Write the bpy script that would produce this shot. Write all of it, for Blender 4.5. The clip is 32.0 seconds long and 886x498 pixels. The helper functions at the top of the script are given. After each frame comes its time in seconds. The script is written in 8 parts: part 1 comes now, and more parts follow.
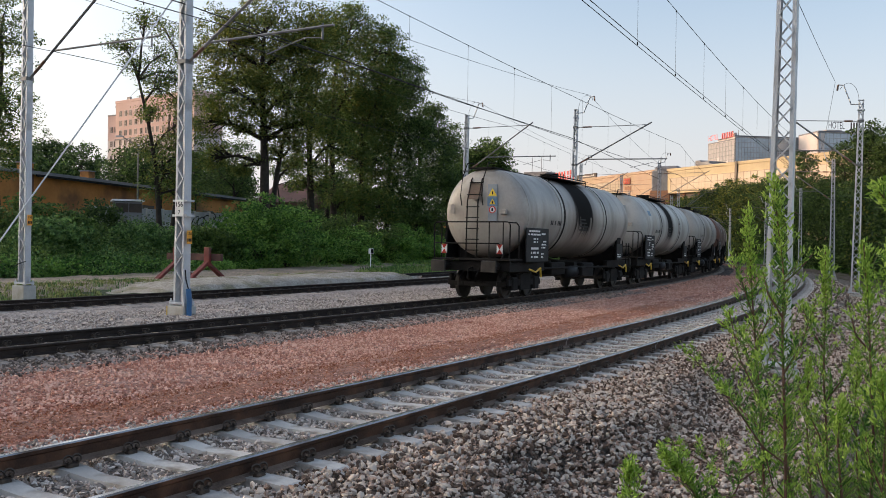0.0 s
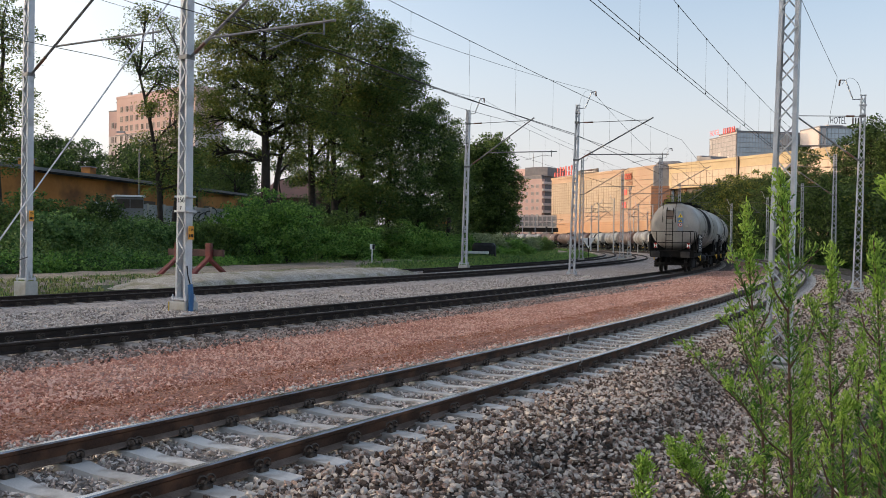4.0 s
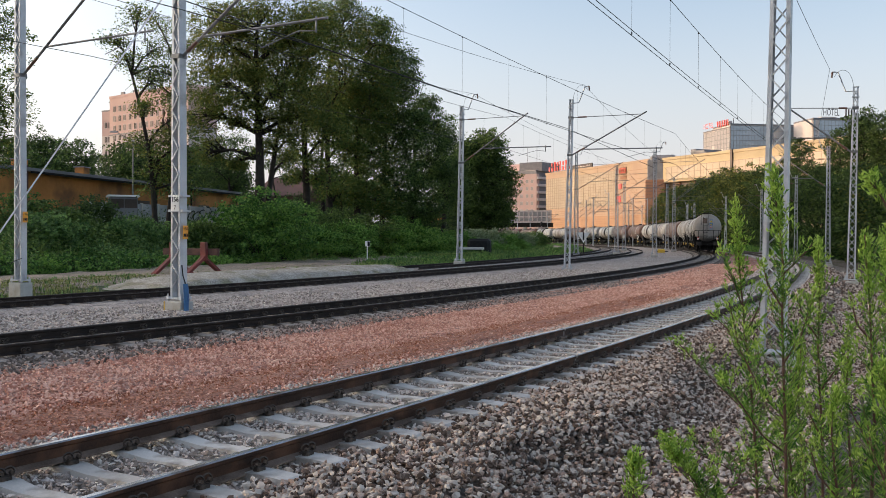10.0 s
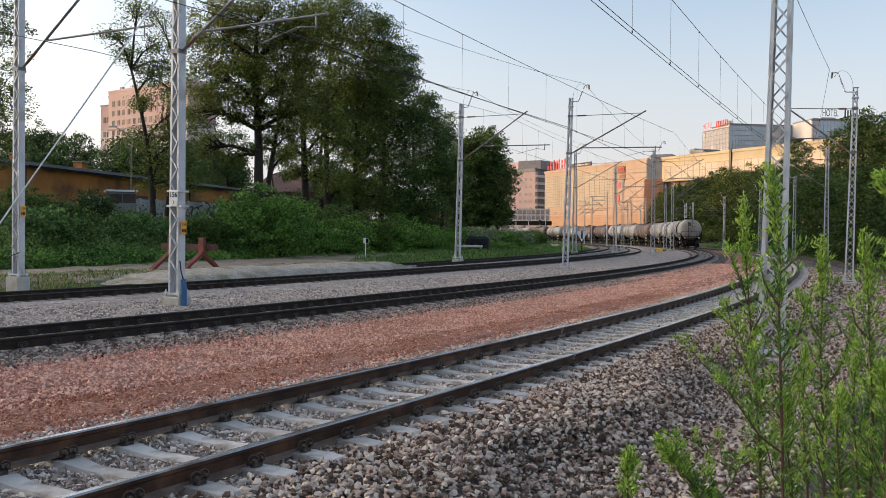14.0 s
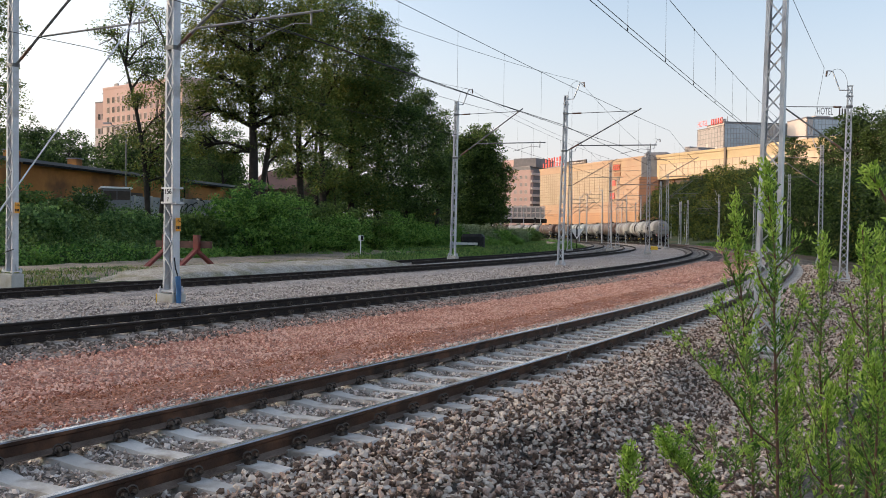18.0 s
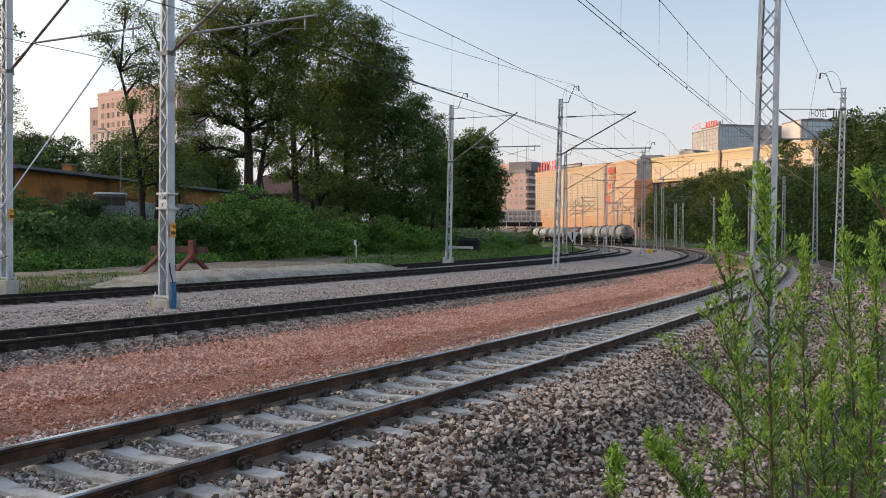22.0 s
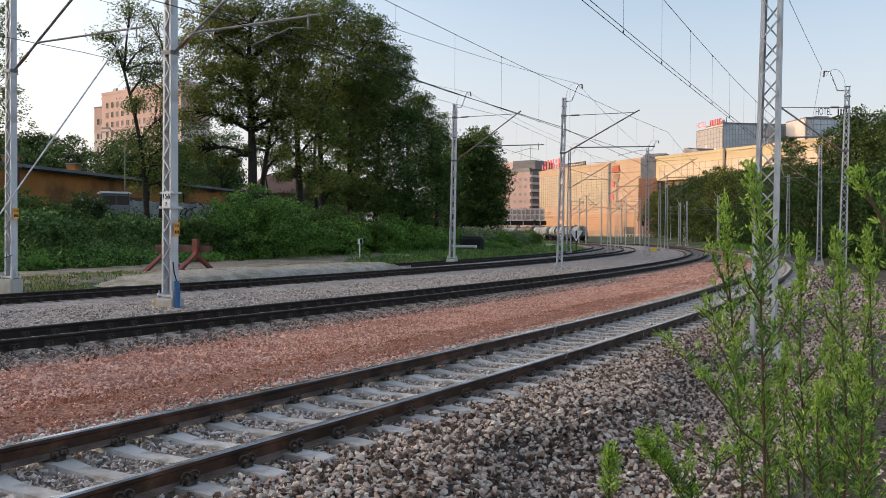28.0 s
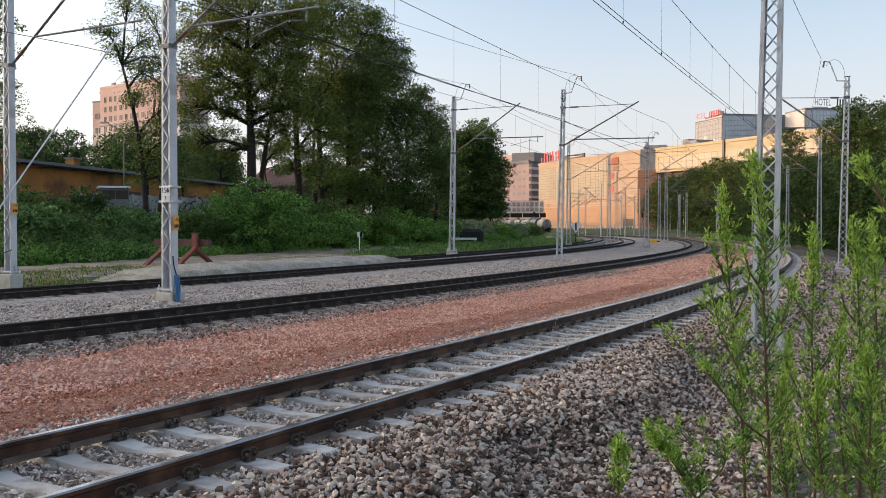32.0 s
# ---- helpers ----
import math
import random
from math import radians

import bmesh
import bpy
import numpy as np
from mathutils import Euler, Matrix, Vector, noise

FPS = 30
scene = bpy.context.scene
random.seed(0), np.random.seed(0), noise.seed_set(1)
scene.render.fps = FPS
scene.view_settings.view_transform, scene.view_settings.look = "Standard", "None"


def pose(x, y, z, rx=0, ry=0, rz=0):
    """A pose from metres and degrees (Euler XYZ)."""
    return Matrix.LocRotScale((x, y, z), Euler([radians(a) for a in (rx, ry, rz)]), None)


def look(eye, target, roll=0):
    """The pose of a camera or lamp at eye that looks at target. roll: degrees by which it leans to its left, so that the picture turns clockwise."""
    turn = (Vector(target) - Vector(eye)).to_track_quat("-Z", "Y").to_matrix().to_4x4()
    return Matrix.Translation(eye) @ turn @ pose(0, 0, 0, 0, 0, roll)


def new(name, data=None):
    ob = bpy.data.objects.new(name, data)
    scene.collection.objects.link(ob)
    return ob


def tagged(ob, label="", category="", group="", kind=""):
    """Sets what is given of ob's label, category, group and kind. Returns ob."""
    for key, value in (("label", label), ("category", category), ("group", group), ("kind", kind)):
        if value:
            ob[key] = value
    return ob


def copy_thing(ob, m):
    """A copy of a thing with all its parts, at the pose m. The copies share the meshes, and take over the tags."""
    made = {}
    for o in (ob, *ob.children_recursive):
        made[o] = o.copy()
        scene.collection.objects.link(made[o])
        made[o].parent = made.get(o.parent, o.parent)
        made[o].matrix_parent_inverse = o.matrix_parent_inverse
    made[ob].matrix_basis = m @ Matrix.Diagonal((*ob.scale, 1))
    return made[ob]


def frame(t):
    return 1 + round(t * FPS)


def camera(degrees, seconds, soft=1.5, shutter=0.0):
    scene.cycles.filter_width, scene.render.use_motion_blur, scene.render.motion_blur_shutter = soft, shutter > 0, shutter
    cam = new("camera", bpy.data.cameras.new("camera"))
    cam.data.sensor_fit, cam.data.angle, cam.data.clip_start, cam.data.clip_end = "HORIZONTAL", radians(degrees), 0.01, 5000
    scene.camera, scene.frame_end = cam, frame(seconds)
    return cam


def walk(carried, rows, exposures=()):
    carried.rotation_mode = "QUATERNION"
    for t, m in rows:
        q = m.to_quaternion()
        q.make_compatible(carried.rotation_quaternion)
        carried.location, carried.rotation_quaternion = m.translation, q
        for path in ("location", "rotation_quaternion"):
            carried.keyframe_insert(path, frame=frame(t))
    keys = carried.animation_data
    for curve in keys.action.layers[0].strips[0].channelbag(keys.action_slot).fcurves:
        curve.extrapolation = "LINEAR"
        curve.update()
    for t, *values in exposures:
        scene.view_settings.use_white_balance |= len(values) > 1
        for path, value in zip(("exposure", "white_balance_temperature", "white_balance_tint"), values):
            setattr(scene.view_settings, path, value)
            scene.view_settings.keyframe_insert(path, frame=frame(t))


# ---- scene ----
import itertools

cam = camera(52.32, 32.0, soft=0.5)
PATH = [
    (0, pose(0.0047, 0.0031, 1.6955, 89.7540, -0.8479, 0.1463)),
    (0.5, pose(-0.0119, 0.0059, 1.6988, 89.6716, -0.7519, 0.1650)),
    (1, pose(-0.0102, 0.0059, 1.7006, 89.6252, -0.7253, 0.2073)),
    (1.5, pose(-0.0023, 0.0154, 1.6981, 89.5707, -0.6583, 0.2235)),
    (2, pose(-0.0020, 0.0144, 1.6965, 89.5244, -0.6246, 0.2394)),
    (2.5, pose(-0.0024, 0.0070, 1.6986, 89.5219, -0.6330, 0.2210)),
    (3, pose(-0.0091, 0.0015, 1.7007, 89.4599, -0.6182, 0.2029)),
    (3.5, pose(-0.0110, 0.0052, 1.6953, 89.4788, -0.8305, 0.2019)),
    (5.5, pose(-0.0005, 0.0099, 1.6974, 89.3414, -0.5770, 0.2195)),
    (6, pose(0.0000, 0.0000, 1.7000, 89.3000, -0.6000, 0.0073)),
    (6.5, pose(0.0008, 0.0006, 1.6991, 89.3048, -0.5369, -0.1300)),
    (7, pose(-0.0083, 0.0074, 1.6968, 89.2739, -0.4738, -0.1194)),
    (7.5, pose(-0.0054, 0.0049, 1.6971, 89.2893, -0.3445, -0.1047)),
    (8, pose(-0.0037, -0.0075, 1.6986, 89.2822, -0.3769, -0.0875)),
    (8.5, pose(0.0003, -0.0082, 1.6958, 89.2999, -0.2505, -0.0861)),
    (9, pose(0.0044, -0.0121, 1.6976, 89.2539, -0.1961, -0.1284)),
    (9.5, pose(-0.0051, -0.0097, 1.6987, 89.2424, -0.2175, -0.1391)),
    (10, pose(0.0013, -0.0055, 1.7050, 89.2251, -0.1503, -0.0838)),
    (10.5, pose(-0.0064, -0.0035, 1.6994, 89.2119, -0.1447, -0.1842)),
    (11, pose(-0.0049, 0.0044, 1.7015, 89.1494, -0.3045, -0.1240)),
    (11.5, pose(-0.0033, 0.0056, 1.7015, 89.1508, -0.4202, -0.0812)),
    (12, pose(-0.0024, 0.0084, 1.7015, 89.1549, -0.5006, -0.1095)),
    (12.5, pose(-0.0036, 0.0140, 1.6981, 89.1493, -0.4830, -0.1318)),
    (13, pose(-0.0025, 0.0165, 1.6963, 89.1679, -0.4383, -0.1431)),
    (13.5, pose(-0.0063, 0.0241, 1.6998, 89.1617, -0.5548, -0.1658)),
    (14, pose(-0.0056, 0.0150, 1.7012, 89.0724, -0.6016, -0.1879)),
    (14.5, pose(-0.0018, 0.0215, 1.6963, 89.0941, -0.5991, -0.2255)),
    (16.5, pose(-0.0088, 0.0175, 1.6928, 89.1825, -0.6858, -0.4447)),
    (17, pose(0.0012, 0.0217, 1.6946, 89.1702, -0.7239, -0.4992)),
    (17.5, pose(-0.0043, 0.0284, 1.6922, 88.9119, -0.6900, -0.4948)),
    (18, pose(-0.0043, 0.0261, 1.6932, 88.9225, -0.6847, -0.4986)),
    (18.5, pose(0.0008, 0.0165, 1.6962, 89.0029, -0.5903, -0.6103)),
    (19, pose(0.0053, 0.0189, 1.6986, 89.0611, -0.5597, -0.7165)),
    (19.5, pose(0.0010, 0.0284, 1.6926, 89.0902, -0.5888, -0.7002)),
    (20, pose(0.0021, 0.0156, 1.6964, 89.1052, -0.5713, -0.6418)),
    (20.5, pose(0.0067, 0.0214, 1.6990, 89.2064, -0.5168, -0.7301)),
    (21, pose(0.0072, 0.0211, 1.6948, 89.2590, -0.4749, -0.7291)),
    (21.5, pose(0.0110, 0.0205, 1.6959, 89.1796, -0.4303, -0.7690)),
    (22, pose(0.0127, 0.0105, 1.6974, 89.1738, -0.3711, -0.7672)),
    (22.5, pose(0.0153, 0.0096, 1.6902, 89.2154, -0.3137, -0.7085)),
    (23, pose(0.0147, 0.0076, 1.6945, 89.1963, -0.2451, -0.6879)),
    (23.5, pose(0.0162, 0.0049, 1.6980, 89.1670, -0.1910, -0.6014)),
    (24, pose(0.0168, 0.0121, 1.6962, 89.2004, -0.1300, -0.5861)),
    (24.5, pose(0.0175, 0.0124, 1.6981, 89.1870, -0.1160, -0.5844)),
    (25, pose(0.0188, 0.0057, 1.6996, 89.1809, -0.0803, -0.5584)),
    (25.5, pose(0.0216, 0.0001, 1.6956, 89.1528, -0.1354, -0.5534)),
    (27.5, pose(0.0308, -0.0058, 1.6972, 89.1157, -0.3614, -0.5583)),
    (28, pose(0.0378, -0.0040, 1.6968, 89.0935, -0.3099, -0.5143)),
    (28.5, pose(0.0374, -0.0028, 1.6907, 89.0758, -0.2840, -0.5269)),
    (29, pose(0.0313, -0.0025, 1.6968, 89.0840, -0.2791, -0.5173)),
    (29.5, pose(0.0366, -0.0039, 1.7012, 89.0638, -0.2018, -0.5524)),
    (30, pose(0.0289, 0.0106, 1.6933, 89.0689, -0.1731, -0.6063)),
    (30.5, pose(0.0378, 0.0037, 1.6947, 89.0034, -0.0989, -0.5558)),
    (31, pose(0.0318, 0.0069, 1.6953, 88.8196, -0.1049, -0.5485)),
    (31.5, pose(0.0255, 0.0170, 1.6929, 88.6375, -0.0407, -0.5804)),
    (32, pose(0.0236, 0.0250, 1.6932, 88.6342, -0.0113, -0.5497)),
]
EXPOSE = 0.63
walk(cam, PATH, [(0.0, EXPOSE), (14.5, EXPOSE), (17.0, EXPOSE + 0.09), (20.0, EXPOSE + 0.09), (21.5, EXPOSE - 0.02), (28.5, EXPOSE), (30.5, EXPOSE), (32.0, EXPOSE + 0.07)])

# ---- light: low warm sun from the left, clear evening sky ----
SUN_EL, SUN_AZ = radians(5), radians(280)      # azimuth clockwise from +y
SUN_DIR = Vector((math.sin(SUN_AZ) * math.cos(SUN_EL), math.cos(SUN_AZ) * math.cos(SUN_EL), math.sin(SUN_EL)))
world = bpy.data.worlds.new("sky")
scene.world = world
world.use_nodes = True
wn = world.node_tree
sky = wn.nodes.new("ShaderNodeTexSky")
sky.sky_type, sky.sun_disc = "NISHITA", False
sky.sun_elevation, sky.sun_rotation = SUN_EL + radians(9), SUN_AZ
sky.altitude, sky.air_density, sky.dust_density, sky.ozone_density = 200, 1.0, 4.0, 1.5
haze = wn.nodes.new("ShaderNodeHueSaturation")
haze.inputs["Saturation"].default_value = 0.84
wn.links.new(sky.outputs[0], haze.inputs["Color"])
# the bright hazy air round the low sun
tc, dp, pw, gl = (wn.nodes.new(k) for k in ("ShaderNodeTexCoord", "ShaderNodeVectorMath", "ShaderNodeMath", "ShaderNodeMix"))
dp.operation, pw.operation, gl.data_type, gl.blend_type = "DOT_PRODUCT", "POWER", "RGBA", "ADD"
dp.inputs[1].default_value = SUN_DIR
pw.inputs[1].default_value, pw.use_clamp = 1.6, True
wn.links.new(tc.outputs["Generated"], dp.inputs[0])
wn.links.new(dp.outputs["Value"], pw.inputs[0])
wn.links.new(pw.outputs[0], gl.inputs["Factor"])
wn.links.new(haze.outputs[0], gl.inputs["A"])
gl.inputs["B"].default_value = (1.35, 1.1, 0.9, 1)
# pale haze towards the horizon
sx, mr, hz = (wn.nodes.new(k) for k in ("ShaderNodeSeparateXYZ", "ShaderNodeMapRange", "ShaderNodeMix"))
mr.interpolation_type, hz.data_type = "SMOOTHSTEP", "RGBA"
for k, v in ((1, -0.05), (2, 0.33), (3, 0.85), (4, 0.0)):
    mr.inputs[k].default_value = v
wn.links.new(tc.outputs["Generated"], sx.inputs[0])
wn.links.new(sx.outputs["Z"], mr.inputs["Value"])
wn.links.new(mr.outputs[0], hz.inputs["Factor"])
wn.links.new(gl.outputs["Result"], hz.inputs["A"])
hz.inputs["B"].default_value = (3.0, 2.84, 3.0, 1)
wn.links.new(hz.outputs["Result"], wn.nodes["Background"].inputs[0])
wn.nodes["Background"].inputs[1].default_value = 0.2
sun = new("sun", bpy.data.lights.new("sun", "SUN"))
sun.data.energy, sun.data.angle, sun.data.color = 1.7, radians(0.6), (1.0, 0.59, 0.33)
sun.matrix_world = look(SUN_DIR * 100, (0, 0, 0))

# ---- materials ----
def mat(name, colors, scale=4.0, rough=0.8, metal=0.0, bump=0.3, dist=0.02, grain=40.0, rand=0.0, alpha_glass=False, spec=0.5, stain=None, stain_scale=0.6, island=False, kind="noise", streak=None):
    """A procedural surface: colours mixed by coarse noise, fine grain, bump, optional stains and random tint."""
    m = bpy.data.materials.new(name)
    m.use_nodes = True
    t = m.node_tree
    N, L = t.nodes, t.links
    b = N["Principled BSDF"]
    b.inputs["Roughness"].default_value, b.inputs["Metallic"].default_value = rough, metal
    b.inputs["Specular IOR Level"].default_value = 0.12 if kind == "gravel" else spec
    co = N.new("ShaderNodeTexCoord")
    n1, n2 = N.new("ShaderNodeTexNoise"), N.new("ShaderNodeTexNoise")
    n1.inputs["Scale"].default_value, n2.inputs["Scale"].default_value = scale, grain
    n1.inputs["Detail"].default_value, n2.inputs["Detail"].default_value = 6, 4
    for n in (n1, n2):
        L.new(co.outputs["Object"], n.inputs["Vector"])
    ramp = N.new("ShaderNodeValToRGB")
    els = ramp.color_ramp.elements
    els[0].position, els[1].position = 0.3, 0.7
    els[0].color, els[1].color = (*colors[0], 1), (*colors[-1], 1)
    for i, c in enumerate(colors[1:-1]):
        e = els.new(0.3 + 0.4 * (i + 1) / (len(colors) - 1))
        e.color = (*c, 1)
    add = N.new("ShaderNodeMath")
    add.operation = "MULTIPLY_ADD"
    L.new(n2.outputs[0], add.inputs[0])
    add.inputs[1].default_value = 0.45
    sub = N.new("ShaderNodeMath")
    sub.operation = "SUBTRACT"
    L.new(n1.outputs[0], sub.inputs[0])
    sub.inputs[1].default_value = 0.225
    L.new(sub.outputs[0], add.inputs[2])
    fac = add.outputs[0]
    if rand:
        info = N.new("ShaderNodeNewGeometry" if island else "ShaderNodeObjectInfo")
        r = N.new("ShaderNodeMath")
        r.operation = "MULTIPLY_ADD"
        L.new(info.outputs["Random Per Island" if island else "Random"], r.inputs[0])
        r.inputs[1].default_value = rand
        s2 = N.new("ShaderNodeMath")
        s2.operation = "SUBTRACT"
        L.new(fac, s2.inputs[0])
        s2.inputs[1].default_value = rand / 2
        L.new(s2.outputs[0], r.inputs[2])
        fac = r.outputs[0]
    L.new(fac, ramp.inputs[0])
    out = ramp.outputs[0]
    if stain:
        n3 = N.new("ShaderNodeTexNoise")
        n3.inputs["Scale"].default_value, n3.inputs["Detail"].default_value = stain_scale, 5
        L.new(co.outputs["Object"], n3.inputs["Vector"])
        rr = N.new("ShaderNodeValToRGB")
        rr.color_ramp.elements[0].position, rr.color_ramp.elements[1].position = 0.5, 0.68
        L.new(n3.outputs[0], rr.inputs[0])
        mx = N.new("ShaderNodeMix")
        mx.data_type = "RGBA"
        L.new(rr.outputs[0], mx.inputs["Factor"])
        L.new(out, mx.inputs["A"])
        mx.inputs["B"].default_value = (*stain, 1)
        out = mx.outputs["Result"]
    if streak:
        mp, n4, r4, m4 = (N.new(k) for k in ("ShaderNodeMapping", "ShaderNodeTexNoise", "ShaderNodeValToRGB", "ShaderNodeMix"))
        mp.inputs["Scale"].default_value = (2.0, 0.85, 0.5)
        n4.inputs["Scale"].default_value, n4.inputs["Detail"].default_value = 1.0, 7
        r4.color_ramp.elements[0].position, r4.color_ramp.elements[1].position = 0.46, 0.78
        m4.data_type = "RGBA"
        m4.inputs["B"].default_value = (*streak, 1)
        L.new(co.outputs["Object"], mp.inputs[0])
        L.new(mp.outputs[0], n4.inputs["Vector"])
        L.new(n4.outputs[0], r4.inputs[0])
        L.new(r4.outputs[0], m4.inputs["Factor"])
        L.new(out, m4.inputs["A"])
        out = m4.outputs["Result"]
    L.new(out, b.inputs["Base Color"])
    if bump:
        bp = N.new("ShaderNodeBump")
        bp.inputs["Strength"].default_value, bp.inputs["Distance"].default_value = bump, dist
        if kind == "gravel":
            v = N.new("ShaderNodeTexVoronoi")
            v.inputs["Scale"].default_value = grain
            L.new(co.outputs["Object"], v.inputs["Vector"])
            L.new(v.outputs["Distance"], bp.inputs["Height"])
            bp.invert = True
            mx = N.new("ShaderNodeMix")
            mx.data_type, mx.blend_type = "RGBA", "MULTIPLY"
            mx.inputs["Factor"].default_value = 0.85
            cell = N.new("ShaderNodeValToRGB")
            cell.color_ramp.elements[0].color, cell.color_ramp.elements[1].color = (0.45, 0.45, 0.45, 1), (1.3, 1.3, 1.3, 1)
            sp = N.new("ShaderNodeSeparateColor")
            L.new(v.outputs["Color"], sp.inputs[0])
            L.new(sp.outputs[0], cell.inputs[0])
            L.new(out, mx.inputs["A"])
            L.new(cell.outputs[0], mx.inputs["B"])
            L.new(mx.outputs["Result"], b.inputs["Base Color"])
        else:
            L.new(n2.outputs[0], bp.inputs["Height"])
        L.new(bp.outputs[0], b.inputs["Normal"])
    return m


def leafmat(name, dark, light, rand=0.9):
    m = mat(name, [dark, light], scale=0.35, rough=0.55, bump=0, grain=3.0, rand=rand, island=True, spec=0.3)
    t = m.node_tree
    b = t.nodes["Principled BSDF"]
    tr = t.nodes.new("ShaderNodeBsdfTranslucent")
    mx = t.nodes.new("ShaderNodeMixShader")
    mx.inputs[0].default_value = 0.42
    src = b.inputs["Base Color"].links[0].from_socket
    t.links.new(src, tr.inputs[0])
    t.links.new(b.outputs[0], mx.inputs[1])
    t.links.new(tr.outputs[0], mx.inputs[2])
    t.links.new(mx.outputs[0], t.nodes["Material Output"].inputs[0])
    return m


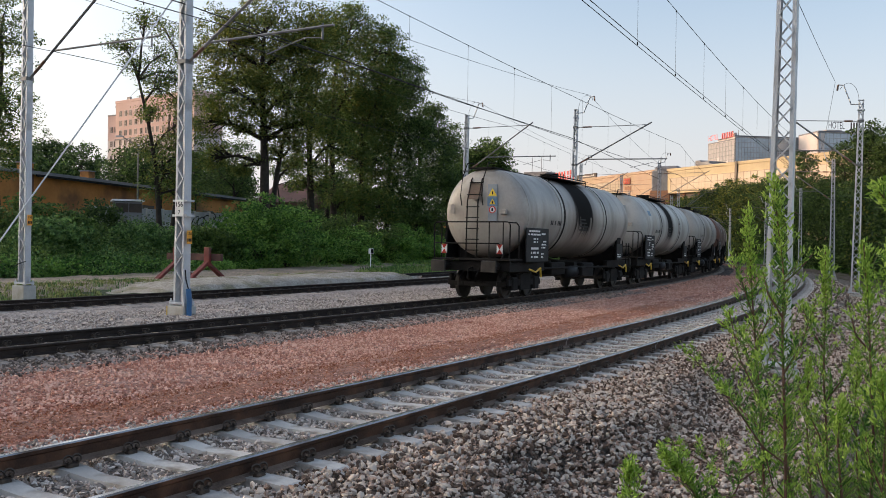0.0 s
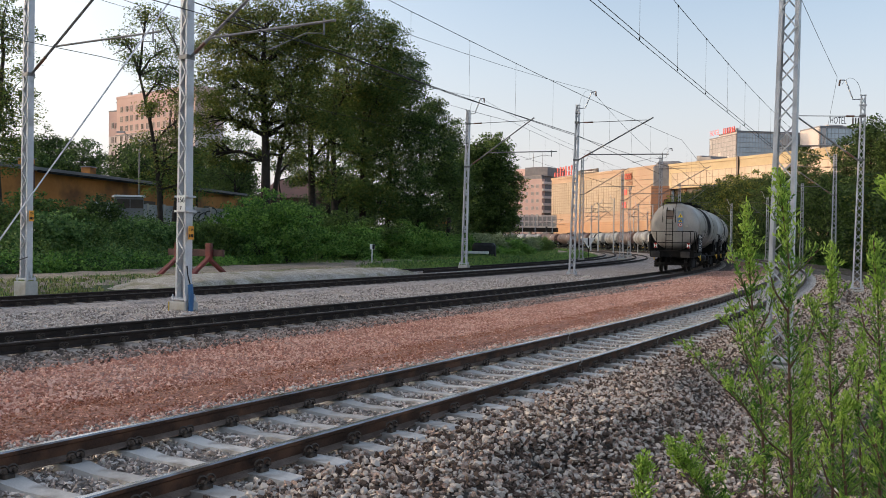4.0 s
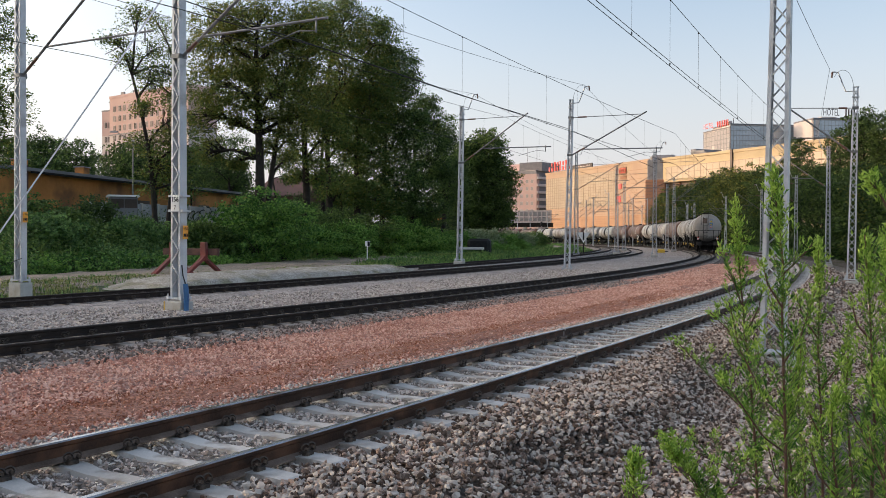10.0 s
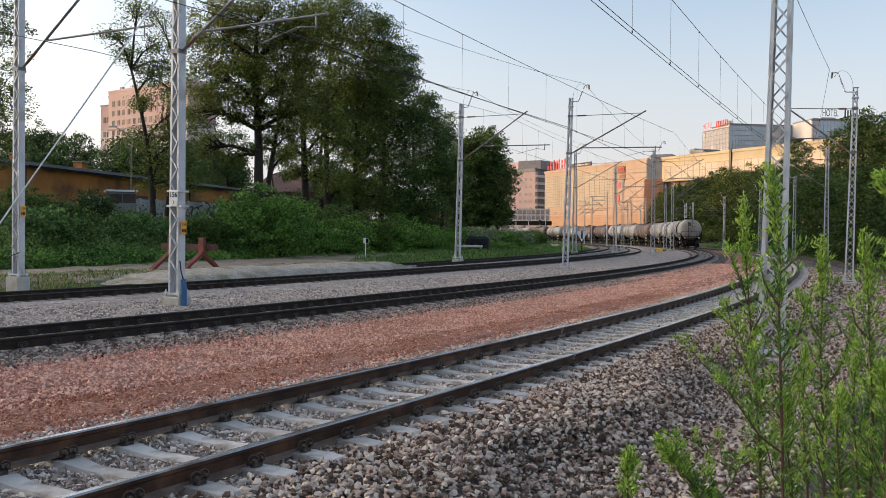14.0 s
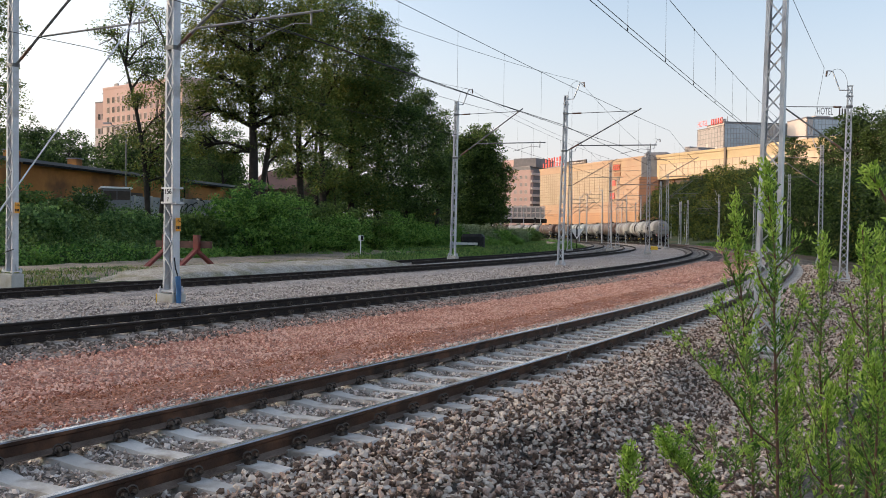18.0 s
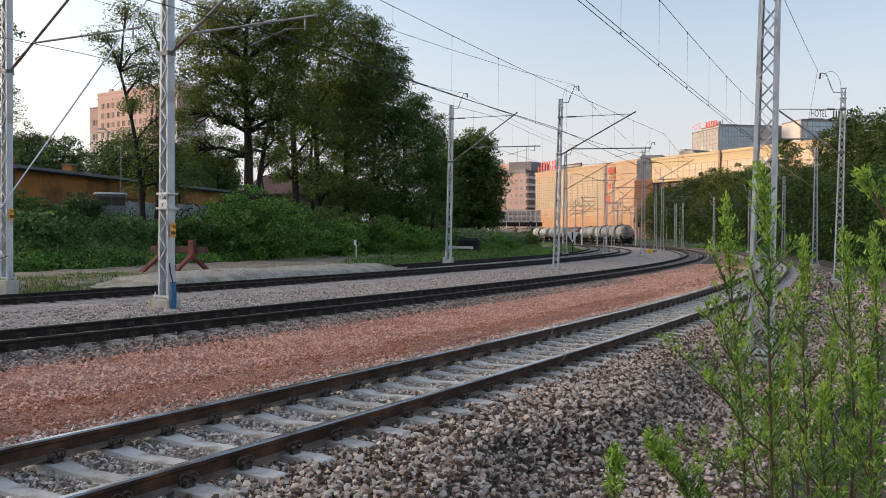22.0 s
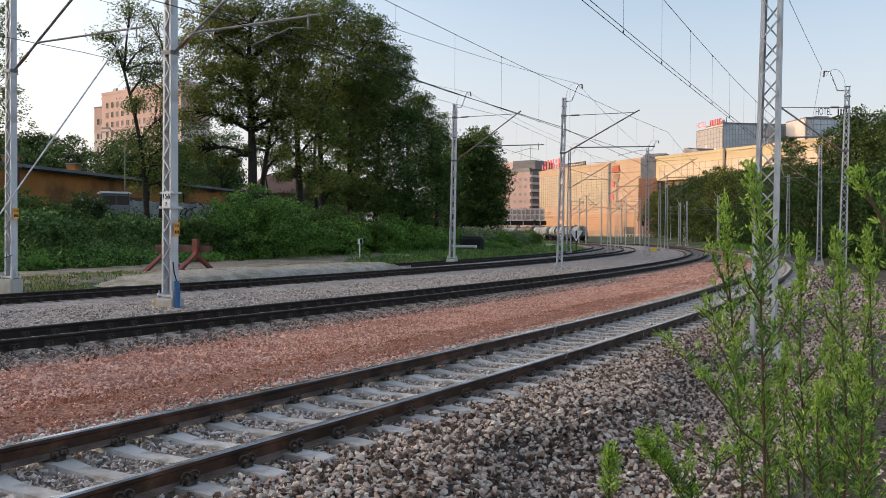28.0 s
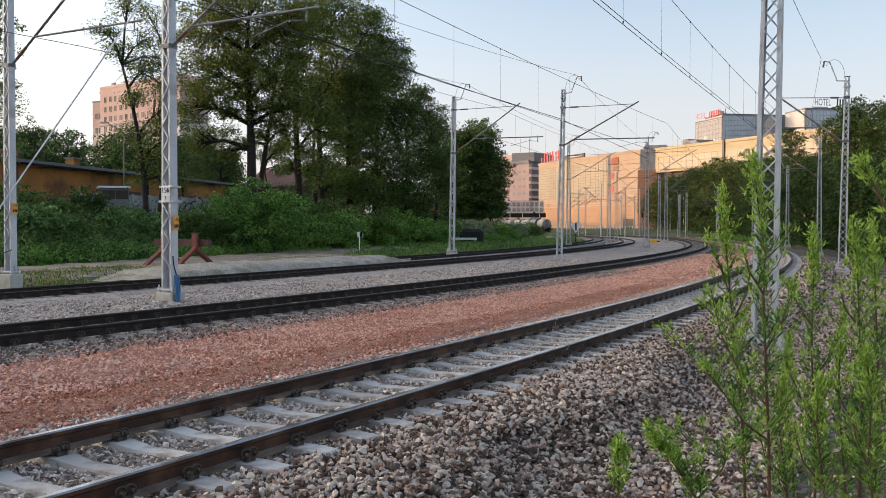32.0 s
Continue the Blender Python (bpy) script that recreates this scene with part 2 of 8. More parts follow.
M = dict(
    rail_side=mat("rail_rust", [(0.022, 0.013, 0.010), (0.085, 0.042, 0.026)], 2.2, 0.6, 0.0, 0.4, 0.01, 60, spec=0.2, stain=(0.13, 0.062, 0.036), stain_scale=3),
    rail_foot=mat("rail_foot_dust", [(0.09, 0.06, 0.044), (0.22, 0.16, 0.125)], 4, 0.9, 0, 0.3, 0.004, 60, spec=0.2),
    rail_dark=mat("rail_dark", [(0.018, 0.014, 0.012), (0.045, 0.032, 0.025)], 3, 0.8, 0.0, 0.4, 0.01, 60, spec=0.2),
    rail_top=mat("rail_top", [(0.36, 0.34, 0.33), (0.52, 0.50, 0.49)], 3, 0.2, 0.8, 0.1, 0.001, 90, stain=(0.22, 0.16, 0.12), stain_scale=2.0),
    rail_dull=mat("rail_dull_top", [(0.04, 0.032, 0.027), (0.075, 0.06, 0.052)], 3, 0.7, 0.0, 0.1, 0.002, 90, spec=0.2),
    weld=mat("rail_weld_grey", [(0.2, 0.17, 0.15), (0.34, 0.31, 0.29)], 20, 0.7, 0.3, 0.2, 0.002, 90),
    sleeper=mat("sleeper_concrete", [(0.439, 0.408, 0.373), (0.609, 0.571, 0.523)], 3, 0.9, 0, 0.5, 0.006, 70, rand=0.5, stain=(0.27, 0.235, 0.20), stain_scale=3.5),
    sleeper_dirty=mat("sleeper_dirty", [(0.221, 0.189, 0.163), (0.429, 0.384, 0.338)], 3, 0.95, 0, 0.5, 0.006, 70, rand=0.6, spec=0.15, stain=(0.11, 0.09, 0.075), stain_scale=3.5),
    clip=mat("clip_steel", [(0.022, 0.017, 0.014), (0.10, 0.07, 0.05)], 20, 0.55, 0.3, 0.3, 0.003, 90),
    ballast=mat("ballast", [(0.220, 0.184, 0.157), (0.374, 0.321, 0.275)], 0.8, 0.92, 0, 1.0, 0.05, 14, kind="gravel"),
    ballast_dark=mat("ballast_dark", [(0.15, 0.125, 0.105), (0.24, 0.205, 0.175)], 0.8, 0.92, 0, 1.0, 0.05, 16, kind="gravel"),
    ballast_oily=mat("ballast_oily", [(0.098, 0.081, 0.069), (0.178, 0.146, 0.124)], 0.8, 0.92, 0, 1.0, 0.05, 16, kind="gravel"),
    gravel_red=mat("gravel_red", [(0.34, 0.175, 0.135), (0.42, 0.245, 0.195), (0.48, 0.31, 0.255)], 0.5, 0.9, 0, 1.0, 0.03, 20, kind="gravel", stain=(0.30, 0.10, 0.055), stain_scale=0.35),
    grit_red=mat("grit_red", [(0.30, 0.13, 0.085), (0.42, 0.23, 0.175)], 0.9, 0.95, 0, 0.8, 0.02, 30, kind="gravel"),
    gravel_grey=mat("gravel_grey", [(0.35, 0.295, 0.258), (0.49, 0.42, 0.37)], 0.5, 0.92, 0, 0.9, 0.03, 18, kind="gravel"),
    sand=mat("sand", [(0.36, 0.315, 0.26), (0.52, 0.47, 0.40)], 1.6, 0.95, 0, 0.6, 0.012, 34, kind="gravel", stain=(0.29, 0.26, 0.17), stain_scale=1.1),
    soil=mat("soil", [(0.09, 0.068, 0.052), (0.17, 0.138, 0.112)], 0.6, 0.95, 0, 0.9, 0.04, 20, kind="gravel", stain=(0.07, 0.08, 0.03), stain_scale=0.5),
    path=mat("path_dirt", [(0.29, 0.228, 0.175), (0.42, 0.335, 0.26)], 0.5, 0.95, 0, 0.6, 0.02, 24, kind="gravel", stain=(0.24, 0.21, 0.13), stain_scale=0.7),
    ground=mat("ground_grass", [(0.035, 0.055, 0.018), (0.075, 0.10, 0.035)], 0.3, 0.95, 0, 0.9, 0.1, 5, stain=(0.14, 0.12, 0.06), stain_scale=0.15),
    mast=mat("mast_galvanised", [(0.462, 0.473, 0.495), (0.605, 0.616, 0.638)], 1.5, 0.55, 0.35, 0.15, 0.004, 30, stain=(0.34, 0.33, 0.33), stain_scale=1.5),
    mast_far=mat("mast_grey", [(0.34, 0.35, 0.37), (0.46, 0.47, 0.49)], 1.5, 0.6, 0.3, 0.1, 0.004, 30),
    arm=mat("arm_steel", [(0.13, 0.13, 0.13), (0.22, 0.22, 0.22)], 4, 0.55, 0.5, 0.1, 0.003, 60),
    wire=mat("wire_copper", [(0.015, 0.015, 0.015), (0.035, 0.033, 0.03)], 4, 0.8, 0.0, 0, 0),
    insul=mat("insulator", [(0.10, 0.05, 0.035), (0.16, 0.08, 0.05)], 4, 0.35, 0, 0, 0),
    concrete=mat("concrete", [(0.40, 0.385, 0.35), (0.54, 0.52, 0.48)], 2, 0.92, 0, 0.4, 0.01, 40, stain=(0.35, 0.315, 0.25), stain_scale=1.6),
    white=mat("white_paint", [(0.72, 0.71, 0.68), (0.82, 0.81, 0.78)], 3, 0.5, 0, 0.05, 0.003, 40),
    orange=mat("orange_tag", [(0.75, 0.30, 0.02), (0.85, 0.38, 0.04)], 8, 0.5, 0, 0, 0),
    black=mat("black_paint", [(0.009, 0.009, 0.01), (0.022, 0.022, 0.023)], 4, 0.6, 0, 0.1, 0.003, 50, spec=0.25),
    dark=mat("dark_steel", [(0.005, 0.0045, 0.004), (0.02, 0.017, 0.015)], 2, 0.8, 0.0, 0.3, 0.005, 40, spec=0.2),
    red=mat("red_oxide", [(0.12, 0.019, 0.015), (0.21, 0.036, 0.028)], 3, 0.7, 0, 0.2, 0.005, 40, stain=(0.10, 0.035, 0.025), stain_scale=2),
    blue=mat("blue_plastic", [(0.02, 0.09, 0.22), (0.03, 0.13, 0.3)], 3, 0.45, 0, 0, 0),
    yellow=mat("yellow_paint", [(0.65, 0.40, 0.03), (0.8, 0.52, 0.05)], 3, 0.5, 0, 0.1, 0.004, 30),
    timber=mat("timber_dark", [(0.05, 0.025, 0.02), (0.11, 0.05, 0.038)], 2.5, 0.85, 0, 0.4, 0.008, 20),
    bark=mat("bark", [(0.014, 0.011, 0.009), (0.04, 0.031, 0.024)], 2.5, 0.95, 0, 0.9, 0.04, 18),
    # leaf_y is tinted like sunlit leaves, leaf_d darkened like shadowed ones
    leaf=leafmat("leaf_green", (0.048, 0.092, 0.021), (0.145, 0.22, 0.052)),
    leaf_y=leafmat("leaf_olive", (0.08, 0.106, 0.02), (0.22, 0.232, 0.046)),
    leaf_d=leafmat("leaf_dark", (0.028, 0.056, 0.016), (0.085, 0.135, 0.038)),
    leaf_b=leafmat("leaf_bush", (0.05, 0.115, 0.032), (0.185, 0.305, 0.09)),
    leaf_h=leafmat("leaf_herb", (0.07, 0.18, 0.03), (0.26, 0.44, 0.09)),
    leaf_p=leafmat("leaf_pale", (0.15, 0.20, 0.09), (0.36, 0.42, 0.24)),
    leaf_s=leafmat("leaf_shrub", (0.05, 0.135, 0.025), (0.20, 0.36, 0.07)),
    leaf_g=leafmat("leaf_grass", (0.11, 0.18, 0.04), (0.31, 0.39, 0.11)),
    leaf_q=leafmat("leaf_dry_grass", (0.11, 0.13, 0.038), (0.30, 0.31, 0.115)),
    weed=leafmat("leaf_weed", (0.055, 0.14, 0.022), (0.25, 0.42, 0.068)),
    weed_tip=leafmat("leaf_weed_tip", (0.21, 0.34, 0.045), (0.44, 0.59, 0.115)),
    shoot=mat("shoot_green", [(0.10, 0.12, 0.035), (0.2, 0.22, 0.07)], 8, 0.7, 0, 0, 0),
    stem=mat("stem_red", [(0.10, 0.042, 0.032), (0.16, 0.078, 0.05)], 8, 0.7, 0, 0.2, 0.002, 60),
)


# ---- mesh helpers ----
class MB:
    """Collects vertices and faces of one mesh."""

    def __init__(self):
        self.v, self.f, self.m = [], [], []

    def add(self, verts, faces, mi=0):
        o = len(self.v)
        self.v += [tuple(p) for p in verts]
        self.f += [tuple(i + o for i in f) for f in faces]
        self.m += [mi] * len(faces)
        return self

    def box(self, x0, y0, z0, x1, y1, z1, mi=0, m=None, ch=0.0):
        """A box, its upright and top edges cut off by ch."""
        if ch <= 0:
            vs = [(x, y, z) for z in (z0, z1) for x, y in ((x0, y0), (x1, y0), (x1, y1), (x0, y1))]
            fs = [(3, 2, 1, 0), (4, 5, 6, 7), (0, 1, 5, 4), (1, 2, 6, 5), (2, 3, 7, 6), (3, 0, 4, 7)]
        else:
            def ring(d, z):
                return [(x0 + d, y0, z), (x1 - d, y0, z), (x1, y0 + d, z), (x1, y1 - d, z), (x1 - d, y1, z), (x0 + d, y1, z), (x0, y1 - d, z), (x0, y0 + d, z)]
            r3 = [(min(max(x, x0 + ch), x1 - ch), min(max(y, y0 + ch), y1 - ch), z1) for x, y, z in ring(ch, z1)]
            vs = ring(ch, z0) + ring(ch, z1 - ch) + r3
            fs = [tuple(range(7, -1, -1)), tuple(range(16, 24))]
            for k in (0, 8):
                fs += [(k + i, k + (i + 1) % 8, k + 8 + (i + 1) % 8, k + 8 + i) for i in range(8)]
        if m is not None:
            vs = [m @ Vector(p) for p in vs]
        return self.add(vs, fs, mi)

    def tube(self, pts, r, n=6, mi=0, cap=True, r2=None, phase=0.0):
        """A round bar along points; r2 is the radius at its end."""
        pts = [Vector(p) for p in pts]
        vs, fs = [], []
        k = len(pts)
        up = Vector((0, 0, 1))
        for i, p in enumerate(pts):
            d = (pts[min(i + 1, k - 1)] - pts[max(i - 1, 0)]).normalized()
            a = d.cross(up if abs(d.z) < 0.95 else Vector((1, 0, 0))).normalized()
            b = a.cross(d)
            rr = r if r2 is None else r + (r2 - r) * i / max(k - 1, 1)
            vs += [p + (a * math.cos(w) + b * math.sin(w)) * rr for w in (math.tau * j / n + phase for j in range(n))]
        for i in range(k - 1):
            fs += [(i * n + j, i * n + (j + 1) % n, (i + 1) * n + (j + 1) % n, (i + 1) * n + j) for j in range(n)]
        if cap:
            fs += [tuple(range(n - 1, -1, -1)), tuple((k - 1) * n + j for j in range(n))]
        return self.add(vs, fs, mi)

    def lathe(self, prof, n=24, m=None, mi=0):
        """Turns a profile of (along x, radius) about the x axis."""
        vs, fs = [], []
        for x, r in prof:
            vs += [(x, r * math.cos(math.tau * j / n), r * math.sin(math.tau * j / n)) for j in range(n)]
        for i in range(len(prof) - 1):
            fs += [(i * n + j, i * n + (j + 1) % n, (i + 1) * n + (j + 1) % n, (i + 1) * n + j) for j in range(n)]
        fs += [tuple(range(n - 1, -1, -1)), tuple((len(prof) - 1) * n + j for j in range(n))]
        if m is not None:
            vs = [m @ Vector(p) for p in vs]
        return self.add(vs, fs, mi)

    def mesh(self, name, mats, smooth=False):
        me = bpy.data.meshes.new(name)
        me.from_pydata(self.v, [], self.f)
        for m in mats if isinstance(mats, (list, tuple)) else [mats]:
            me.materials.append(m)
        if any(self.m):
            me.polygons.foreach_set("material_index", self.m)
        if smooth:
            me.polygons.foreach_set("use_smooth", [True] * len(self.f))
        me.update()
        return me


def part(name, mb, material, parent=None, label="", smooth=False):
    """Links a mesh as one object, under a thing or a part."""
    me = mb.mesh(name, material, smooth) if isinstance(mb, MB) else mb
    ob = new(name, me)
    if parent is not None:
        ob.parent = parent
    return tagged(ob, label)


def thing(name, label, category, m=None, group="", kind=""):
    """An Empty that parents the parts of a thing."""
    ob = new(name)
    ob.empty_display_size = 0.2
    if m is not None:
        ob.matrix_basis = m
    return tagged(ob, label, category, group, kind)

# ---- the tracks' centre lines: start, heading (to the left of +y), curvature by the metre ----
def line_of(x, y, a, knots, length, step=0.5, back=0.0):
    """Points (x, y, heading) along a curving track; knots: (metres, curvature)."""
    ss, ks = [k[0] for k in knots], [k[1] for k in knots]
    pts = [(x + math.sin(a) * b, y - math.cos(a) * b, a) for b in np.arange(back, 0, -step)]
    for i in range(int(length / step) + 1):
        pts.append((x, y, a))
        k = float(np.interp(i * step, ss, ks))
        am = a + k * step / 2
        x, y, a = x - math.sin(am) * step, y + math.cos(am) * step, a + k * step
    return np.array(pts)


T1 = line_of(-3.2071, 5.932, -0.5514, [(0, 0.0033), (40, 0.0034), (80, 0.0029)], 300, back=26)
T2 = line_of(-7.4367, 14.5868, -0.554, [(0, 0.0029), (40, 0.0034), (80, 0.0030), (120, 0.0028)], 640, back=36)
T3 = line_of(-55.4867, -34.6099, -0.7209, [(0, 0.0028), (40, 0.0027), (80, 0.0025), (145, 0.0026), (160, 0.0042), (200, 0.0036), (240, 0.003)], 420)[60:]
T4 = line_of(-3.8915, 47.7133, -0.4414, [(0, 0.0027), (40, 0.0027), (80, 0.0030)], 330, back=8)


def side(T, off):
    """The line that runs off metres to the left of T."""
    return np.stack([T[:, 0] - np.cos(T[:, 2]) * off, T[:, 1] - np.sin(T[:, 2]) * off], 1)


def at_s(T, i):
    x, y, a = T[i]
    return Matrix.Translation((x, y, 0)) @ Matrix.Rotation(a, 4, "Z")


# ---- ground ----
def lateral(T, x, y):
    """Signed distance to the left of the track T."""
    out = np.empty(x.size)
    xf, yf = x.ravel(), y.ravel()
    for k in range(0, x.size, 4000):
        dx, dy = xf[k:k + 4000, None] - T[None, ::4, 0], yf[k:k + 4000, None] - T[None, ::4, 1]
        j = (dx * dx + dy * dy).argmin(1)
        r = np.arange(len(j))
        d = np.hypot(dx[r, j], dy[r, j])
        h = T[::4, 2][j]
        out[k:k + 4000] = d * np.sign(-dx[r, j] * np.cos(h) - dy[r, j] * np.sin(h))
    return out.reshape(x.shape)


def ground_z(x, y):
    """Heights of the land: a level yard, a bank on its left, a rise on its right and an added, unseen ridge far left
    that shades the yard.
    """
    x, y = np.asarray(x, float), np.asarray(y, float)
    left = lateral(T3, x, y)
    left = np.where(y > 52, np.minimum(left, lateral(T4, x, y) + 1.0), left)
    right = -lateral(T1, x, y)
    z = -0.66 + 0.62 * np.clip((left - 3.0) / 3.0, 0, 1) + np.clip(left - 12.5 - 5.0 * np.clip((y - 46) / 12, 0, 1), 0, 20) * 0.16
    z = z + np.clip(right - 9.0, 0, 22) * 0.09
    # added ridge, only there to keep the low sun off the yard
    w = -0.99 * x - 0.139 * y
    z = z + 24.0 * np.clip((w - 65) / 50, 0, 1) ** 1.3 * np.clip((400 - w) / 150, 0, 1)
    return z + 0.04 * np.sin(x * 1.3 + y * 0.7) * np.cos(y * 0.9 - x * 0.4)


def build_ground():
    def axis(lo, hi, fine0, fine1, fine, coarse):
        a = list(np.arange(lo, fine0, coarse)) + list(np.arange(fine0, fine1, fine)) + list(np.arange(fine1, hi + 1, coarse))
        return np.array(a)
    xs, ys = axis(-1400, 1400, -90, 90, 1.5, 40), axis(-1000, 2600, -20, 200, 1.5, 40)
    X, Y = np.meshgrid(xs, ys, indexing="ij")
    Z = ground_z(X, Y)
    n, m = X.shape
    mb = MB()
    mb.v = np.stack([X, Y, Z], -1).reshape(-1, 3).tolist()
    i, j = np.meshgrid(np.arange(n - 1), np.arange(m - 1), indexing="ij")
    k = (i * m + j).ravel()
    mb.f = np.stack([k, k + m, k + m + 1, k + 1], 1).tolist()
    ob = part("ground", mb, M["ground"], smooth=True)
    tagged(ob, "uneven ground with short green grass and bare patches", "ground", kind="structure")


build_ground()


def strip(name, label, category, A, B, za, zb, material, cols=10, rough=0.03, seed=1, edge=0.0, prof=None):
    """A bed of loose stone between two lines of equal count, with an uneven surface."""
    rng = np.random.default_rng(seed)
    n = len(A)
    w = np.linspace(0, 1, cols)[None, :, None]
    P = A[:, None, :] * (1 - w) + B[:, None, :] * w
    Z = za * (1 - w[..., 0]) + zb * w[..., 0] + rng.normal(0, rough, (n, cols))
    if prof is not None:
        Z += np.asarray(prof)
    if edge:
        Z[:, 0] -= edge
        Z[:, -1] -= edge
        P[:, 0] += rng.normal(0, 0.06, (n, 2))
        P[:, -1] += rng.normal(0, 0.06, (n, 2))
    mb = MB()
    mb.v = np.concatenate([P, Z[..., None]], -1).reshape(-1, 3).tolist()
    i, j = np.meshgrid(np.arange(n - 1), np.arange(cols - 1), indexing="ij")
    k = (i * cols + j).ravel()
    mb.f = np.stack([k, k + 1, k + cols + 1, k + cols], 1).tolist()
    return tagged(part(name, mb, material, smooth=True), label, category, kind="structure")


def nearest(A, B):
    """For each point of A the nearest one of B."""
    d = ((A[:, None, :] - B[None, ::1, :]) ** 2).sum(-1)
    return B[d.argmin(1)]


def bank_edge(i):
    """Where the bank's growth begins, in metres left of the far track."""
    return np.interp(i, (40, 118, 131, 150, 173, 200, 222, 330), (12.5, 12.4, 14.8, 15.2, 18.5, 17.6, 16.2, 15.0))


def draped(name, label, category, A, B, lift, material, cols, seed):
    """A sheet between two lines that follows the land."""
    ob = strip(name, label, category, A, B, 0, 0, material, cols, 0.012, seed, edge=0.0)
    me = ob.data
    co = np.empty(len(me.vertices) * 3, np.float32)
    me.vertices.foreach_get("co", co)
    co = co.reshape(-1, 3)
    co[:, 2] += ground_z(co[:, 0], co[:, 1]) + lift
    e = co.reshape(len(A), cols, 3)
    e[:, 0, 2] -= 0.1
    e[:, -1, 2] -= 0.1
    me.vertices.foreach_set("co", co.reshape(-1))
    me.update()
    return ob


def shoulder_z(o):
    """The ballast shoulder: level with the sleepers, a low crest, then down to the path."""
    return np.interp(o, [1.0, 1.5, 1.95, 2.3, 2.75, 3.2, 4.6], [-0.215, -0.20, -0.175, -0.22, -0.46, -0.53, -0.60])


def crest(u):
    """How far the shoulder's crest wanders sideways along the line, u in half metres."""
    return 0.22 * np.sin(u * 0.55) + 0.13 * np.sin(u * 1.37 + 1.0)


def build_beds():
    for name, T, lab, s in (("track_bed_near", T1, "grey crushed stone ballast under the near track", 3), ("track_bed_middle", T2, "grey crushed stone ballast under the middle track", 4), ("track_bed_far", T3, "grey crushed stone ballast under the far track", 5), ("track_bed_siding", T4, "grey crushed stone ballast under the siding", 6)):
        zb = -0.243 if T is T1 else -0.25 if T is T2 else -0.315 if T is T3 else -0.185
        wd = 2.3 if T is T3 else 1.75
        strip(name, lab, "ballast", side(T, wd), side(T, -wd), zb, zb, M["ballast_oily"] if T is T2 else M["gravel_grey"] if T is T3 else M["ballast"], 12, 0.012, s, edge=0.2)
    A, B = side(T1, 1.5), side(T2, -1.6)
    A = A[20:470]
    strip("gravel_strip_red", "reddish crushed stone between the two near tracks", "gravel", A, nearest(A, B), -0.24, -0.26, M["gravel_red"], 16, 0.02, 7, edge=0.06)
    A, B = side(T1, 2.0), side(T1, 2.95)
    A = A + np.stack([0.35 * np.sin(np.arange(len(A)) * 0.11) + 0.15 * np.sin(np.arange(len(A)) * 0.47)] * 2, 1) * 0.6
    B = B + np.stack([0.4 * np.sin(np.arange(len(B)) * 0.09 + 1) + 0.18 * np.sin(np.arange(len(B)) * 0.53)] * 2, 1) * 0.6
    strip("red_soil_band", "band of fine brick-red grit along the gravel", "gravel", A[46:330], B[46:330], -0.205, -0.205, M["grit_red"], 8, 0.012, 14, edge=0.06)
    A, B = side(T2, -1.3), side(T2, -2.25)
    strip("gravel_edge_dark", "dark grey ballast edge of the middle track", "gravel", A[30:470], B[30:470], -0.235, -0.232, M["ballast_oily"], 6, 0.02, 15, edge=0.08)
    A, B = side(T2, 1.5), side(T3, -1.5)
    A = A[0:470]
    strip("gravel_strip_grey", "light grey crushed stone between the tracks", "gravel", A, nearest(A, B), -0.25, -0.36, M["gravel_grey"], 14, 0.018, 8, edge=0.06)
    A, B = side(T3, 1.5), side(T4, -1.5)
    A = A[310:600]
    strip("gravel_strip_yard", "grey-brown crushed stone in the yard", "gravel", A, nearest(A, B), -0.27, -0.27, M["ballast"], 8, 0.02, 9, edge=0.06)
    A, B = side(T1, -1.5), side(T1, -4.6)
    o = np.linspace(1.5, 4.6, 16)
    # bed set low and darker than its stones, painting shade into the gaps
    strip("gravel_shoulder", "brown-grey ballast shoulder sloping down beside the track", "gravel", A[10:560], B[10:560], 0, 0, M["ballast_dark"], 16, 0.02, 10, edge=0.02, prof=shoulder_z(o[None, :] + crest(np.arange(10, 560))[:, None] * np.clip(o - 1.6, 0, 0.5)[None, :] * 2) - 0.025)
    A, B = side(T1, -4.4), side(T1, -7.5)
    strip("dirt_path_right", "bare brown stony dirt beside the masts", "path", A[10:460], B[10:460], -0.585, -0.56, M["soil"], 10, 0.02, 11, edge=0.1)
    ii = np.arange(40, 222)
    a = np.interp(ii, (40, 118, 130, 150, 170, 195, 221), (4.4, 4.4, 5.4, 6.6, 8.4, 13.0, 15.8))[:, None]
    N = np.stack([-np.cos(T3[ii, 2]), -np.sin(T3[ii, 2])], 1)
    A, B = T3[ii, :2] + N * a, T3[ii, :2] + N * (bank_edge(ii)[:, None] + 0.3)
    draped("dirt_path_left", "pale sandy service path with thin grass", "path", A, B, 0.05, M["path"], 10, 12)
    ii = np.arange(106, 154)
    N = np.stack([-np.cos(T3[ii, 2]), -np.sin(T3[ii, 2])], 1)
    wob = (0.5 * np.sin(ii * 0.37) + 0.3 * np.sin(ii * 0.9))[:, None]
    draped("sand_apron", "bare pale sand with sparse grass round the buffer stop", "sand", T3[ii, :2] + N * 4.2, T3[ii, :2] + N * (8.0 + wob), 0.03, M["sand"], 8, 13)
    ii = np.arange(112, 330)
    N = np.stack([-np.cos(T4[ii, 2]), -np.sin(T4[ii, 2])], 1)
    wob = (0.3 * np.sin(ii * 0.13))[:, None]
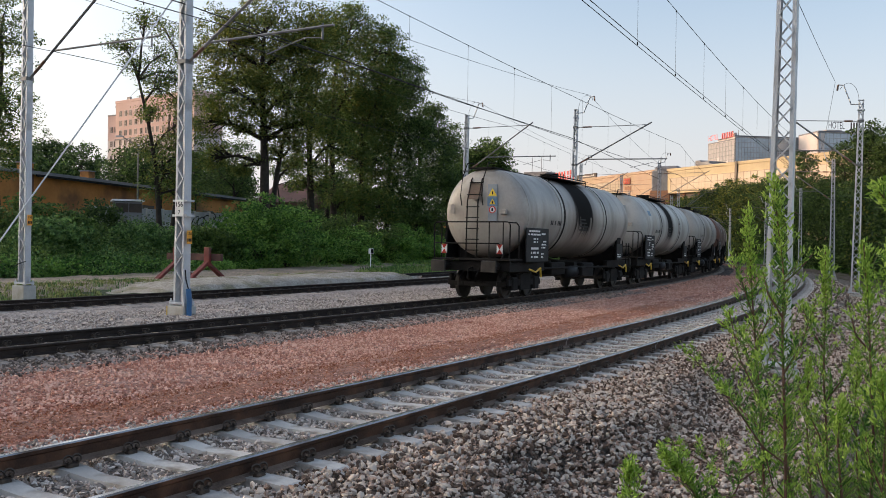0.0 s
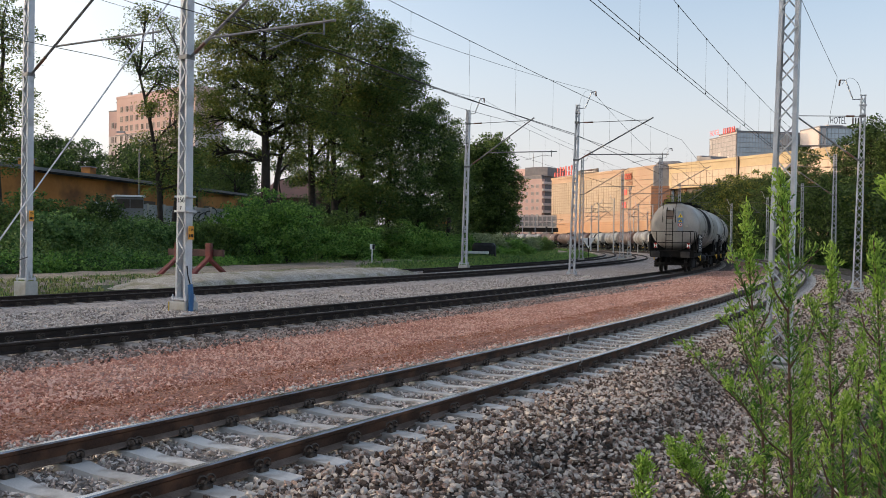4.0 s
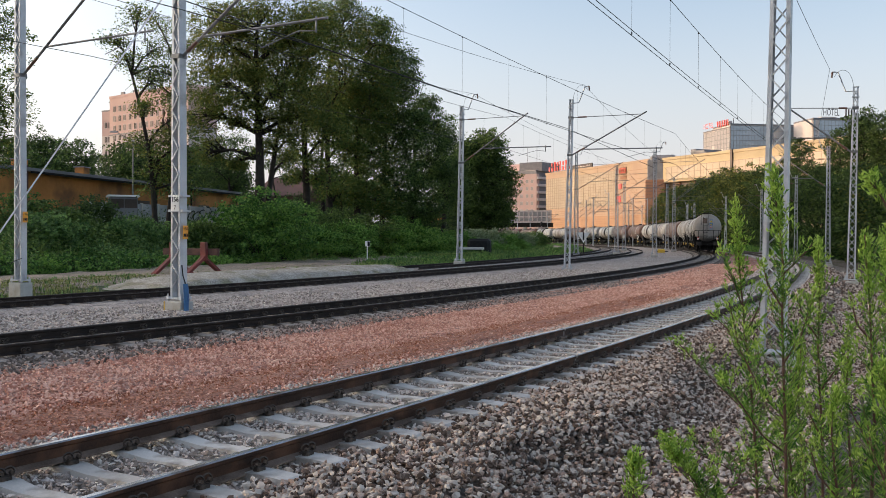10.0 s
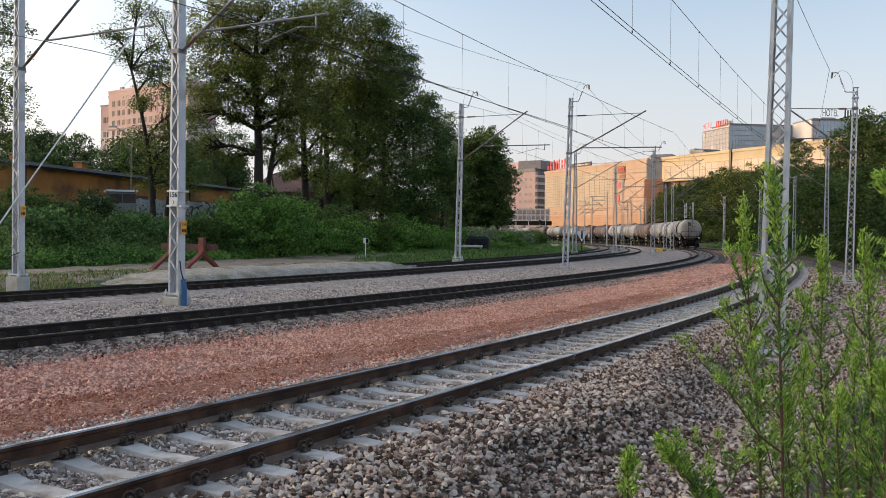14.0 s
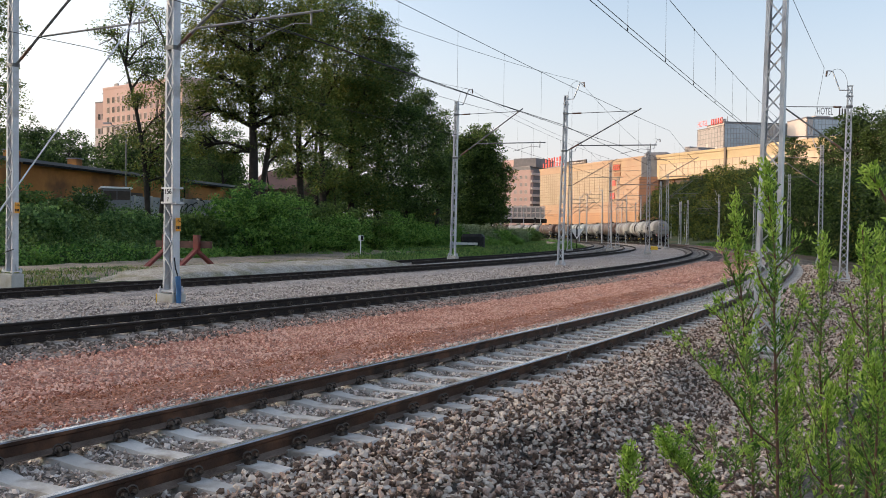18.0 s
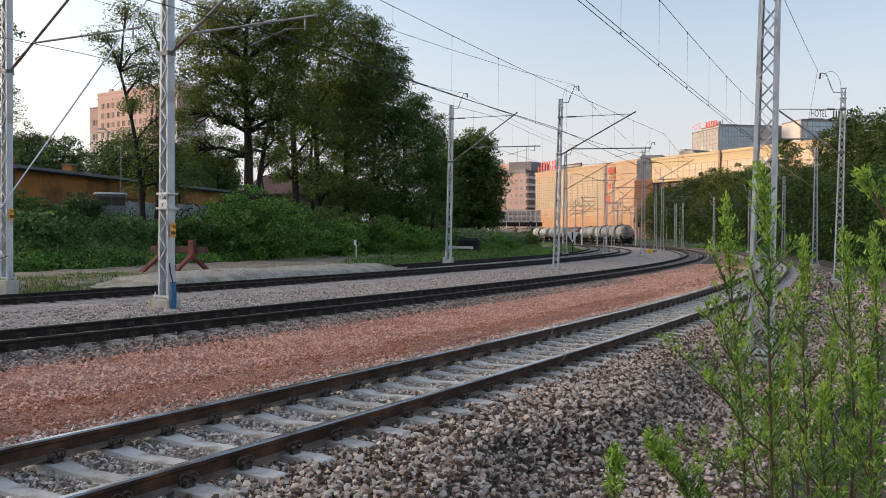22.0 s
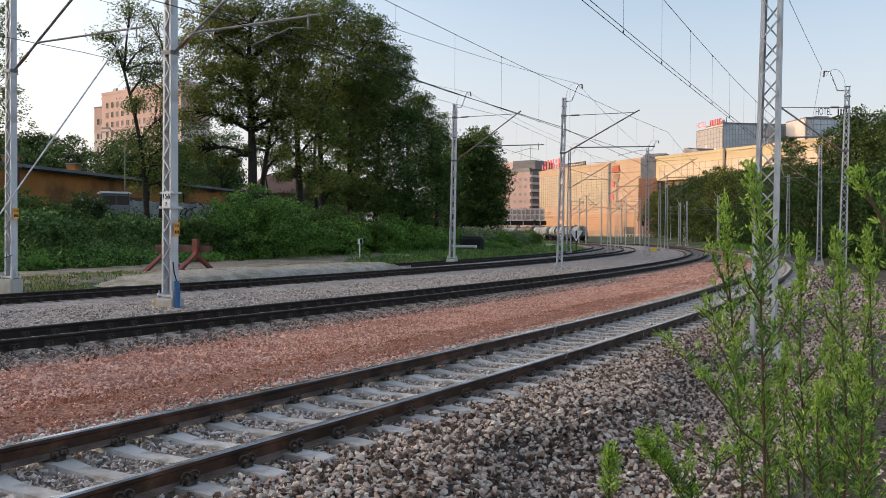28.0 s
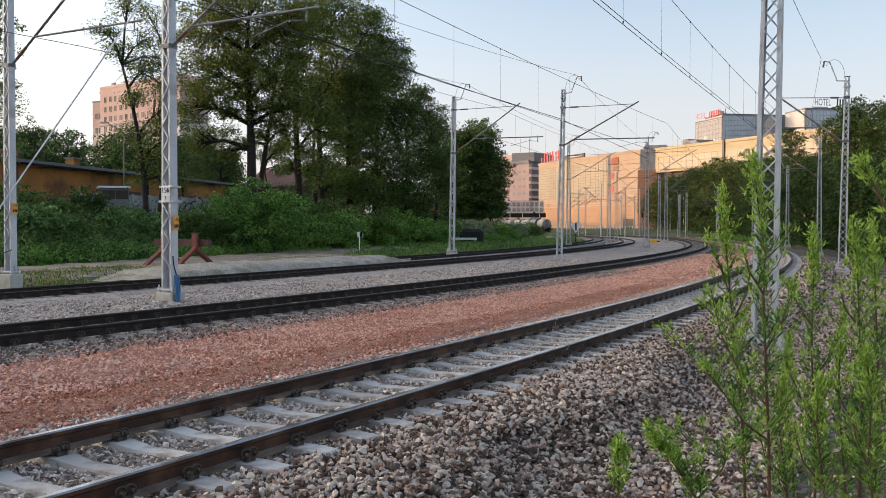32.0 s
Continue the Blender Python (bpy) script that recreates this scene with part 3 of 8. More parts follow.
    draped("dirt_track", "worn dirt track through the grass beside the siding", "path", T4[ii, :2] + N * (6.4 + wob), T4[ii, :2] + N * (8.4 + wob), 0.05, M["path"], 8, 17)
    # sand heaped over the end of the siding
    rng = np.random.default_rng(5)
    n, c = 43, 12
    P = [side(T3[103:103 + n], o) for o in np.linspace(1.55, 5.6, c)]
    mb = MB()
    for i in range(n):
        for j in range(c):
            e = min(1, i / 6, (n - 1 - i) / 5) * math.sin(math.pi * min(1, max(0, (j + 0.5) / c))) ** 0.6
            mb.v.append((P[j][i][0], P[j][i][1], (-0.3 if j else -0.62) + 0.46 * e + rng.normal(0, 0.02) + 0.04 * math.sin(i * 0.35 + j * 0.6)))
    mb.f = [(i * c + j, (i + 1) * c + j, (i + 1) * c + j + 1, i * c + j + 1) for i in range(n - 1) for j in range(c - 1)]
    tagged(part("sand_heap", mb, M["sand"], smooth=True), "low heap of pale sand over the siding's end", "sand", kind="structure")


build_beds()

# ---- rails, sleepers, clips ----
RAIL = [(-0.036, -0.012), (-0.025, 0), (0.025, 0), (0.036, -0.012), (0.034, -0.04), (0.010, -0.055), (0.009, -0.135), (0.072, -0.160), (0.075, -0.172), (-0.075, -0.172), (-0.072, -0.160), (-0.009, -0.135), (-0.010, -0.055), (-0.034, -0.04)]


def rail_mesh(name, T, off, z, mats):
    P = side(T, off)
    n, k = len(P), len(RAIL)
    nx, ny = np.cos(T[:, 2]), np.sin(T[:, 2])
    mb = MB()
    V = np.zeros((n, k, 3))
    for j, (u, w) in enumerate(RAIL):
        V[:, j, 0], V[:, j, 1], V[:, j, 2] = P[:, 0] + nx * u, P[:, 1] + ny * u, z + w
    mb.v = V.reshape(-1, 3).tolist()
    for j in range(k):
        q = (j + 1) % k
        a = np.arange(n - 1) * k
        mb.f += np.stack([a + j, a + k + j, a + k + q, a + q], 1).tolist()
        mb.m += [1 if j in (0, 1, 2) else 2 if j in (6, 7, 9, 10) and len(mats) > 2 else 0] * (n - 1)
    mb.f += [tuple(range(k)), tuple((n - 1) * k + j for j in range(k - 1, -1, -1))]
    mb.m += [0, 0]
    return mb.mesh(name, mats)


def sleeper_mesh():
    """A prestressed concrete sleeper: high rail seats, lower waist, sloping ends and sides."""
    prof = [(-1.28, -0.05), (-1.20, 0.0), (-0.98, 0.012), (-0.60, 0.012), (-0.34, -0.02), (0.34, -0.02), (0.60, 0.012), (0.98, 0.012), (1.20, 0.0), (1.28, -0.05)]
    mb = MB()
    vs, fs = [], []
    for x, z in prof:
        w = 0.105 if abs(x) > 0.5 else 0.085
        vs += [(x, -w - 0.04, -0.21), (x, -w, z), (x, w, z), (x, w + 0.04, -0.21)]
    for i in range(len(prof) - 1):
        fs += [(i * 4 + j, i * 4 + j + 1, i * 4 + 5 + j, i * 4 + 4 + j) for j in range(3)]
    e = (len(prof) - 1) * 4
    fs += [(0, 3, 2, 1), (e, e + 1, e + 2, e + 3)]
    mb.add(vs, fs)
    return mb.mesh("sleeper", M["sleeper"])


def clip_mesh():
    """A sprung steel rail clip: shoulder casting with a coiled spring bar over the rail foot."""
    mb = MB()
    mb.box(0.078, -0.05, -0.17, 0.14, 0.05, -0.135, ch=0.01)
    for s in (-1, 1):
        mb.tube([(0.112 + 0.014 * math.cos(w), s * 0.040 + 0.033 * math.cos(w), -0.106 + 0.035 * math.sin(w)) for w in np.linspace(-1.3, 4.4, 10)], 0.0095, 4)
        mb.tube([(0.108, s * 0.07, -0.135), (0.062, s * 0.05, -0.148)], 0.0105, 4)
        mb.tube([(0.118, s * 0.044, -0.112), (0.150, s * 0.044, -0.112)], 0.018, 5)
    return mb.mesh("rail_clip", M["clip"])


SLEEPER, CLIP = sleeper_mesh(), clip_mesh()


def build_track(name, T, label, phase, i0, i1, clips, mats, cant=0.0, first=0, dz=0.0, tie=None):
    tr = thing(name, label, "railway track", pose(0, 0, dz), kind="structure")
    for off, z in ((0.7535, cant / 2), (-0.7535, -cant / 2)):
        part("rail", rail_mesh("rail", T[first:], off, z, mats), mats, tr)
    steps = np.arange(0, len(T) * 0.5 - 1, 0.6) + phase
    ss = [s for s in steps if i0 <= s <= i1]
    near = 0
    for s in ss:
        i = s * 2
        a, fr = int(i), i - int(i)
        if a + 1 >= len(T):
            continue
        x, y, h = T[a] * (1 - fr) + T[a + 1] * fr
        m = Matrix.Translation((x, y, 0)) @ Matrix.Rotation(h, 4, "Z") @ Matrix.Rotation(-cant / 1.5, 4, "Y")
        near += 1
        if near <= 300:
            ob = new("sleeper", tie or SLEEPER)
            ob.parent, ob.matrix_basis = tr, m @ Matrix.Translation((0, 0, -0.184))
        if clips[0] <= s <= clips[1]:
            for off in (0.7535, -0.7535):
                for sd in (1, -1):
                    ob = new("rail_clip", CLIP)
                    ob.parent = tr
                    ob.matrix_basis = m @ Matrix.Translation((off, 0, 0)) @ Matrix.Rotation(0 if sd > 0 else math.pi, 4, "Z")
    return tr


SLEEPER_DIRTY = SLEEPER.copy()
SLEEPER_DIRTY.materials[0] = M["sleeper_dirty"]
near = build_track("track_near", T1, "railway track with rusty rails on concrete sleepers", 26.16, 20, 130, (24, 62), [M["rail_side"], M["rail_top"], M["rail_foot"]], 0.02)
build_track("track_middle", T2, "railway track with dark rails on concrete sleepers", 0.2, 22, 160, (30, 70), [M["rail_dark"], M["rail_dull"]], tie=SLEEPER_DIRTY)
build_track("track_far", T3, "railway track with dark rails on concrete sleepers", 0.1, 28, 130, (36, 66), [M["rail_dark"], M["rail_dull"]], dz=-0.12, tie=SLEEPER_DIRTY)
build_track("track_siding", T4, "dead-end siding track with dark rails", 0.1, 13, 100, (0, -1), [M["rail_dark"], M["rail_dull"]], first=25)


def rail_marks():
    """Bright weld collars and chalk marks on the near rails."""
    prof = [(u * 1.09, w + 0.004 if w > -0.02 else w * 1.01) for u, w in RAIL]
    n = len(prof)
    mb = MB().add([(u, v, w) for v in (-0.03, 0.03) for u, w in prof], [(i, (i + 1) % n, n + (i + 1) % n, n + i) for i in range(n)] + [tuple(range(n)), tuple(range(2 * n - 1, n - 1, -1))])
    me = mb.mesh("rail_weld", M["weld"])
    for off, i, z in WELDS:
        a, fr = int(i), i - int(i)
        x, y, h = T1[a] * (1 - fr) + T1[a + 1] * fr
        ob = new("rail_weld", me)
        ob.parent, ob.matrix_basis = near, Matrix.Translation((x, y, z)) @ Matrix.Rotation(h, 4, "Z") @ Matrix.Translation((-off, 0, 0))


WELDS = [(0.7535, 76.2, 0.01), (-0.7535, 77.4, -0.01), (-0.7535, 69.6, -0.01)]
rail_marks()

# ---- masts of the overhead line ----
def bars_text(mb, x, y, z, w, h, rows, m, rng, mi=0):
    """Unreadable writing: rows of short bars on a plate that faces -y of m."""
    for r in range(rows):
        u = 0.0
        while u < w * 0.95:
            l = min(rng.uniform(0.05, 0.22) * w, w - u)
            if rng.random() < 0.8:
                mb.box(x + u, y - 0.004, z - (r + 0.75) * h / rows, x + u + l * 0.85, y, z - (r + 0.25) * h / rows, mi, m)
            u += l


def text_part(name, words, size, m, material, parent, label=""):
    cu = bpy.data.curves.new(name, "FONT")
    cu.body, cu.size, cu.align_x, cu.align_y, cu.extrude = words, size, "CENTER", "CENTER", 0.004
    tmp = bpy.data.objects.new(name, cu)
    me = bpy.data.meshes.new_from_object(tmp)
    bpy.data.objects.remove(tmp)
    me.materials.clear()
    me.materials.append(material)
    ob = new(name, me)
    ob.parent, ob.matrix_basis = parent, m
    return tagged(ob, label)


def mast(x, y, z0, h, turn, base_w=0.46, top_w=0.24, lacing=16, found=True, far=False, arm=None, horn=0, label="", group="overhead line masts", lean=0.0, fh=0.36, reg=0.9, d=0.11, lr=0.024):
    """A lattice mast: two channel legs, zigzag lacing, base plate with bolts, concrete block, bracket arm."""
    col = M["mast_far"] if far else M["mast"]
    t = thing("catenary_mast", label or "pale grey lattice steel mast on a concrete footing", "mast", pose(x, y, z0, 0, lean, turn), group)
    f0 = fh if found else 0.05

    def w(z):
        return base_w + (top_w - base_w) * z / h

    for s in (-1, 1):
        mb = MB()
        f, k = 0.068, 0.014
        prof = [(0, -d), (-f, -d), (-f, -d + k), (-k, -d + k), (-k, d - k), (-f, d - k), (-f, d), (0, d)]
        vs = [(s * (w(z) / 2 + u), v, z) for z in (f0, h) for u, v in prof]
        n = len(prof)
        mb.add(vs, [(i, (i + 1) % n, n + (i + 1) % n, n + i) for i in range(n)] + [tuple(range(n)), tuple(range(2 * n - 1, n - 1, -1))])
        part("leg", mb, col, t)
    for s in (-1, 1):
        mb = MB()
        pts = []
        for i in range(lacing + 1):
            z = f0 + 0.25 + (h - f0 - 0.35) * i / lacing
            c = w(z) / 2 - 0.04
            pts.append((c if (i + (s > 0)) % 2 else -c, s * (d + 0.004), z))
        mb.tube(pts, lr * 1.2 if not far else 0.028, 4, phase=math.pi / 4)
        part("lacing", mb, col, t)
    mb = MB()
    bw = base_w / 2 + 0.12
    mb.box(-bw + 0.02, -0.19, f0 - 0.03, bw - 0.02, 0.19, f0 + 0.012, ch=0.006)
    for sx in (-1, 1):
        for sy in (-1, 1):
            mb.tube([(sx * (bw - 0.06), sy * 0.15, f0 - 0.12), (sx * (bw - 0.06), sy * 0.15, f0 + 0.11)], 0.02, 6)
            mb.box(sx * (bw - 0.06) - 0.032, sy * 0.15 - 0.032, f0 + 0.012, sx * (bw - 0.06) + 0.032, sy * 0.15 + 0.032, f0 + 0.05)
            mb.box(sx * (bw - 0.06) - 0.032, sy * 0.15 - 0.032, f0 - 0.065, sx * (bw - 0.06) + 0.032, sy * 0.15 + 0.032, f0 - 0.03)
        mb.add([(sx * base_w / 2, -0.008, f0), (sx * (bw), -0.008, f0), (sx * base_w / 2, -0.008, f0 + 0.28), (sx * base_w / 2, 0.008, f0), (sx * bw, 0.008, f0), (sx * base_w / 2, 0.008, f0 + 0.28)], [(0, 1, 2), (5, 4, 3), (0, 2, 5, 3), (1, 4, 5, 2), (0, 3, 4, 1)])
    part("base_plate", mb, col, t)
    if found:
        mb = MB()
        mb.box(-bw - 0.01, -0.24, -0.6, bw + 0.01, 0.24, f0 - 0.085, ch=0.025)
        part("footing", mb, M["concrete"], t, "weathered concrete footing block")
    mb = MB()
    mb.box(-top_w / 2 - 0.02, -d - 0.02, h, top_w / 2 + 0.02, d + 0.02, h + 0.015)
    part("cap", mb, col, t)
    part("collar", MB().box(-top_w / 2 - 0.04, -d - 0.03, h - 0.5, top_w / 2 + 0.04, d + 0.03, h - 0.44), col, t)
    if arm:
        sx, reach, zd, zt, zr = arm          # side, reach, heights of the strut's foot, tie and registration tube
        r = 0.042 if not far else 0.036
        x0 = sx * w(zd) / 2
        xe = sx * reach
        a = part("bracket_arm", MB().tube([(x0, 0, zd), (xe + (xe - x0) * 0.06, 0, zt + (zt - zd) * 0.06)], r, 8), M["arm"], t, "grey tubular bracket arm")
        part("insulator", MB().tube([(x0 + (xe - x0) * q, 0, zd + (zt - zd) * q) for q in (0.06, 0.09, 0.12, 0.15, 0.18)], 0.05, 8), M["insul"], a)
        part("tie_tube", MB().tube([(x0, 0, zt - 0.1), (xe, 0, zt)], r * 0.5, 6), M["arm"], t)
        part("insulator", MB().tube([(x0 + (xe - x0) * q, 0, zt - 0.1 + 0.1 * q) for q in (0.07, 0.1, 0.13, 0.16, 0.2)], 0.045, 8), M["insul"], t)
        q = (zr - zd) / (zt - zd)
        xr = x0 + (xe - x0) * q
        part("registration_tube", MB().tube([(xr, 0, zr), (xe + sx * reg, 0, zr + 0.02)], r * 0.8, 8), M["arm"], t)
        mb = MB()
        mb.tube([(xe + sx * (reg - 0.35), 0, zr + 0.1), (xe + sx * (reg - 0.35), 0, zr - 0.3)], 0.026, 6)
        mb.tube([(xe + sx * (reg - 0.35), 0, zr - 0.26), (xe + sx * (reg - 0.9), 0, zr - 0.2), (xe + sx * (reg - 2.1), 0, zr - 0.5)], 0.014, 6)
        part("steady_arm", mb, M["arm"], t)
        for z in (zd, zt - 0.1):
            c = w(z) / 2 + 0.02
            part("clamp", MB().box(-c, -d - 0.03, z - 0.06, c, d + 0.03, z + 0.06, ch=0.01), M["arm"], t)
    if horn:
        mb = MB()
        s = horn
        mb.tube([(0, 0, h - 0.2), (s * 0.45, 0, h - 0.18), (s * 0.8, 0, h + 0.75), (s * 1.05, 0, h + 0.78)], 0.035, 6)
        part("horn_bracket", mb, col, t)
        mb = MB()
        mb.tube([(s * (0.1 + 0.5 * (1 - math.cos(w))), 0, h - 0.1 + 0.95 * math.sin(w)) for w in np.linspace(0, 2.4, 10)], 0.008, 4)
        part("jumper_loop", mb, M["wire"], t)
        part("insulator", MB().tube([(s * 1.05, 0, h + 0.78), (s * 1.08, 0, h + 0.5)], 0.045, 8), M["insul"], t)
    return t


def near_s(T, x, y):
    return int(((T[:, 0] - x) ** 2 + (T[:, 1] - y) ** 2).argmin())


def turn_at(T, x, y):
    return math.degrees(T[near_s(T, x, y), 2])


# masts beside the far track, the middle track and the near track
ma = mast(-14.15, 30.31, -0.2, 10.9, turn_at(T3, -15, 33), 0.37, 0.26, d=0.115, fh=0.42, reg=2.0, arm=(1, 4.2, 7.27, 10.2, 8.1), lacing=30, label="pale grey lattice mast with an orange number tag", lean=0.2)
mb_ = mast(-7.1, 24.36, -0.32, 11.0, turn_at(T2, -7, 24), 0.38, 0.22, d=0.125, reg=1.9, arm=(1, 3.1, 6.85, 8.75, 7.3), lacing=30, label="pale grey lattice mast with number plate and blue cable duct", lean=0.2)
mast(1.15, 58.43, -0.2, 10.3, turn_at(T3, 1, 62), 0.38, 0.23, fh=0.42, reg=1.79, arm=(1, 4.24, 6.69, 9.57, 7.59), horn=1, lacing=24, lean=0.9)
mast(7.52, 54.05, -0.2, 10.1, turn_at(T2, 12, 58), 0.37, 0.22, reg=1.2, arm=(1, 4.24, 6.82, 9.15, 7.15), horn=1, lacing=24, found=False, lean=1.3)
mast(5.615, 15.25, -0.72, 10.2, turn_at(T1, 5.6, 15), 0.42, 0.27, arm=(-1, 3.2, 7.4, 9.8, 8.1), lacing=30, lr=0.018, label="tall pale grey lattice mast behind green weeds", fh=0.5, lean=0.9)
mast(19.72, 43.4, -0.66, 9.6, turn_at(T1, 19, 43), 0.42, 0.24, arm=(-1, 3.0, 6.5, 8.7, 7.2), horn=-1, lacing=26, lean=0.9)
mast(30.45, 71.07, -0.6, 9.5, turn_at(T1, 30, 71), 0.42, 0.24, far=True, arm=(-1, 3.2, 6.3, 8.6, 7.0), horn=-1, lacing=24)
mast(39.96, 101.7, -0.6, 9.3, turn_at(T1, 39, 101), 0.42, 0.26, far=True, arm=(-1, 3.2, 6.3, 8.5, 7.0), horn=-1, lacing=20)
mast(46.8, 131.9, -0.55, 9.3, turn_at(T1, 46, 131), 0.42, 0.28, far=True, arm=(-1, 3.2, 6.3, 8.5, 7.0), horn=-1, lacing=16)
mast(51.2, 162.5, -0.5, 9.6, turn_at(T1, 51, 162), 0.44, 0.3, far=True, arm=(-1, 3.2, 6.3, 8.5, 7.0), horn=-1, lacing=14)
mast(53.8, 192.0, -0.5, 9.6, turn_at(T1, 53, 192), 0.46, 0.32, far=True, arm=(-1, 3.2, 6.3, 8.5, 7.0), lacing=12)
mast(54.2, 199.5, -0.5, 9.4, turn_at(T1, 53, 199), 0.46, 0.32, far=True, lacing=12)
mast(14.2, 95.2, -0.34, 10.9, turn_at(T3, 14, 95), 0.48, 0.26, far=True, arm=(1, 4.6, 7.1, 9.7, 7.9), horn=1, lacing=20)
mast(20.5, 105.7, -0.34, 10.5, turn_at(T3, 20, 105), 0.48, 0.28, far=True, arm=(1, 4.4, 7.0, 9.5, 7.8), lacing=18)
mast(21.6, 91.5, -0.34, 10.9, turn_at(T2, 21, 91), 0.48, 0.28, far=True, arm=(1, 4.6, 7.1, 9.7, 7.9), horn=1, lacing=20)
mast(32.0, 124.3, -0.34, 10.4, turn_at(T2, 32, 124), 0.5, 0.3, far=True, arm=(1, 3.2, 7.0, 9.4, 7.7), lacing=16)
mast(34.6, 138.5, -0.34, 10.2, turn_at(T2, 35, 140), 0.5, 0.3, far=True, arm=(1, 3.2, 7.0, 9.4, 7.7), lacing=14)
mast(26.8, 132.4, -0.34, 10.4, turn_at(T3, 26, 132), 0.5, 0.3, far=True, arm=(1, 3.2, 7.0, 9.4, 7.7), lacing=14)


def build_plates():
    # number plate and tags on the two near masts; local -y faces along the track towards the camera, +x the track
    mb = MB()
    mb.box(-0.125, -0.175, 2.70, 0.195, -0.16, 3.13, ch=0.01)
    p = part("number_plate", mb, M["white"], mb_, "white number plate with black figures")
    text_part("figures", "156", 0.19, pose(0.035, -0.18, 3.0, 90, 0, 0), M["black"], p)
    text_part("figures", "7", 0.15, pose(0.035, -0.18, 2.79, 90, 0, 0), M["black"], p)
    part("plate_bracket", MB().box(-0.25, -0.15, 2.68, 0.3, 0.15, 2.74), M["mast"], mb_)
    part("plate_bracket", MB().box(-0.24, -0.15, 3.08, 0.27, 0.15, 3.13), M["mast"], mb_)
    for m, zz in ((mb_, 1.95), (ma, 2.35)):
        mb = MB()
        mb.box(0.245, -0.09, zz, 0.256, 0.09, zz + 0.36)
        tag = part("number_tag", mb, M["orange"], m, "orange tag with black marks")
        for k in range(3):
            part("mark", MB().box(0.256, -0.075 + 0.053 * k, zz + 0.06, 0.260, -0.035 + 0.053 * k, zz + 0.145), M["black"], tag)
        text_part("figures", "156", 0.11, pose(0.2572, 0, zz + 0.27, 90, 0, 90), M["black"], tag)
    mb = MB()
    mb.tube([(0.40, -0.12, -0.05), (0.41, -0.12, 0.45), (0.37, -0.12, 0.75)], 0.07, 8)
    part("cable_duct", mb, M["blue"], mb_, "blue plastic cable duct")
    mb = MB()
    mb.tube([(0.37, -0.12, 0.75), (0.30, -0.14, 0.98), (0.27, -0.15, 1.25)], 0.018, 6)
    part("cable", mb, M["black"], mb_)
    mb = MB()
    mb.box(-0.3, -0.254, -0.05, -0.275, -0.243, 0.27)
    part("earth_strap", mb, M["yellow"], mb_, "yellow earthing strap")
    mb = MB()
    mb.tube([(-0.3, -0.15, 0.95), (-0.1, -0.17, 1.05), (0.26, -0.14, 1.15)], 0.015, 6)
    part("cable", mb, M["black"], ma)


build_plates()


# ---- wires ----
def wire(name, label, pts, r, cat="wire", group="overhead wires", material="wire"):
    return tagged(part(name, MB().tube(pts, r, 5, cap=False), M[material]), label, cat, group)


def catenary(T, supports, zc, zm, sag, name, side_off=0.0, wires=1, r=0.010):
    """Contact wires and a sagging carrying wire with droppers over a track, hung at the given indices of its line."""
    th = thing("overhead_line", name, "overhead line", group="overhead lines")
    for a, b in zip(supports[:-1], supports[1:]):
        n = 10
        st = -0.3
        cw, mw = [], []
        for i in range(n + 1):
            q = i / n
            # straight between supports
            p0, p1 = T[a], T[b]
            c = np.array([p0[0] - math.cos(p0[2]) * (side_off + st), p0[1] - math.sin(p0[2]) * (side_off + st)]) * (1 - q) + np.array([p1[0] - math.cos(p1[2]) * (side_off + st), p1[1] - math.sin(p1[2]) * (side_off + st)]) * q
            z = zm - sag * 4 * q * (1 - q)
            mw.append((c[0], c[1], z))
            cw.append((c[0], c[1], zc - 0.06 * 4 * q * (1 - q)))
        h = T[a][2]
        for w in range(wires):
            o = 0.03 if wires == 1 else (-0.06 if w == 0 else 0.06)
            part("contact_wire", MB().tube([(x + math.cos(h) * o, y + math.sin(h) * o, z) for x, y, z in cw], r, 4, cap=False), M["wire"], th)
        part("carrying_wire", MB().tube(mw, r, 4, cap=False), M["wire"], th)
        for i in range(1, n):
            mbd = MB().tube([mw[i], cw[i]], r * 0.4, 3, cap=False)
            for e in (mw[i], cw[i]):
                mbd.box(e[0] - 0.011, e[1] - 0.011, e[2] - 0.035, e[0] + 0.011, e[1] + 0.011, e[2] + 0.015)
            part("dropper", mbd, M["wire"], th)
    return th


catenary(T1, [near_s(T1, 5, 15.3) - 60, near_s(T1, 5, 15.3) - 4, near_s(T1, 17, 44.5), near_s(T1, 28, 72), near_s(T1, 36.5, 102), near_s(T1, 43, 132), near_s(T1, 46.5, 163), near_s(T1, 47, 193)], 5.66, 7.22, 0.25, "overhead wires with droppers above the near track", wires=2, r=0.009)
catenary(T2, [near_s(T2, -4.5, 23) - 56, near_s(T2, -4.5, 23), near_s(T2, 14, 56), near_s(T2, 26, 90), near_s(T2, 35, 123), near_s(T2, 41, 165), near_s(T2, 42, 205), near_s(T2, 40, 245)], 6.2, 8.1, 0.14, "overhead wires with droppers above the middle track")
catenary(T3, [near_s(T3, -10.8, 27.8) - 58, near_s(T3, -10.8, 27.8), near_s(T3, 5, 56.6), near_s(T3, 19, 93), near_s(T3, 29, 125), near_s(T3, 34, 165), near_s(T3, 34, 205), near_s(T3, 31, 240)], 7.25, 9.25, 0.2, "overhead wires with droppers above the far track")


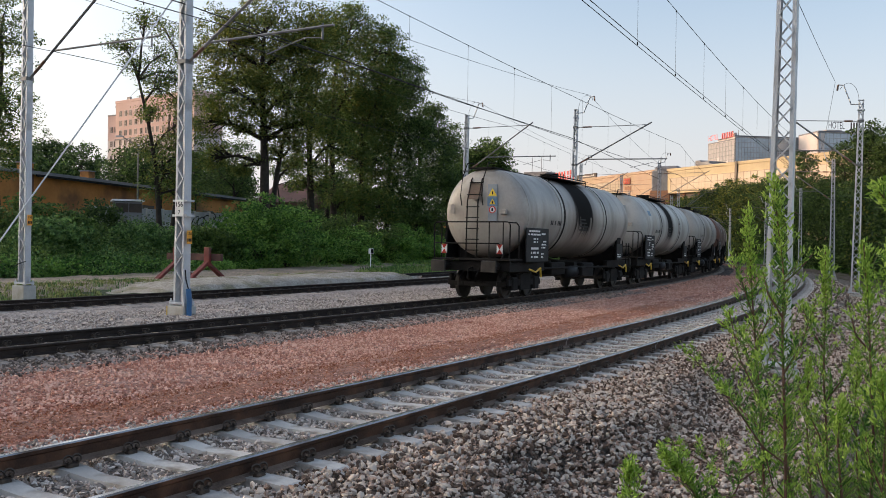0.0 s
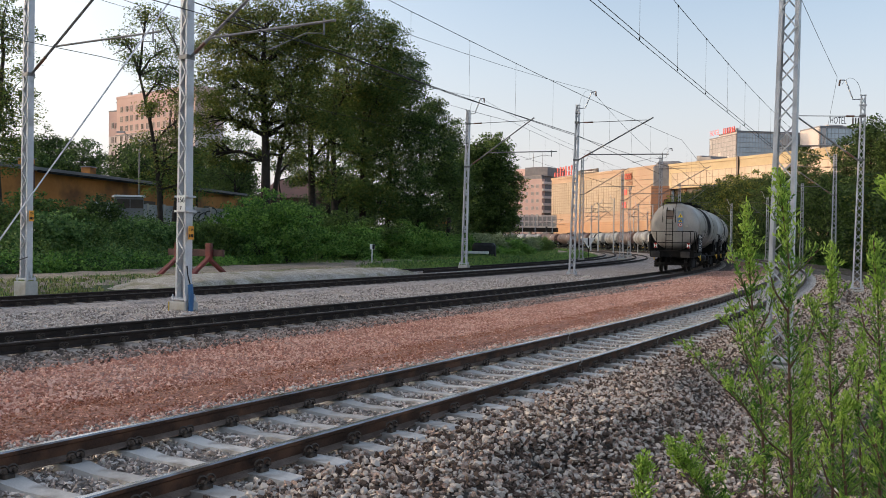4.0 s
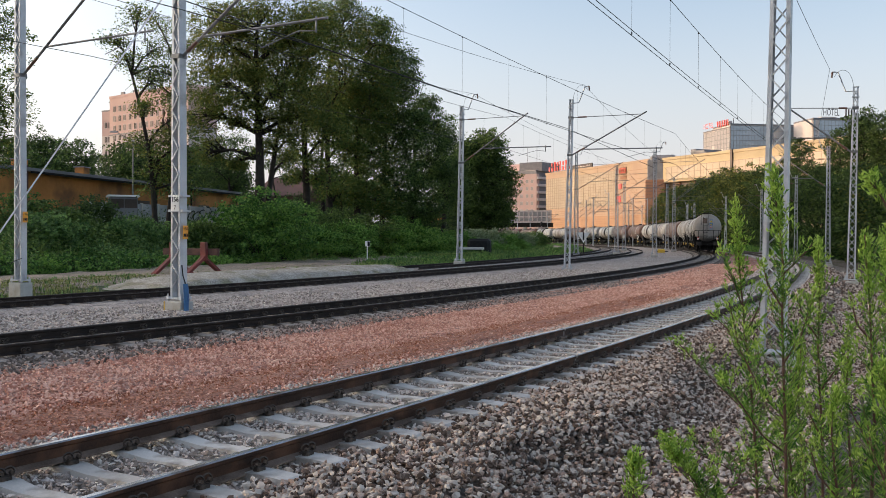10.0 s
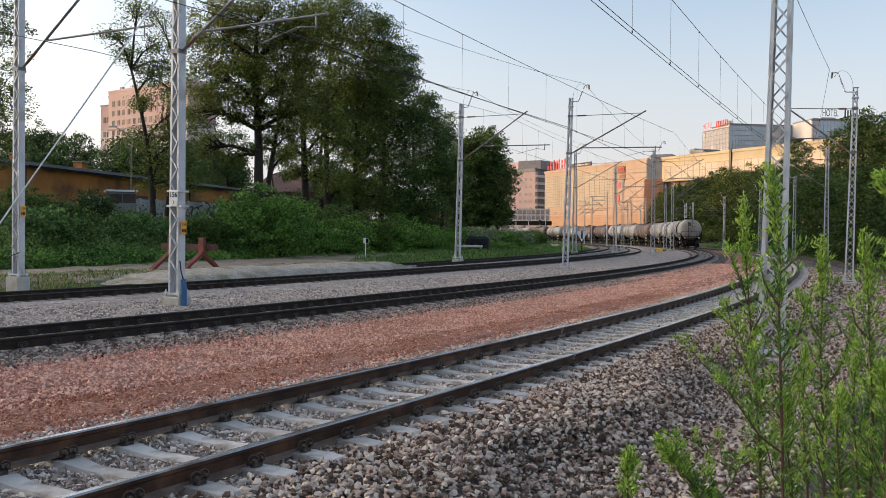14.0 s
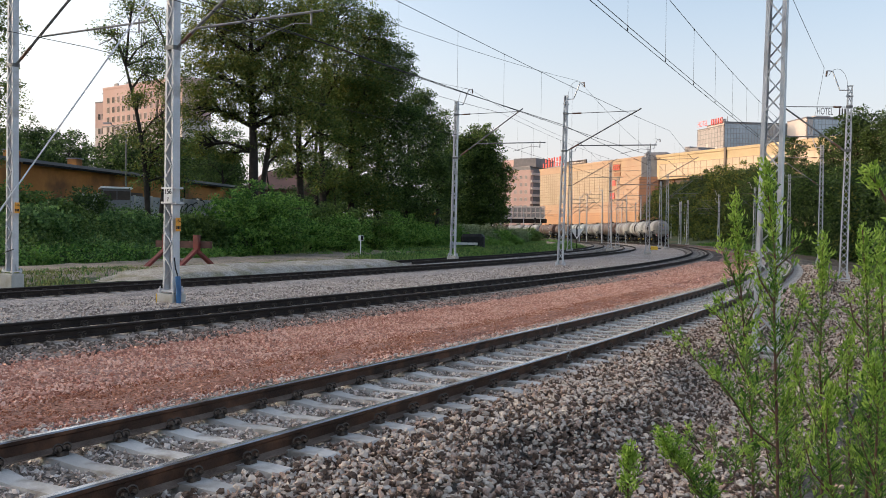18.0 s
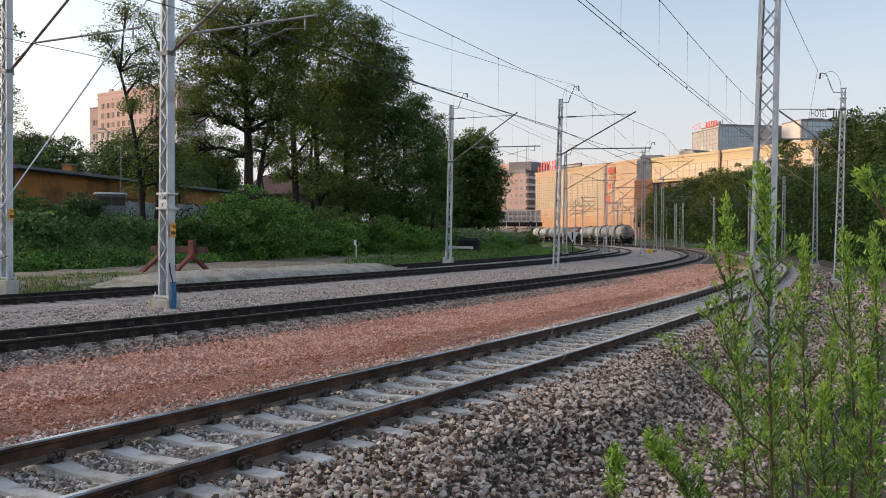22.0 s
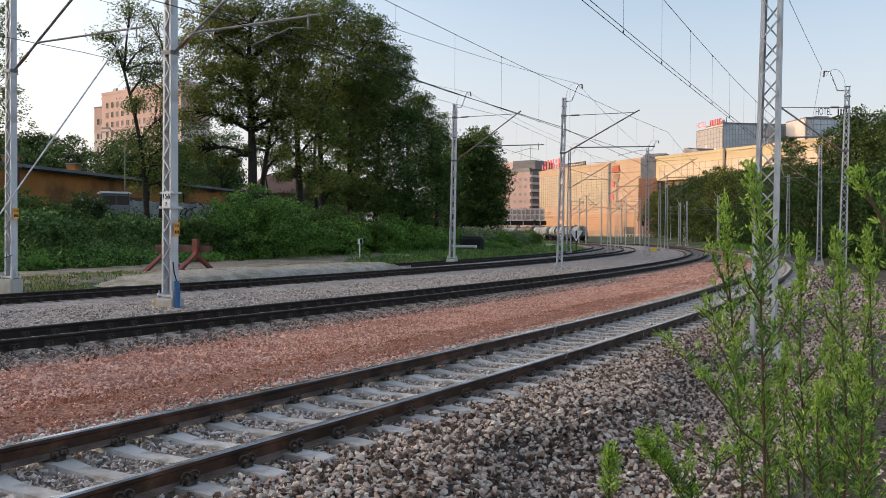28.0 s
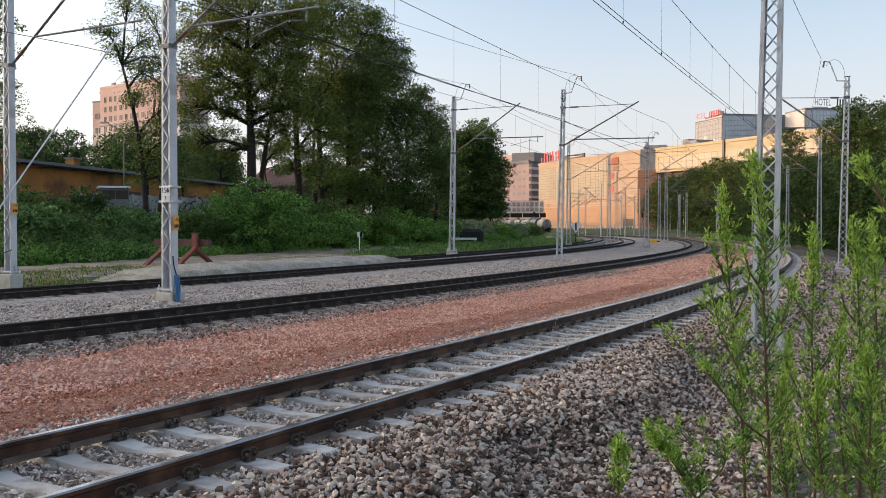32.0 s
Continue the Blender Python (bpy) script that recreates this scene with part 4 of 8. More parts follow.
def earth_wires():
    for pts, nm in (([(-7.1, 24.4, 9.4), (8.5, 53.8, 10.75), (21.6, 91.2, 10.15), (32.3, 124.2, 9.6)], "earth wire along the middle masts"), ([(-14.15, 30.3, 10.3), (2.1, 58.2, 10.9), (15.1, 94.9, 11.2), (26.9, 132.3, 10.6)], "earth wire along the far masts"), ([(4.25, 15.2, 9.45), (18.7, 43.6, 9.85), (29.5, 71.2, 9.6), (39.2, 101.8, 9.4), (46.1, 132, 9.4), (50.6, 162.5, 9.5), (53.2, 192, 9.5)], "earth wire along the near masts")):
        full = []
        for p, q in zip(pts[:-1], pts[1:]):
            for i in range(8):
                f = i / 8
                full.append([p[k] + (q[k] - p[k]) * f for k in range(3)])
                full[-1][2] -= (0.12 if p[1] < 20 else 0.28) * 4 * f * (1 - f)
        full.append(pts[-1])
        wire("earth_wire", "thin dark " + nm, full, 0.009)
    wire("stay_cable", "grey steel stay cable from a mast to the ground", [(-7.15, 24.3, 8.6), (-10.5, 18.5, -0.3)], 0.019, "cable", "stays", "mast")
    # cross-span cables over the yard
    wire("feeder_cable", "dark feeder cable hung across the yard", [(-22.0, -2.0, 7.9), (-7.0, 24.3, 8.05), (0.4, 40.0, 8.1), (7.5, 54.0, 8.2), (21.6, 91.5, 8.7)], 0.018, "cable", "stays")


earth_wires()


def concrete_post(x, y, h, label, group):
    t = thing("signal_post", label, "post", pose(x, y, -0.55), group)
    part("post", MB().tube([(0, 0, 0), (0, 0, h)], 0.14, 8, r2=0.10), M["mast_far"], t)
    e = 1 if math.sin(x * 7.3) > -0.4 else -1
    part("bracket_arm", MB().tube([(0, 0, h - 3.6), (e * 3.4, 0, h - 0.9)], 0.05, 5), M["arm"], t)
    part("tie_tube", MB().tube([(0, 0, h - 1.0), (e * 3.3, 0, h - 0.95)], 0.035, 5), M["arm"], t)
    part("registration_tube", MB().tube([(e * 1.2, 0, h - 2.6), (e * 4.2, 0, h - 2.5)], 0.04, 5), M["arm"], t)
    part("horn_bracket", MB().tube([(0, 0, h - 0.3), (e * 0.5, 0, h - 0.2), (e * 0.8, 0, h + 0.7)], 0.05, 5), M["mast_far"], t)


# distant masts in the yard throat
for px_, d_, h_ in ((0.147, 182, 9.6), (0.151, 205, 9.6), (0.160, 200, 10), (0.168, 190, 10.2), (0.185, 175, 10.4), (0.195, 195, 10), (0.207, 210, 9.8), (0.212, 190, 10), (0.222, 215, 9.4), (0.228, 180, 9.6), (0.262, 240, 9.5), (0.273, 210, 9.6), (0.277, 225, 9.6), (0.315, 182, 8.6), (0.098, 300, 10), (0.084, 300, 10), (0.117, 290, 10)):
    concrete_post(px_ * d_, d_, h_ + 0.5, "distant pale mast with a bracket arm", "distant masts")

# ---- small things of the yard ----
def buffer_stop():
    t = thing("buffer_stop", "rusty red steel buffer stop at the sand heap", "buffer stop", pose(-11.28, 40.1, 0.02, 0, 0, math.degrees(T3[near_s(T3, -8, 38), 2])))
    for s in (-1, 1):
        mb = MB()
        x = s * 0.92
        mb.box(x - 0.16, -0.06, 0.62, x + 0.16, 0.10, 1.42, ch=0.02)
        part("post", mb, M["red"], t)
        for e in (-1, 1):
            mb = MB()
            m = Matrix.Translation((x, e * 0.02, 0.74)) @ Matrix.Rotation(e * radians(56), 4, "X")
            mb.box(-0.12, -0.06, -1.42, 0.12, 0.06, 0.12, m=m, ch=0.01)
            part("leg", mb, M["red"], t)
    mb = MB()
    mb.box(-1.62, 0.10, 0.84, 1.62, 0.26, 1.14, ch=0.02)
    part("beam", mb, M["timber"], t, "dark rusty timber beam")


buffer_stop()


def marker_post():
    t = thing("marker_post", "thin white post with a small black and white plate", "post", pose(-4.95, 60.0, -0.1, 0, 0, -8))
    part("post", MB().tube([(0, 0, 0), (0, 0, 1.25)], 0.035, 8), M["white"], t)
    mb = MB()
    mb.box(-0.14, -0.05, 1.15, 0.2, -0.03, 1.5, ch=0.01)
    p = part("plate", mb, M["white"], t)
    mb = MB()
    mb.box(0.03, -0.056, 1.17, 0.19, -0.05, 1.48)
    part("mark", mb, M["black"], p)


marker_post()


def utility_box():
    t = thing("track_cabinet", "black rounded equipment cover in the grass", "cabinet", pose(3.9, 94.2, -0.22, 0, 0, -12))
    mb = MB()
    mb.box(-1.15, -0.7, 0.0, 1.25, 0.7, 1.75, ch=0.28)
    part("cover", mb, M["black"], t)
    mb = MB()
    mb.box(-1.9, -1.25, 0.62, 0.7, -0.85, 0.86, ch=0.03)
    mb.box(-1.75, -1.15, 0.05, -1.65, -1.05, 0.65)
    mb.box(0.5, -1.15, 0.05, 0.6, -1.05, 0.65)
    part("white_rail", mb, M["white"], t, "white board on short legs")


utility_box()


def triangle_sign():
    t = thing("triangle_sign", "white triangular track sign pointing down, on a post", "sign", pose(16.2, 103.0, -0.4, 0, 0, -8))
    part("post", MB().tube([(0, 0, 0), (0, 0, 2.4)], 0.05, 8), M["dark"], t)
    mb = MB()
    mb.add([(-0.75, -0.07, 2.65), (0.75, -0.07, 2.65), (0, -0.07, 1.45), (-0.75, -0.04, 2.65), (0.75, -0.04, 2.65), (0, -0.04, 1.45)], [(0, 2, 1), (3, 4, 5), (0, 1, 4, 3), (1, 2, 5, 4), (2, 0, 3, 5)])
    p = part("panel", mb, M["white"], t)
    mb = MB()
    mb.box(-0.09, -0.08, 1.75, 0.09, -0.072, 2.65)
    part("stripe", mb, M["black"], p)


triangle_sign()


def point_machine():
    t = thing("point_machine", "yellow railway point machine beside the track", "point machine", pose(28.5, 117.0, -0.28, 0, 0, -15))
    mb = MB()
    mb.box(-0.45, -0.3, 0, 0.45, 0.3, 0.45, ch=0.1)
    part("housing", mb, M["yellow"], t)
    mb = MB()
    mb.box(-0.65, -0.1, 0.1, -0.45, 0.1, 0.25)
    mb.box(0.45, -0.1, 0.1, 0.85, 0.1, 0.2)
    part("rod", mb, M["dark"], t)


point_machine()


def signal(x, y, h):
    t = thing("light_signal", "slim signal post with a black lamp head", "signal", pose(x, y, -0.4))
    part("post", MB().tube([(0, 0, 0), (0, 0, h)], 0.1, 8), M["mast_far"], t)
    mb = MB()
    mb.box(-0.3, -0.3, h - 1.4, 0.3, -0.05, h, ch=0.05)
    hd = part("lamp_head", mb, M["black"], t)
    for k in range(3):
        part("hood", MB().tube([(0, -0.3, h - 0.3 - k * 0.42), (0, -0.5, h - 0.32 - k * 0.42)], 0.11, 8), M["black"], hd)


signal(60.5, 262, 6.4)
signal(31.5, 285, 7.0)


def street_lamp():
    t = thing("street_lamp", "tall grey street lamp with a long bracket", "street lamp", pose(-26.85, 78.5, 2.4))
    part("pole", MB().tube([(0, 0, 0), (0, 0, 7.6)], 0.11, 8, r2=0.06), M["arm"], t)
    part("bracket", MB().tube([(0, 0, 7.5), (-0.7, 0, 7.9), (-1.3, 0, 8.25)], 0.045, 6), M["arm"], t)
    for nm, x, z in (("lamp_head", -1.6, 8.35), ("lamp_head", 0.25, 7.6)):
        mb = MB()
        mb.box(x - 0.38, -0.14, z - 0.06, x + 0.32, 0.14, z + 0.07, ch=0.04)
        part(nm, mb, M["mast_far"], t)


street_lamp()


def litter(x, y, z, size, material, label, seed):
    """A crumpled piece of plastic film lying on the stones."""
    rng = random.Random(seed)
    n = 7
    mb = MB()
    for i in range(n):
        for j in range(n):
            u, v = i / (n - 1) - 0.5, j / (n - 1) - 0.5
            mb.v.append((u * size * 1.5 + rng.uniform(-0.06, 0.06) * size, v * size + rng.uniform(-0.06, 0.06) * size, max(0, 0.25 - u * u - v * v) * size * 0.6 + rng.uniform(0, 0.16) * size))
    mb.f = [(i * n + j, (i + 1) * n + j, (i + 1) * n + j + 1, i * n + j + 1) for i in range(n - 1) for j in range(n - 1)]
    mb.m = [0] * len(mb.f)
    t = thing("plastic_litter", label, "litter", pose(x, y, z, 0, 0, seed * 37), "litter")
    part("film", mb, material, t)


litter(3.08, 11.25, -0.40, 0.10, M["blue"], "small crumpled blue plastic scrap on the ballast", 1)
litter(13.8, 28.9, -0.55, 0.16, M["white"], "small pale plastic scrap on the dirt path", 2)
for i_, o_, r_ in ((77.0, -0.46, 20), (81.2, -0.38, 65)):
    ob_ = new("loose_clip", CLIP)
    tagged(ob_, "loose rusty rail clip lying on a sleeper", "rail clip", "loose clips")
    x_, y_, h_ = T1[int(i_)]
    ob_.matrix_basis = Matrix.Translation((x_ - math.cos(h_) * o_, y_ - math.sin(h_) * o_, -0.03)) @ Matrix.Rotation(h_ + radians(r_), 4, "Z")

# ---- plants ----
def fast_mesh(name, V, quad, material):
    """A mesh from an array of leaves (n, 4, 3)."""
    me = bpy.data.meshes.new(name)
    n = len(V)
    me.vertices.add(n * 4)
    me.vertices.foreach_set("co", V.reshape(-1).astype(np.float32))
    me.loops.add(n * 4)
    me.loops.foreach_set("vertex_index", np.arange(n * 4, dtype=np.int32))
    me.polygons.add(n)
    me.polygons.foreach_set("loop_start", np.arange(0, n * 4, 4, dtype=np.int32))
    for m in material if isinstance(material, list) else [material]:
        me.materials.append(m)
    me.update(calc_edges=True)
    return me


def leaves(C, size, rng, up=0.25, narrow=0.55):
    """Pointed leaves of the given sizes at the places C, in every direction but mostly lying."""
    n = len(C)
    a = rng.normal(size=(n, 3))
    a[:, 2] *= 0.7
    a /= np.linalg.norm(a, axis=1, keepdims=True)
    nrm = rng.normal(size=(n, 3))
    nrm[:, 2] += up * 3
    b = np.cross(nrm, a)
    b /= np.linalg.norm(b, axis=1, keepdims=True) + 1e-9
    s = size * rng.uniform(0.6, 1.35, (n, 1))
    nn = np.cross(a, b) * s * 0.12
    return np.stack([C - a * s * 0.5, C + b * s * narrow * 0.5 + nn, C + a * s * 0.5, C - b * s * narrow * 0.5 + nn], 1)


def clumps(rng, centre, radii, count, clump, per, size, shell=0.45, low=-1.0):
    """Leaf places in clumps through an ellipsoid, thick towards its skin."""
    d = rng.normal(size=(count, 3))
    d /= np.linalg.norm(d, axis=1, keepdims=True)
    d[:, 2] = np.maximum(d[:, 2], low)
    r = shell + (1 - shell) * rng.random((count, 1)) ** 0.6
    c = np.array(centre) + d * r * np.array(radii) * rng.uniform(0.82, 1.12, (count, 1))
    b = rng.normal(size=(count * per, 3))
    b *= rng.random((count * per, 1)) ** 0.4 / np.linalg.norm(b, axis=1, keepdims=True)
    b *= np.repeat(rng.uniform(0.6, 1.35, (count, 1)), per, 0)
    P = np.repeat(c, per, 0) + b * np.array([clump * 1.7, clump * 1.7, clump * 0.95])
    return c, P


def tree(name, label, x, y, h, crowns, seed, trunk_r=0.3, leafs=("leaf", "leaf_y"), split=0.45, size=0.24, clump=0.55, per=100, dens=1.0, z0=None, lean=(0, 0), group="trees"):
    """A tree: tapered trunk, limbs towards each mass of foliage, and a crown of many leaves. crowns: (dx, dy, z, rx, ry, rz, n clumps)."""
    rng = np.random.default_rng(seed)
    z0 = float(ground_z(np.array([x]), np.array([y]))[0]) - 0.1 if z0 is None else z0
    t = thing(name, label, "tree", pose(x, y, z0), group)
    top = h * 0.72
    pts = [(lean[0] * q ** 1.3 + 0.15 * math.sin(q * 5 + seed), lean[1] * q + 0.12 * math.cos(q * 4 + seed), top * q) for q in np.linspace(0, 1, 9)]
    tk = MB().tube(pts, trunk_r, 9, r2=trunk_r * 0.35)
    tk.tube([(0, 0, -0.3), (0, 0, 0.5)], trunk_r * 1.35, 9, r2=trunk_r)
    part("trunk", tk, M["bark"], t, smooth=True)
    allP, tips = [], []
    for (dx, dy, cz, rx, ry, rz, n) in crowns:
        c, P = clumps(rng, (dx, dy, cz), (rx, ry, rz), int(n * dens * 1.5), clump * 0.92, int(per * 0.72), size, 0.35)
        allP.append(P)
        zz = min(max(cz - rz * 0.7, h * 0.22), top * 0.95)
        k = int(round(zz / top * 8))
        base = Vector(pts[min(k, 8)])
        end = Vector((dx, dy, cz))
        mid = base.lerp(end, 0.5) + Vector((0, 0, 0.10 * (end - base).length))
        r0 = trunk_r * 0.42
        limb = MB()
        limb.tube([base, mid, end], r0, 6, r2=r0 * 0.35)
        for q in c[:: max(1, len(c) // 16)]:
            e = Vector(q)
            s = mid.lerp(end, rng.uniform(0.1, 0.9))
            limb.tube([s, s.lerp(e, 0.55) + Vector((0, 0, 0.15)), e], r0 * 0.3, 4, r2=0.015)
        part("limb", limb, M["bark"], t, smooth=True)
    P = np.concatenate(allP)
    V = leaves(P, size, rng)
    k = rng.random(len(P)) < split
    if k.any():
        part("crown", fast_mesh("crown", V[k], 1, M[leafs[1]]), M[leafs[1]], t, "olive-green foliage tinted like sunlit leaves" if leafs[1] == "leaf_y" else "")
    part("crown", fast_mesh("crown", V[~k], 1, M[leafs[0]]), M[leafs[0]], t)
    return t


def X(px, d):
    """Across the view: the x at a column and distance of the view's middle."""
    return (px - 766) / 1596 * d


def Zt(py, d, px=784):
    return 1.7 + (416 + (px - 784) * 0.01 - py) / 1596 * d


def tree_at(label, px, d, masses, seed, trunk_r, leafs=("leaf", "leaf_y"), split=0.45, dens=1.0, size=0.19, lean=(0, 0)):
    """A tree at distance d whose foliage masses are given as (column, row, half width, half height) of the view."""
    x = X(px, d)
    g = float(ground_z(np.array([x]), np.array([float(d)]))[0]) - 0.1
    cr = []
    rng = random.Random(seed)
    for cx, cy, rx, ry in masses:
        a, b = rx / 1596 * d, ry / 1596 * d
        cr.append((X(cx, d) - x, rng.uniform(-0.8, 0.8), Zt(cy, d, cx) - g, a, a, b, max(10, int(a * b * 9.5))))
    return tree("tree", label, x, d, max(c[2] + c[5] for c in cr), cr, seed, trunk_r, leafs, split, size, 0.55, 100, dens, g, lean)


def build_trees():
    # the tall group on the bank: columns and rows of the foliage masses in the view
    tree_at("tall locust tree with feathery sparse leaves", 266, 60, [(192, 62, 26, 24), (228, 22, 22, 22), (250, 78, 26, 22), (214, 104, 20, 16), (284, 112, 22, 40), (286, 205, 26, 48), (246, 186, 22, 16), (268, 285, 40, 40), (304, 322, 34, 34), (310, 250, 30, 40), (262, 140, 26, 30)], 11, 0.22, dens=0.8, size=0.15, lean=(-1.7, 0))
    tree_at("tall broad tree with dark forked trunk and olive top", 441, 72, [(368, 70, 58, 74), (440, 36, 72, 60), (522, 58, 54, 68), (398, 150, 76, 58), (482, 158, 64, 60), (346, 200, 36, 34), (452, 208, 34, 22), (350, 262, 28, 30), (398, 214, 30, 16), (484, 226, 26, 20), (512, 204, 34, 24), (400, 282, 14, 8)], 12, 0.5, split=0.8, dens=1.06)
    tree_at("second stem of the broad tree", 456, 73, [(430, 100, 50, 50), (500, 110, 46, 50), (470, 256, 22, 14), (492, 276, 18, 12), (438, 268, 12, 8), (505, 240, 22, 16)], 22, 0.30, split=0.7, dens=0.85, lean=(1.2, 0))
    tree_at("tall dense tree with a straight dark trunk", 524, 78, [(548, 58, 44, 68), (532, 160, 46, 60), (562, 236, 40, 42), (508, 306, 16, 12), (532, 212, 26, 22), (506, 268, 16, 16), (542, 282, 18, 16), (550, 312, 24, 18)], 13, 0.40, ("leaf", "leaf_y"), 0.45, dens=1.05)
    tree_at("tall dark green tree with dense crown", 566, 82, [(592, 48, 46, 60), (596, 142, 46, 70), (602, 242, 44, 54), (590, 330, 44, 30)], 14, 0.38, ("leaf", "leaf_y"), 0.35, dens=1.15)
    tree_at("tall green tree with a rounded crown", 618, 84, [(646, 68, 46, 58), (650, 160, 46, 70), (642, 262, 44, 60), (650, 350, 46, 34)], 15, 0.36, ("leaf", "leaf_y"), 0.3, dens=1.4)
    tree_at("green tree with a sloping outer crown", 664, 86, [(690, 128, 38, 54), (702, 222, 42, 60), (696, 322, 46, 56)], 16, 0.33, ("leaf_d", "leaf"), 0.6, dens=1.75)
    tree_at("green tree at the edge of the group", 716, 90, [(738, 205, 32, 44), (752, 290, 42, 60), (730, 368, 46, 30)], 17, 0.3, ("leaf_d", "leaf"), 0.55, dens=1.75)
    tree_at("bushy green tree at the edge of the group", 768, 98, [(772, 240, 26, 42), (782, 320, 34, 50)], 18, 0.26, ("leaf_d", "leaf"), 0.4, dens=1.6)
    tree("tree", "round dark green tree standing by itself", X(858, 118), 118, 16.4, [(-0.9, 0, 12.7, 2.7, 3.2, 3.3, 130), (-3.0, 0, 11.6, 2.4, 2.8, 2.8, 90), (-2.4, 0, 8.4, 3.2, 3.2, 3.8, 140), (0.5, 0, 9.2, 2.6, 3.0, 3.6, 130), (0.3, 0, 5.2, 2.5, 2.6, 3.0, 110), (-1.9, 0, 4.2, 3.2, 2.8, 2.8, 110), (-4.6, 0.5, 6.5, 2.2, 2.4, 5.0, 110)], 19, 0.36, ("leaf_d", "leaf"), 0.75, size=0.28, clump=0.6, per=74)
    tree("tree", "dark green tree behind the group", X(800, 125), 125, 15.5, [(0, 0, 11.5, 3.4, 3.4, 3.6, 90), (0.5, 0, 6, 4.0, 3.6, 3.6, 100)], 20, 0.34, ("leaf_d", "leaf"), 0.4, size=0.32, clump=0.65, per=55)
    # growth under and behind the tall group
    tree_at("slender locust tree with several leaning stems", 284, 61, [(300, 60, 22, 40), (262, 36, 20, 26), (302, 150, 24, 40), (252, 140, 22, 24), (292, 246, 34, 40), (238, 248, 20, 22), (262, 318, 34, 24)], 23, 0.2, dens=0.7, size=0.15, lean=(0.6, 0))
    tree_at("young green tree under the tall ones", 470, 84, [(476, 286, 28, 18), (500, 306, 22, 14)], 24, 0.16, ("leaf_d", "leaf"), 0.4, dens=0.8)
    tree_at("young green tree under the tall ones", 588, 90, [(588, 300, 36, 34), (560, 322, 30, 30), (640, 322, 30, 34)], 25, 0.16, ("leaf_d", "leaf"), 0.4, dens=1.0)
    tree_at("green tree behind the tall ones", 392, 110, [(392, 262, 36, 36), (366, 296, 34, 32), (412, 312, 22, 24)], 26, 0.2, ("leaf_d", "leaf"), 0.4, dens=0.9)
    tree_at("dark dense tree behind the tall ones", 556, 94, [(596, 190, 46, 60), (646, 190, 44, 70), (560, 190, 34, 34)], 27, 0.3, ("leaf_d", "leaf"), 0.5, dens=0.8, size=0.27)
    # left edge
    tree("tree", "green tree with hanging twigs", X(-28, 52), 52, 15.0, [(0, 0, 12.5, 2.2, 2.2, 2.6, 60), (0.4, 0, 8.2, 1.7, 2.0, 2.2, 50), (-1, 0, 5.5, 2.2, 2.2, 2.6, 55)], 21, 0.28, size=0.15, clump=0.42, per=90)
    # woods far behind on the left
    k = 30
    for px, d, h in ((40, 150, 17.5), (85, 160, 17.0), (120, 140, 15), (15, 160, 18), (62, 150, 17), (150, 165, 15), (205, 130, 13.5), (232, 120, 12), (330, 140, 14), (370, 150, 12.5), (5, 140, 15), (300, 120, 11), (395, 130, 10), (60, 120, 10.5), (610, 150, 10), (560, 140, 9)):
        k += 1
        tree("tree", "distant green tree on the bank", X(px, d), d, h, [(0, 0, h * 0.68, 3.6, 3.4, h * 0.26, 60), (1.2, 0, h * 0.38, 4.0, 3.4, h * 0.26, 55)], k, 0.3, ("leaf_d", "leaf"), 0.35, size=0.42, clump=0.75, per=42, group="distant trees")
    # right side, behind the masts
    k = 60
    for px, d, top, n in ((1182, 262, 346, 60), (1215, 240, 334, 70), (1248, 215, 318, 75), (1280, 195, 305, 80), (1312, 172, 300, 85), (1350, 152, 294, 90), (1392, 130, 298, 90), (1440, 112, 294, 90), (1490, 95, 300, 85), (1530, 82, 290, 80), (1575, 72, 300, 80), (1232, 250, 342, 60), (1265, 222, 330, 70), (1330, 180, 310, 80), (1465, 125, 298, 70), (1610, 62, 330, 70)):
        k += 1
        h = (Zt(top, d, px) + 0.6) * 1.07
        w = 0.030 * d
        # the farther trees mix in leaf_y for a sunlit tint
        tree("tree", "leafy green tree beside the railway", X(px, d), d, h, [(0, 0, h * 0.68, w, w, h * 0.27, n), (0.5, -0.5, h * 0.36, w * 1.15, w, h * 0.3, n), (-0.4, -1.0, h * 0.14, w * 1.1, w, h * 0.16, n // 2)], k, 0.22, ("leaf_d", "leaf_y") if d > 165 or k % 5 == 0 else ("leaf_d", "leaf"), 0.45 if d > 165 else 0.3, size=0.30 * max(1.0, d / 130), clump=0.62 * max(1.0, d / 150), per=74, group="trees on the right")
    for px, d, top, n in ((1400, 135, 245, 55), (1512, 105, 196, 90), (1560, 100, 204, 90), (1470, 125, 235, 60), (1600, 95, 212, 70)):
        k += 1
        h = Zt(top, d, px) + 0.6
        w = 2.9
        tree("tree", "tall dark tree above the others", X(px, d), d, h, [(0, 0, h * 0.8, w * 0.8, w, h * 0.2, n), (0.6, 0, h * 0.52, w, w, h * 0.24, n), (-0.8, 0, h * 0.3, w, w, h * 0.2, n // 2)], k, 0.3, ("leaf_d", "leaf"), 0.12, size=0.31, clump=0.6, per=58, group="trees on the right")


build_trees()


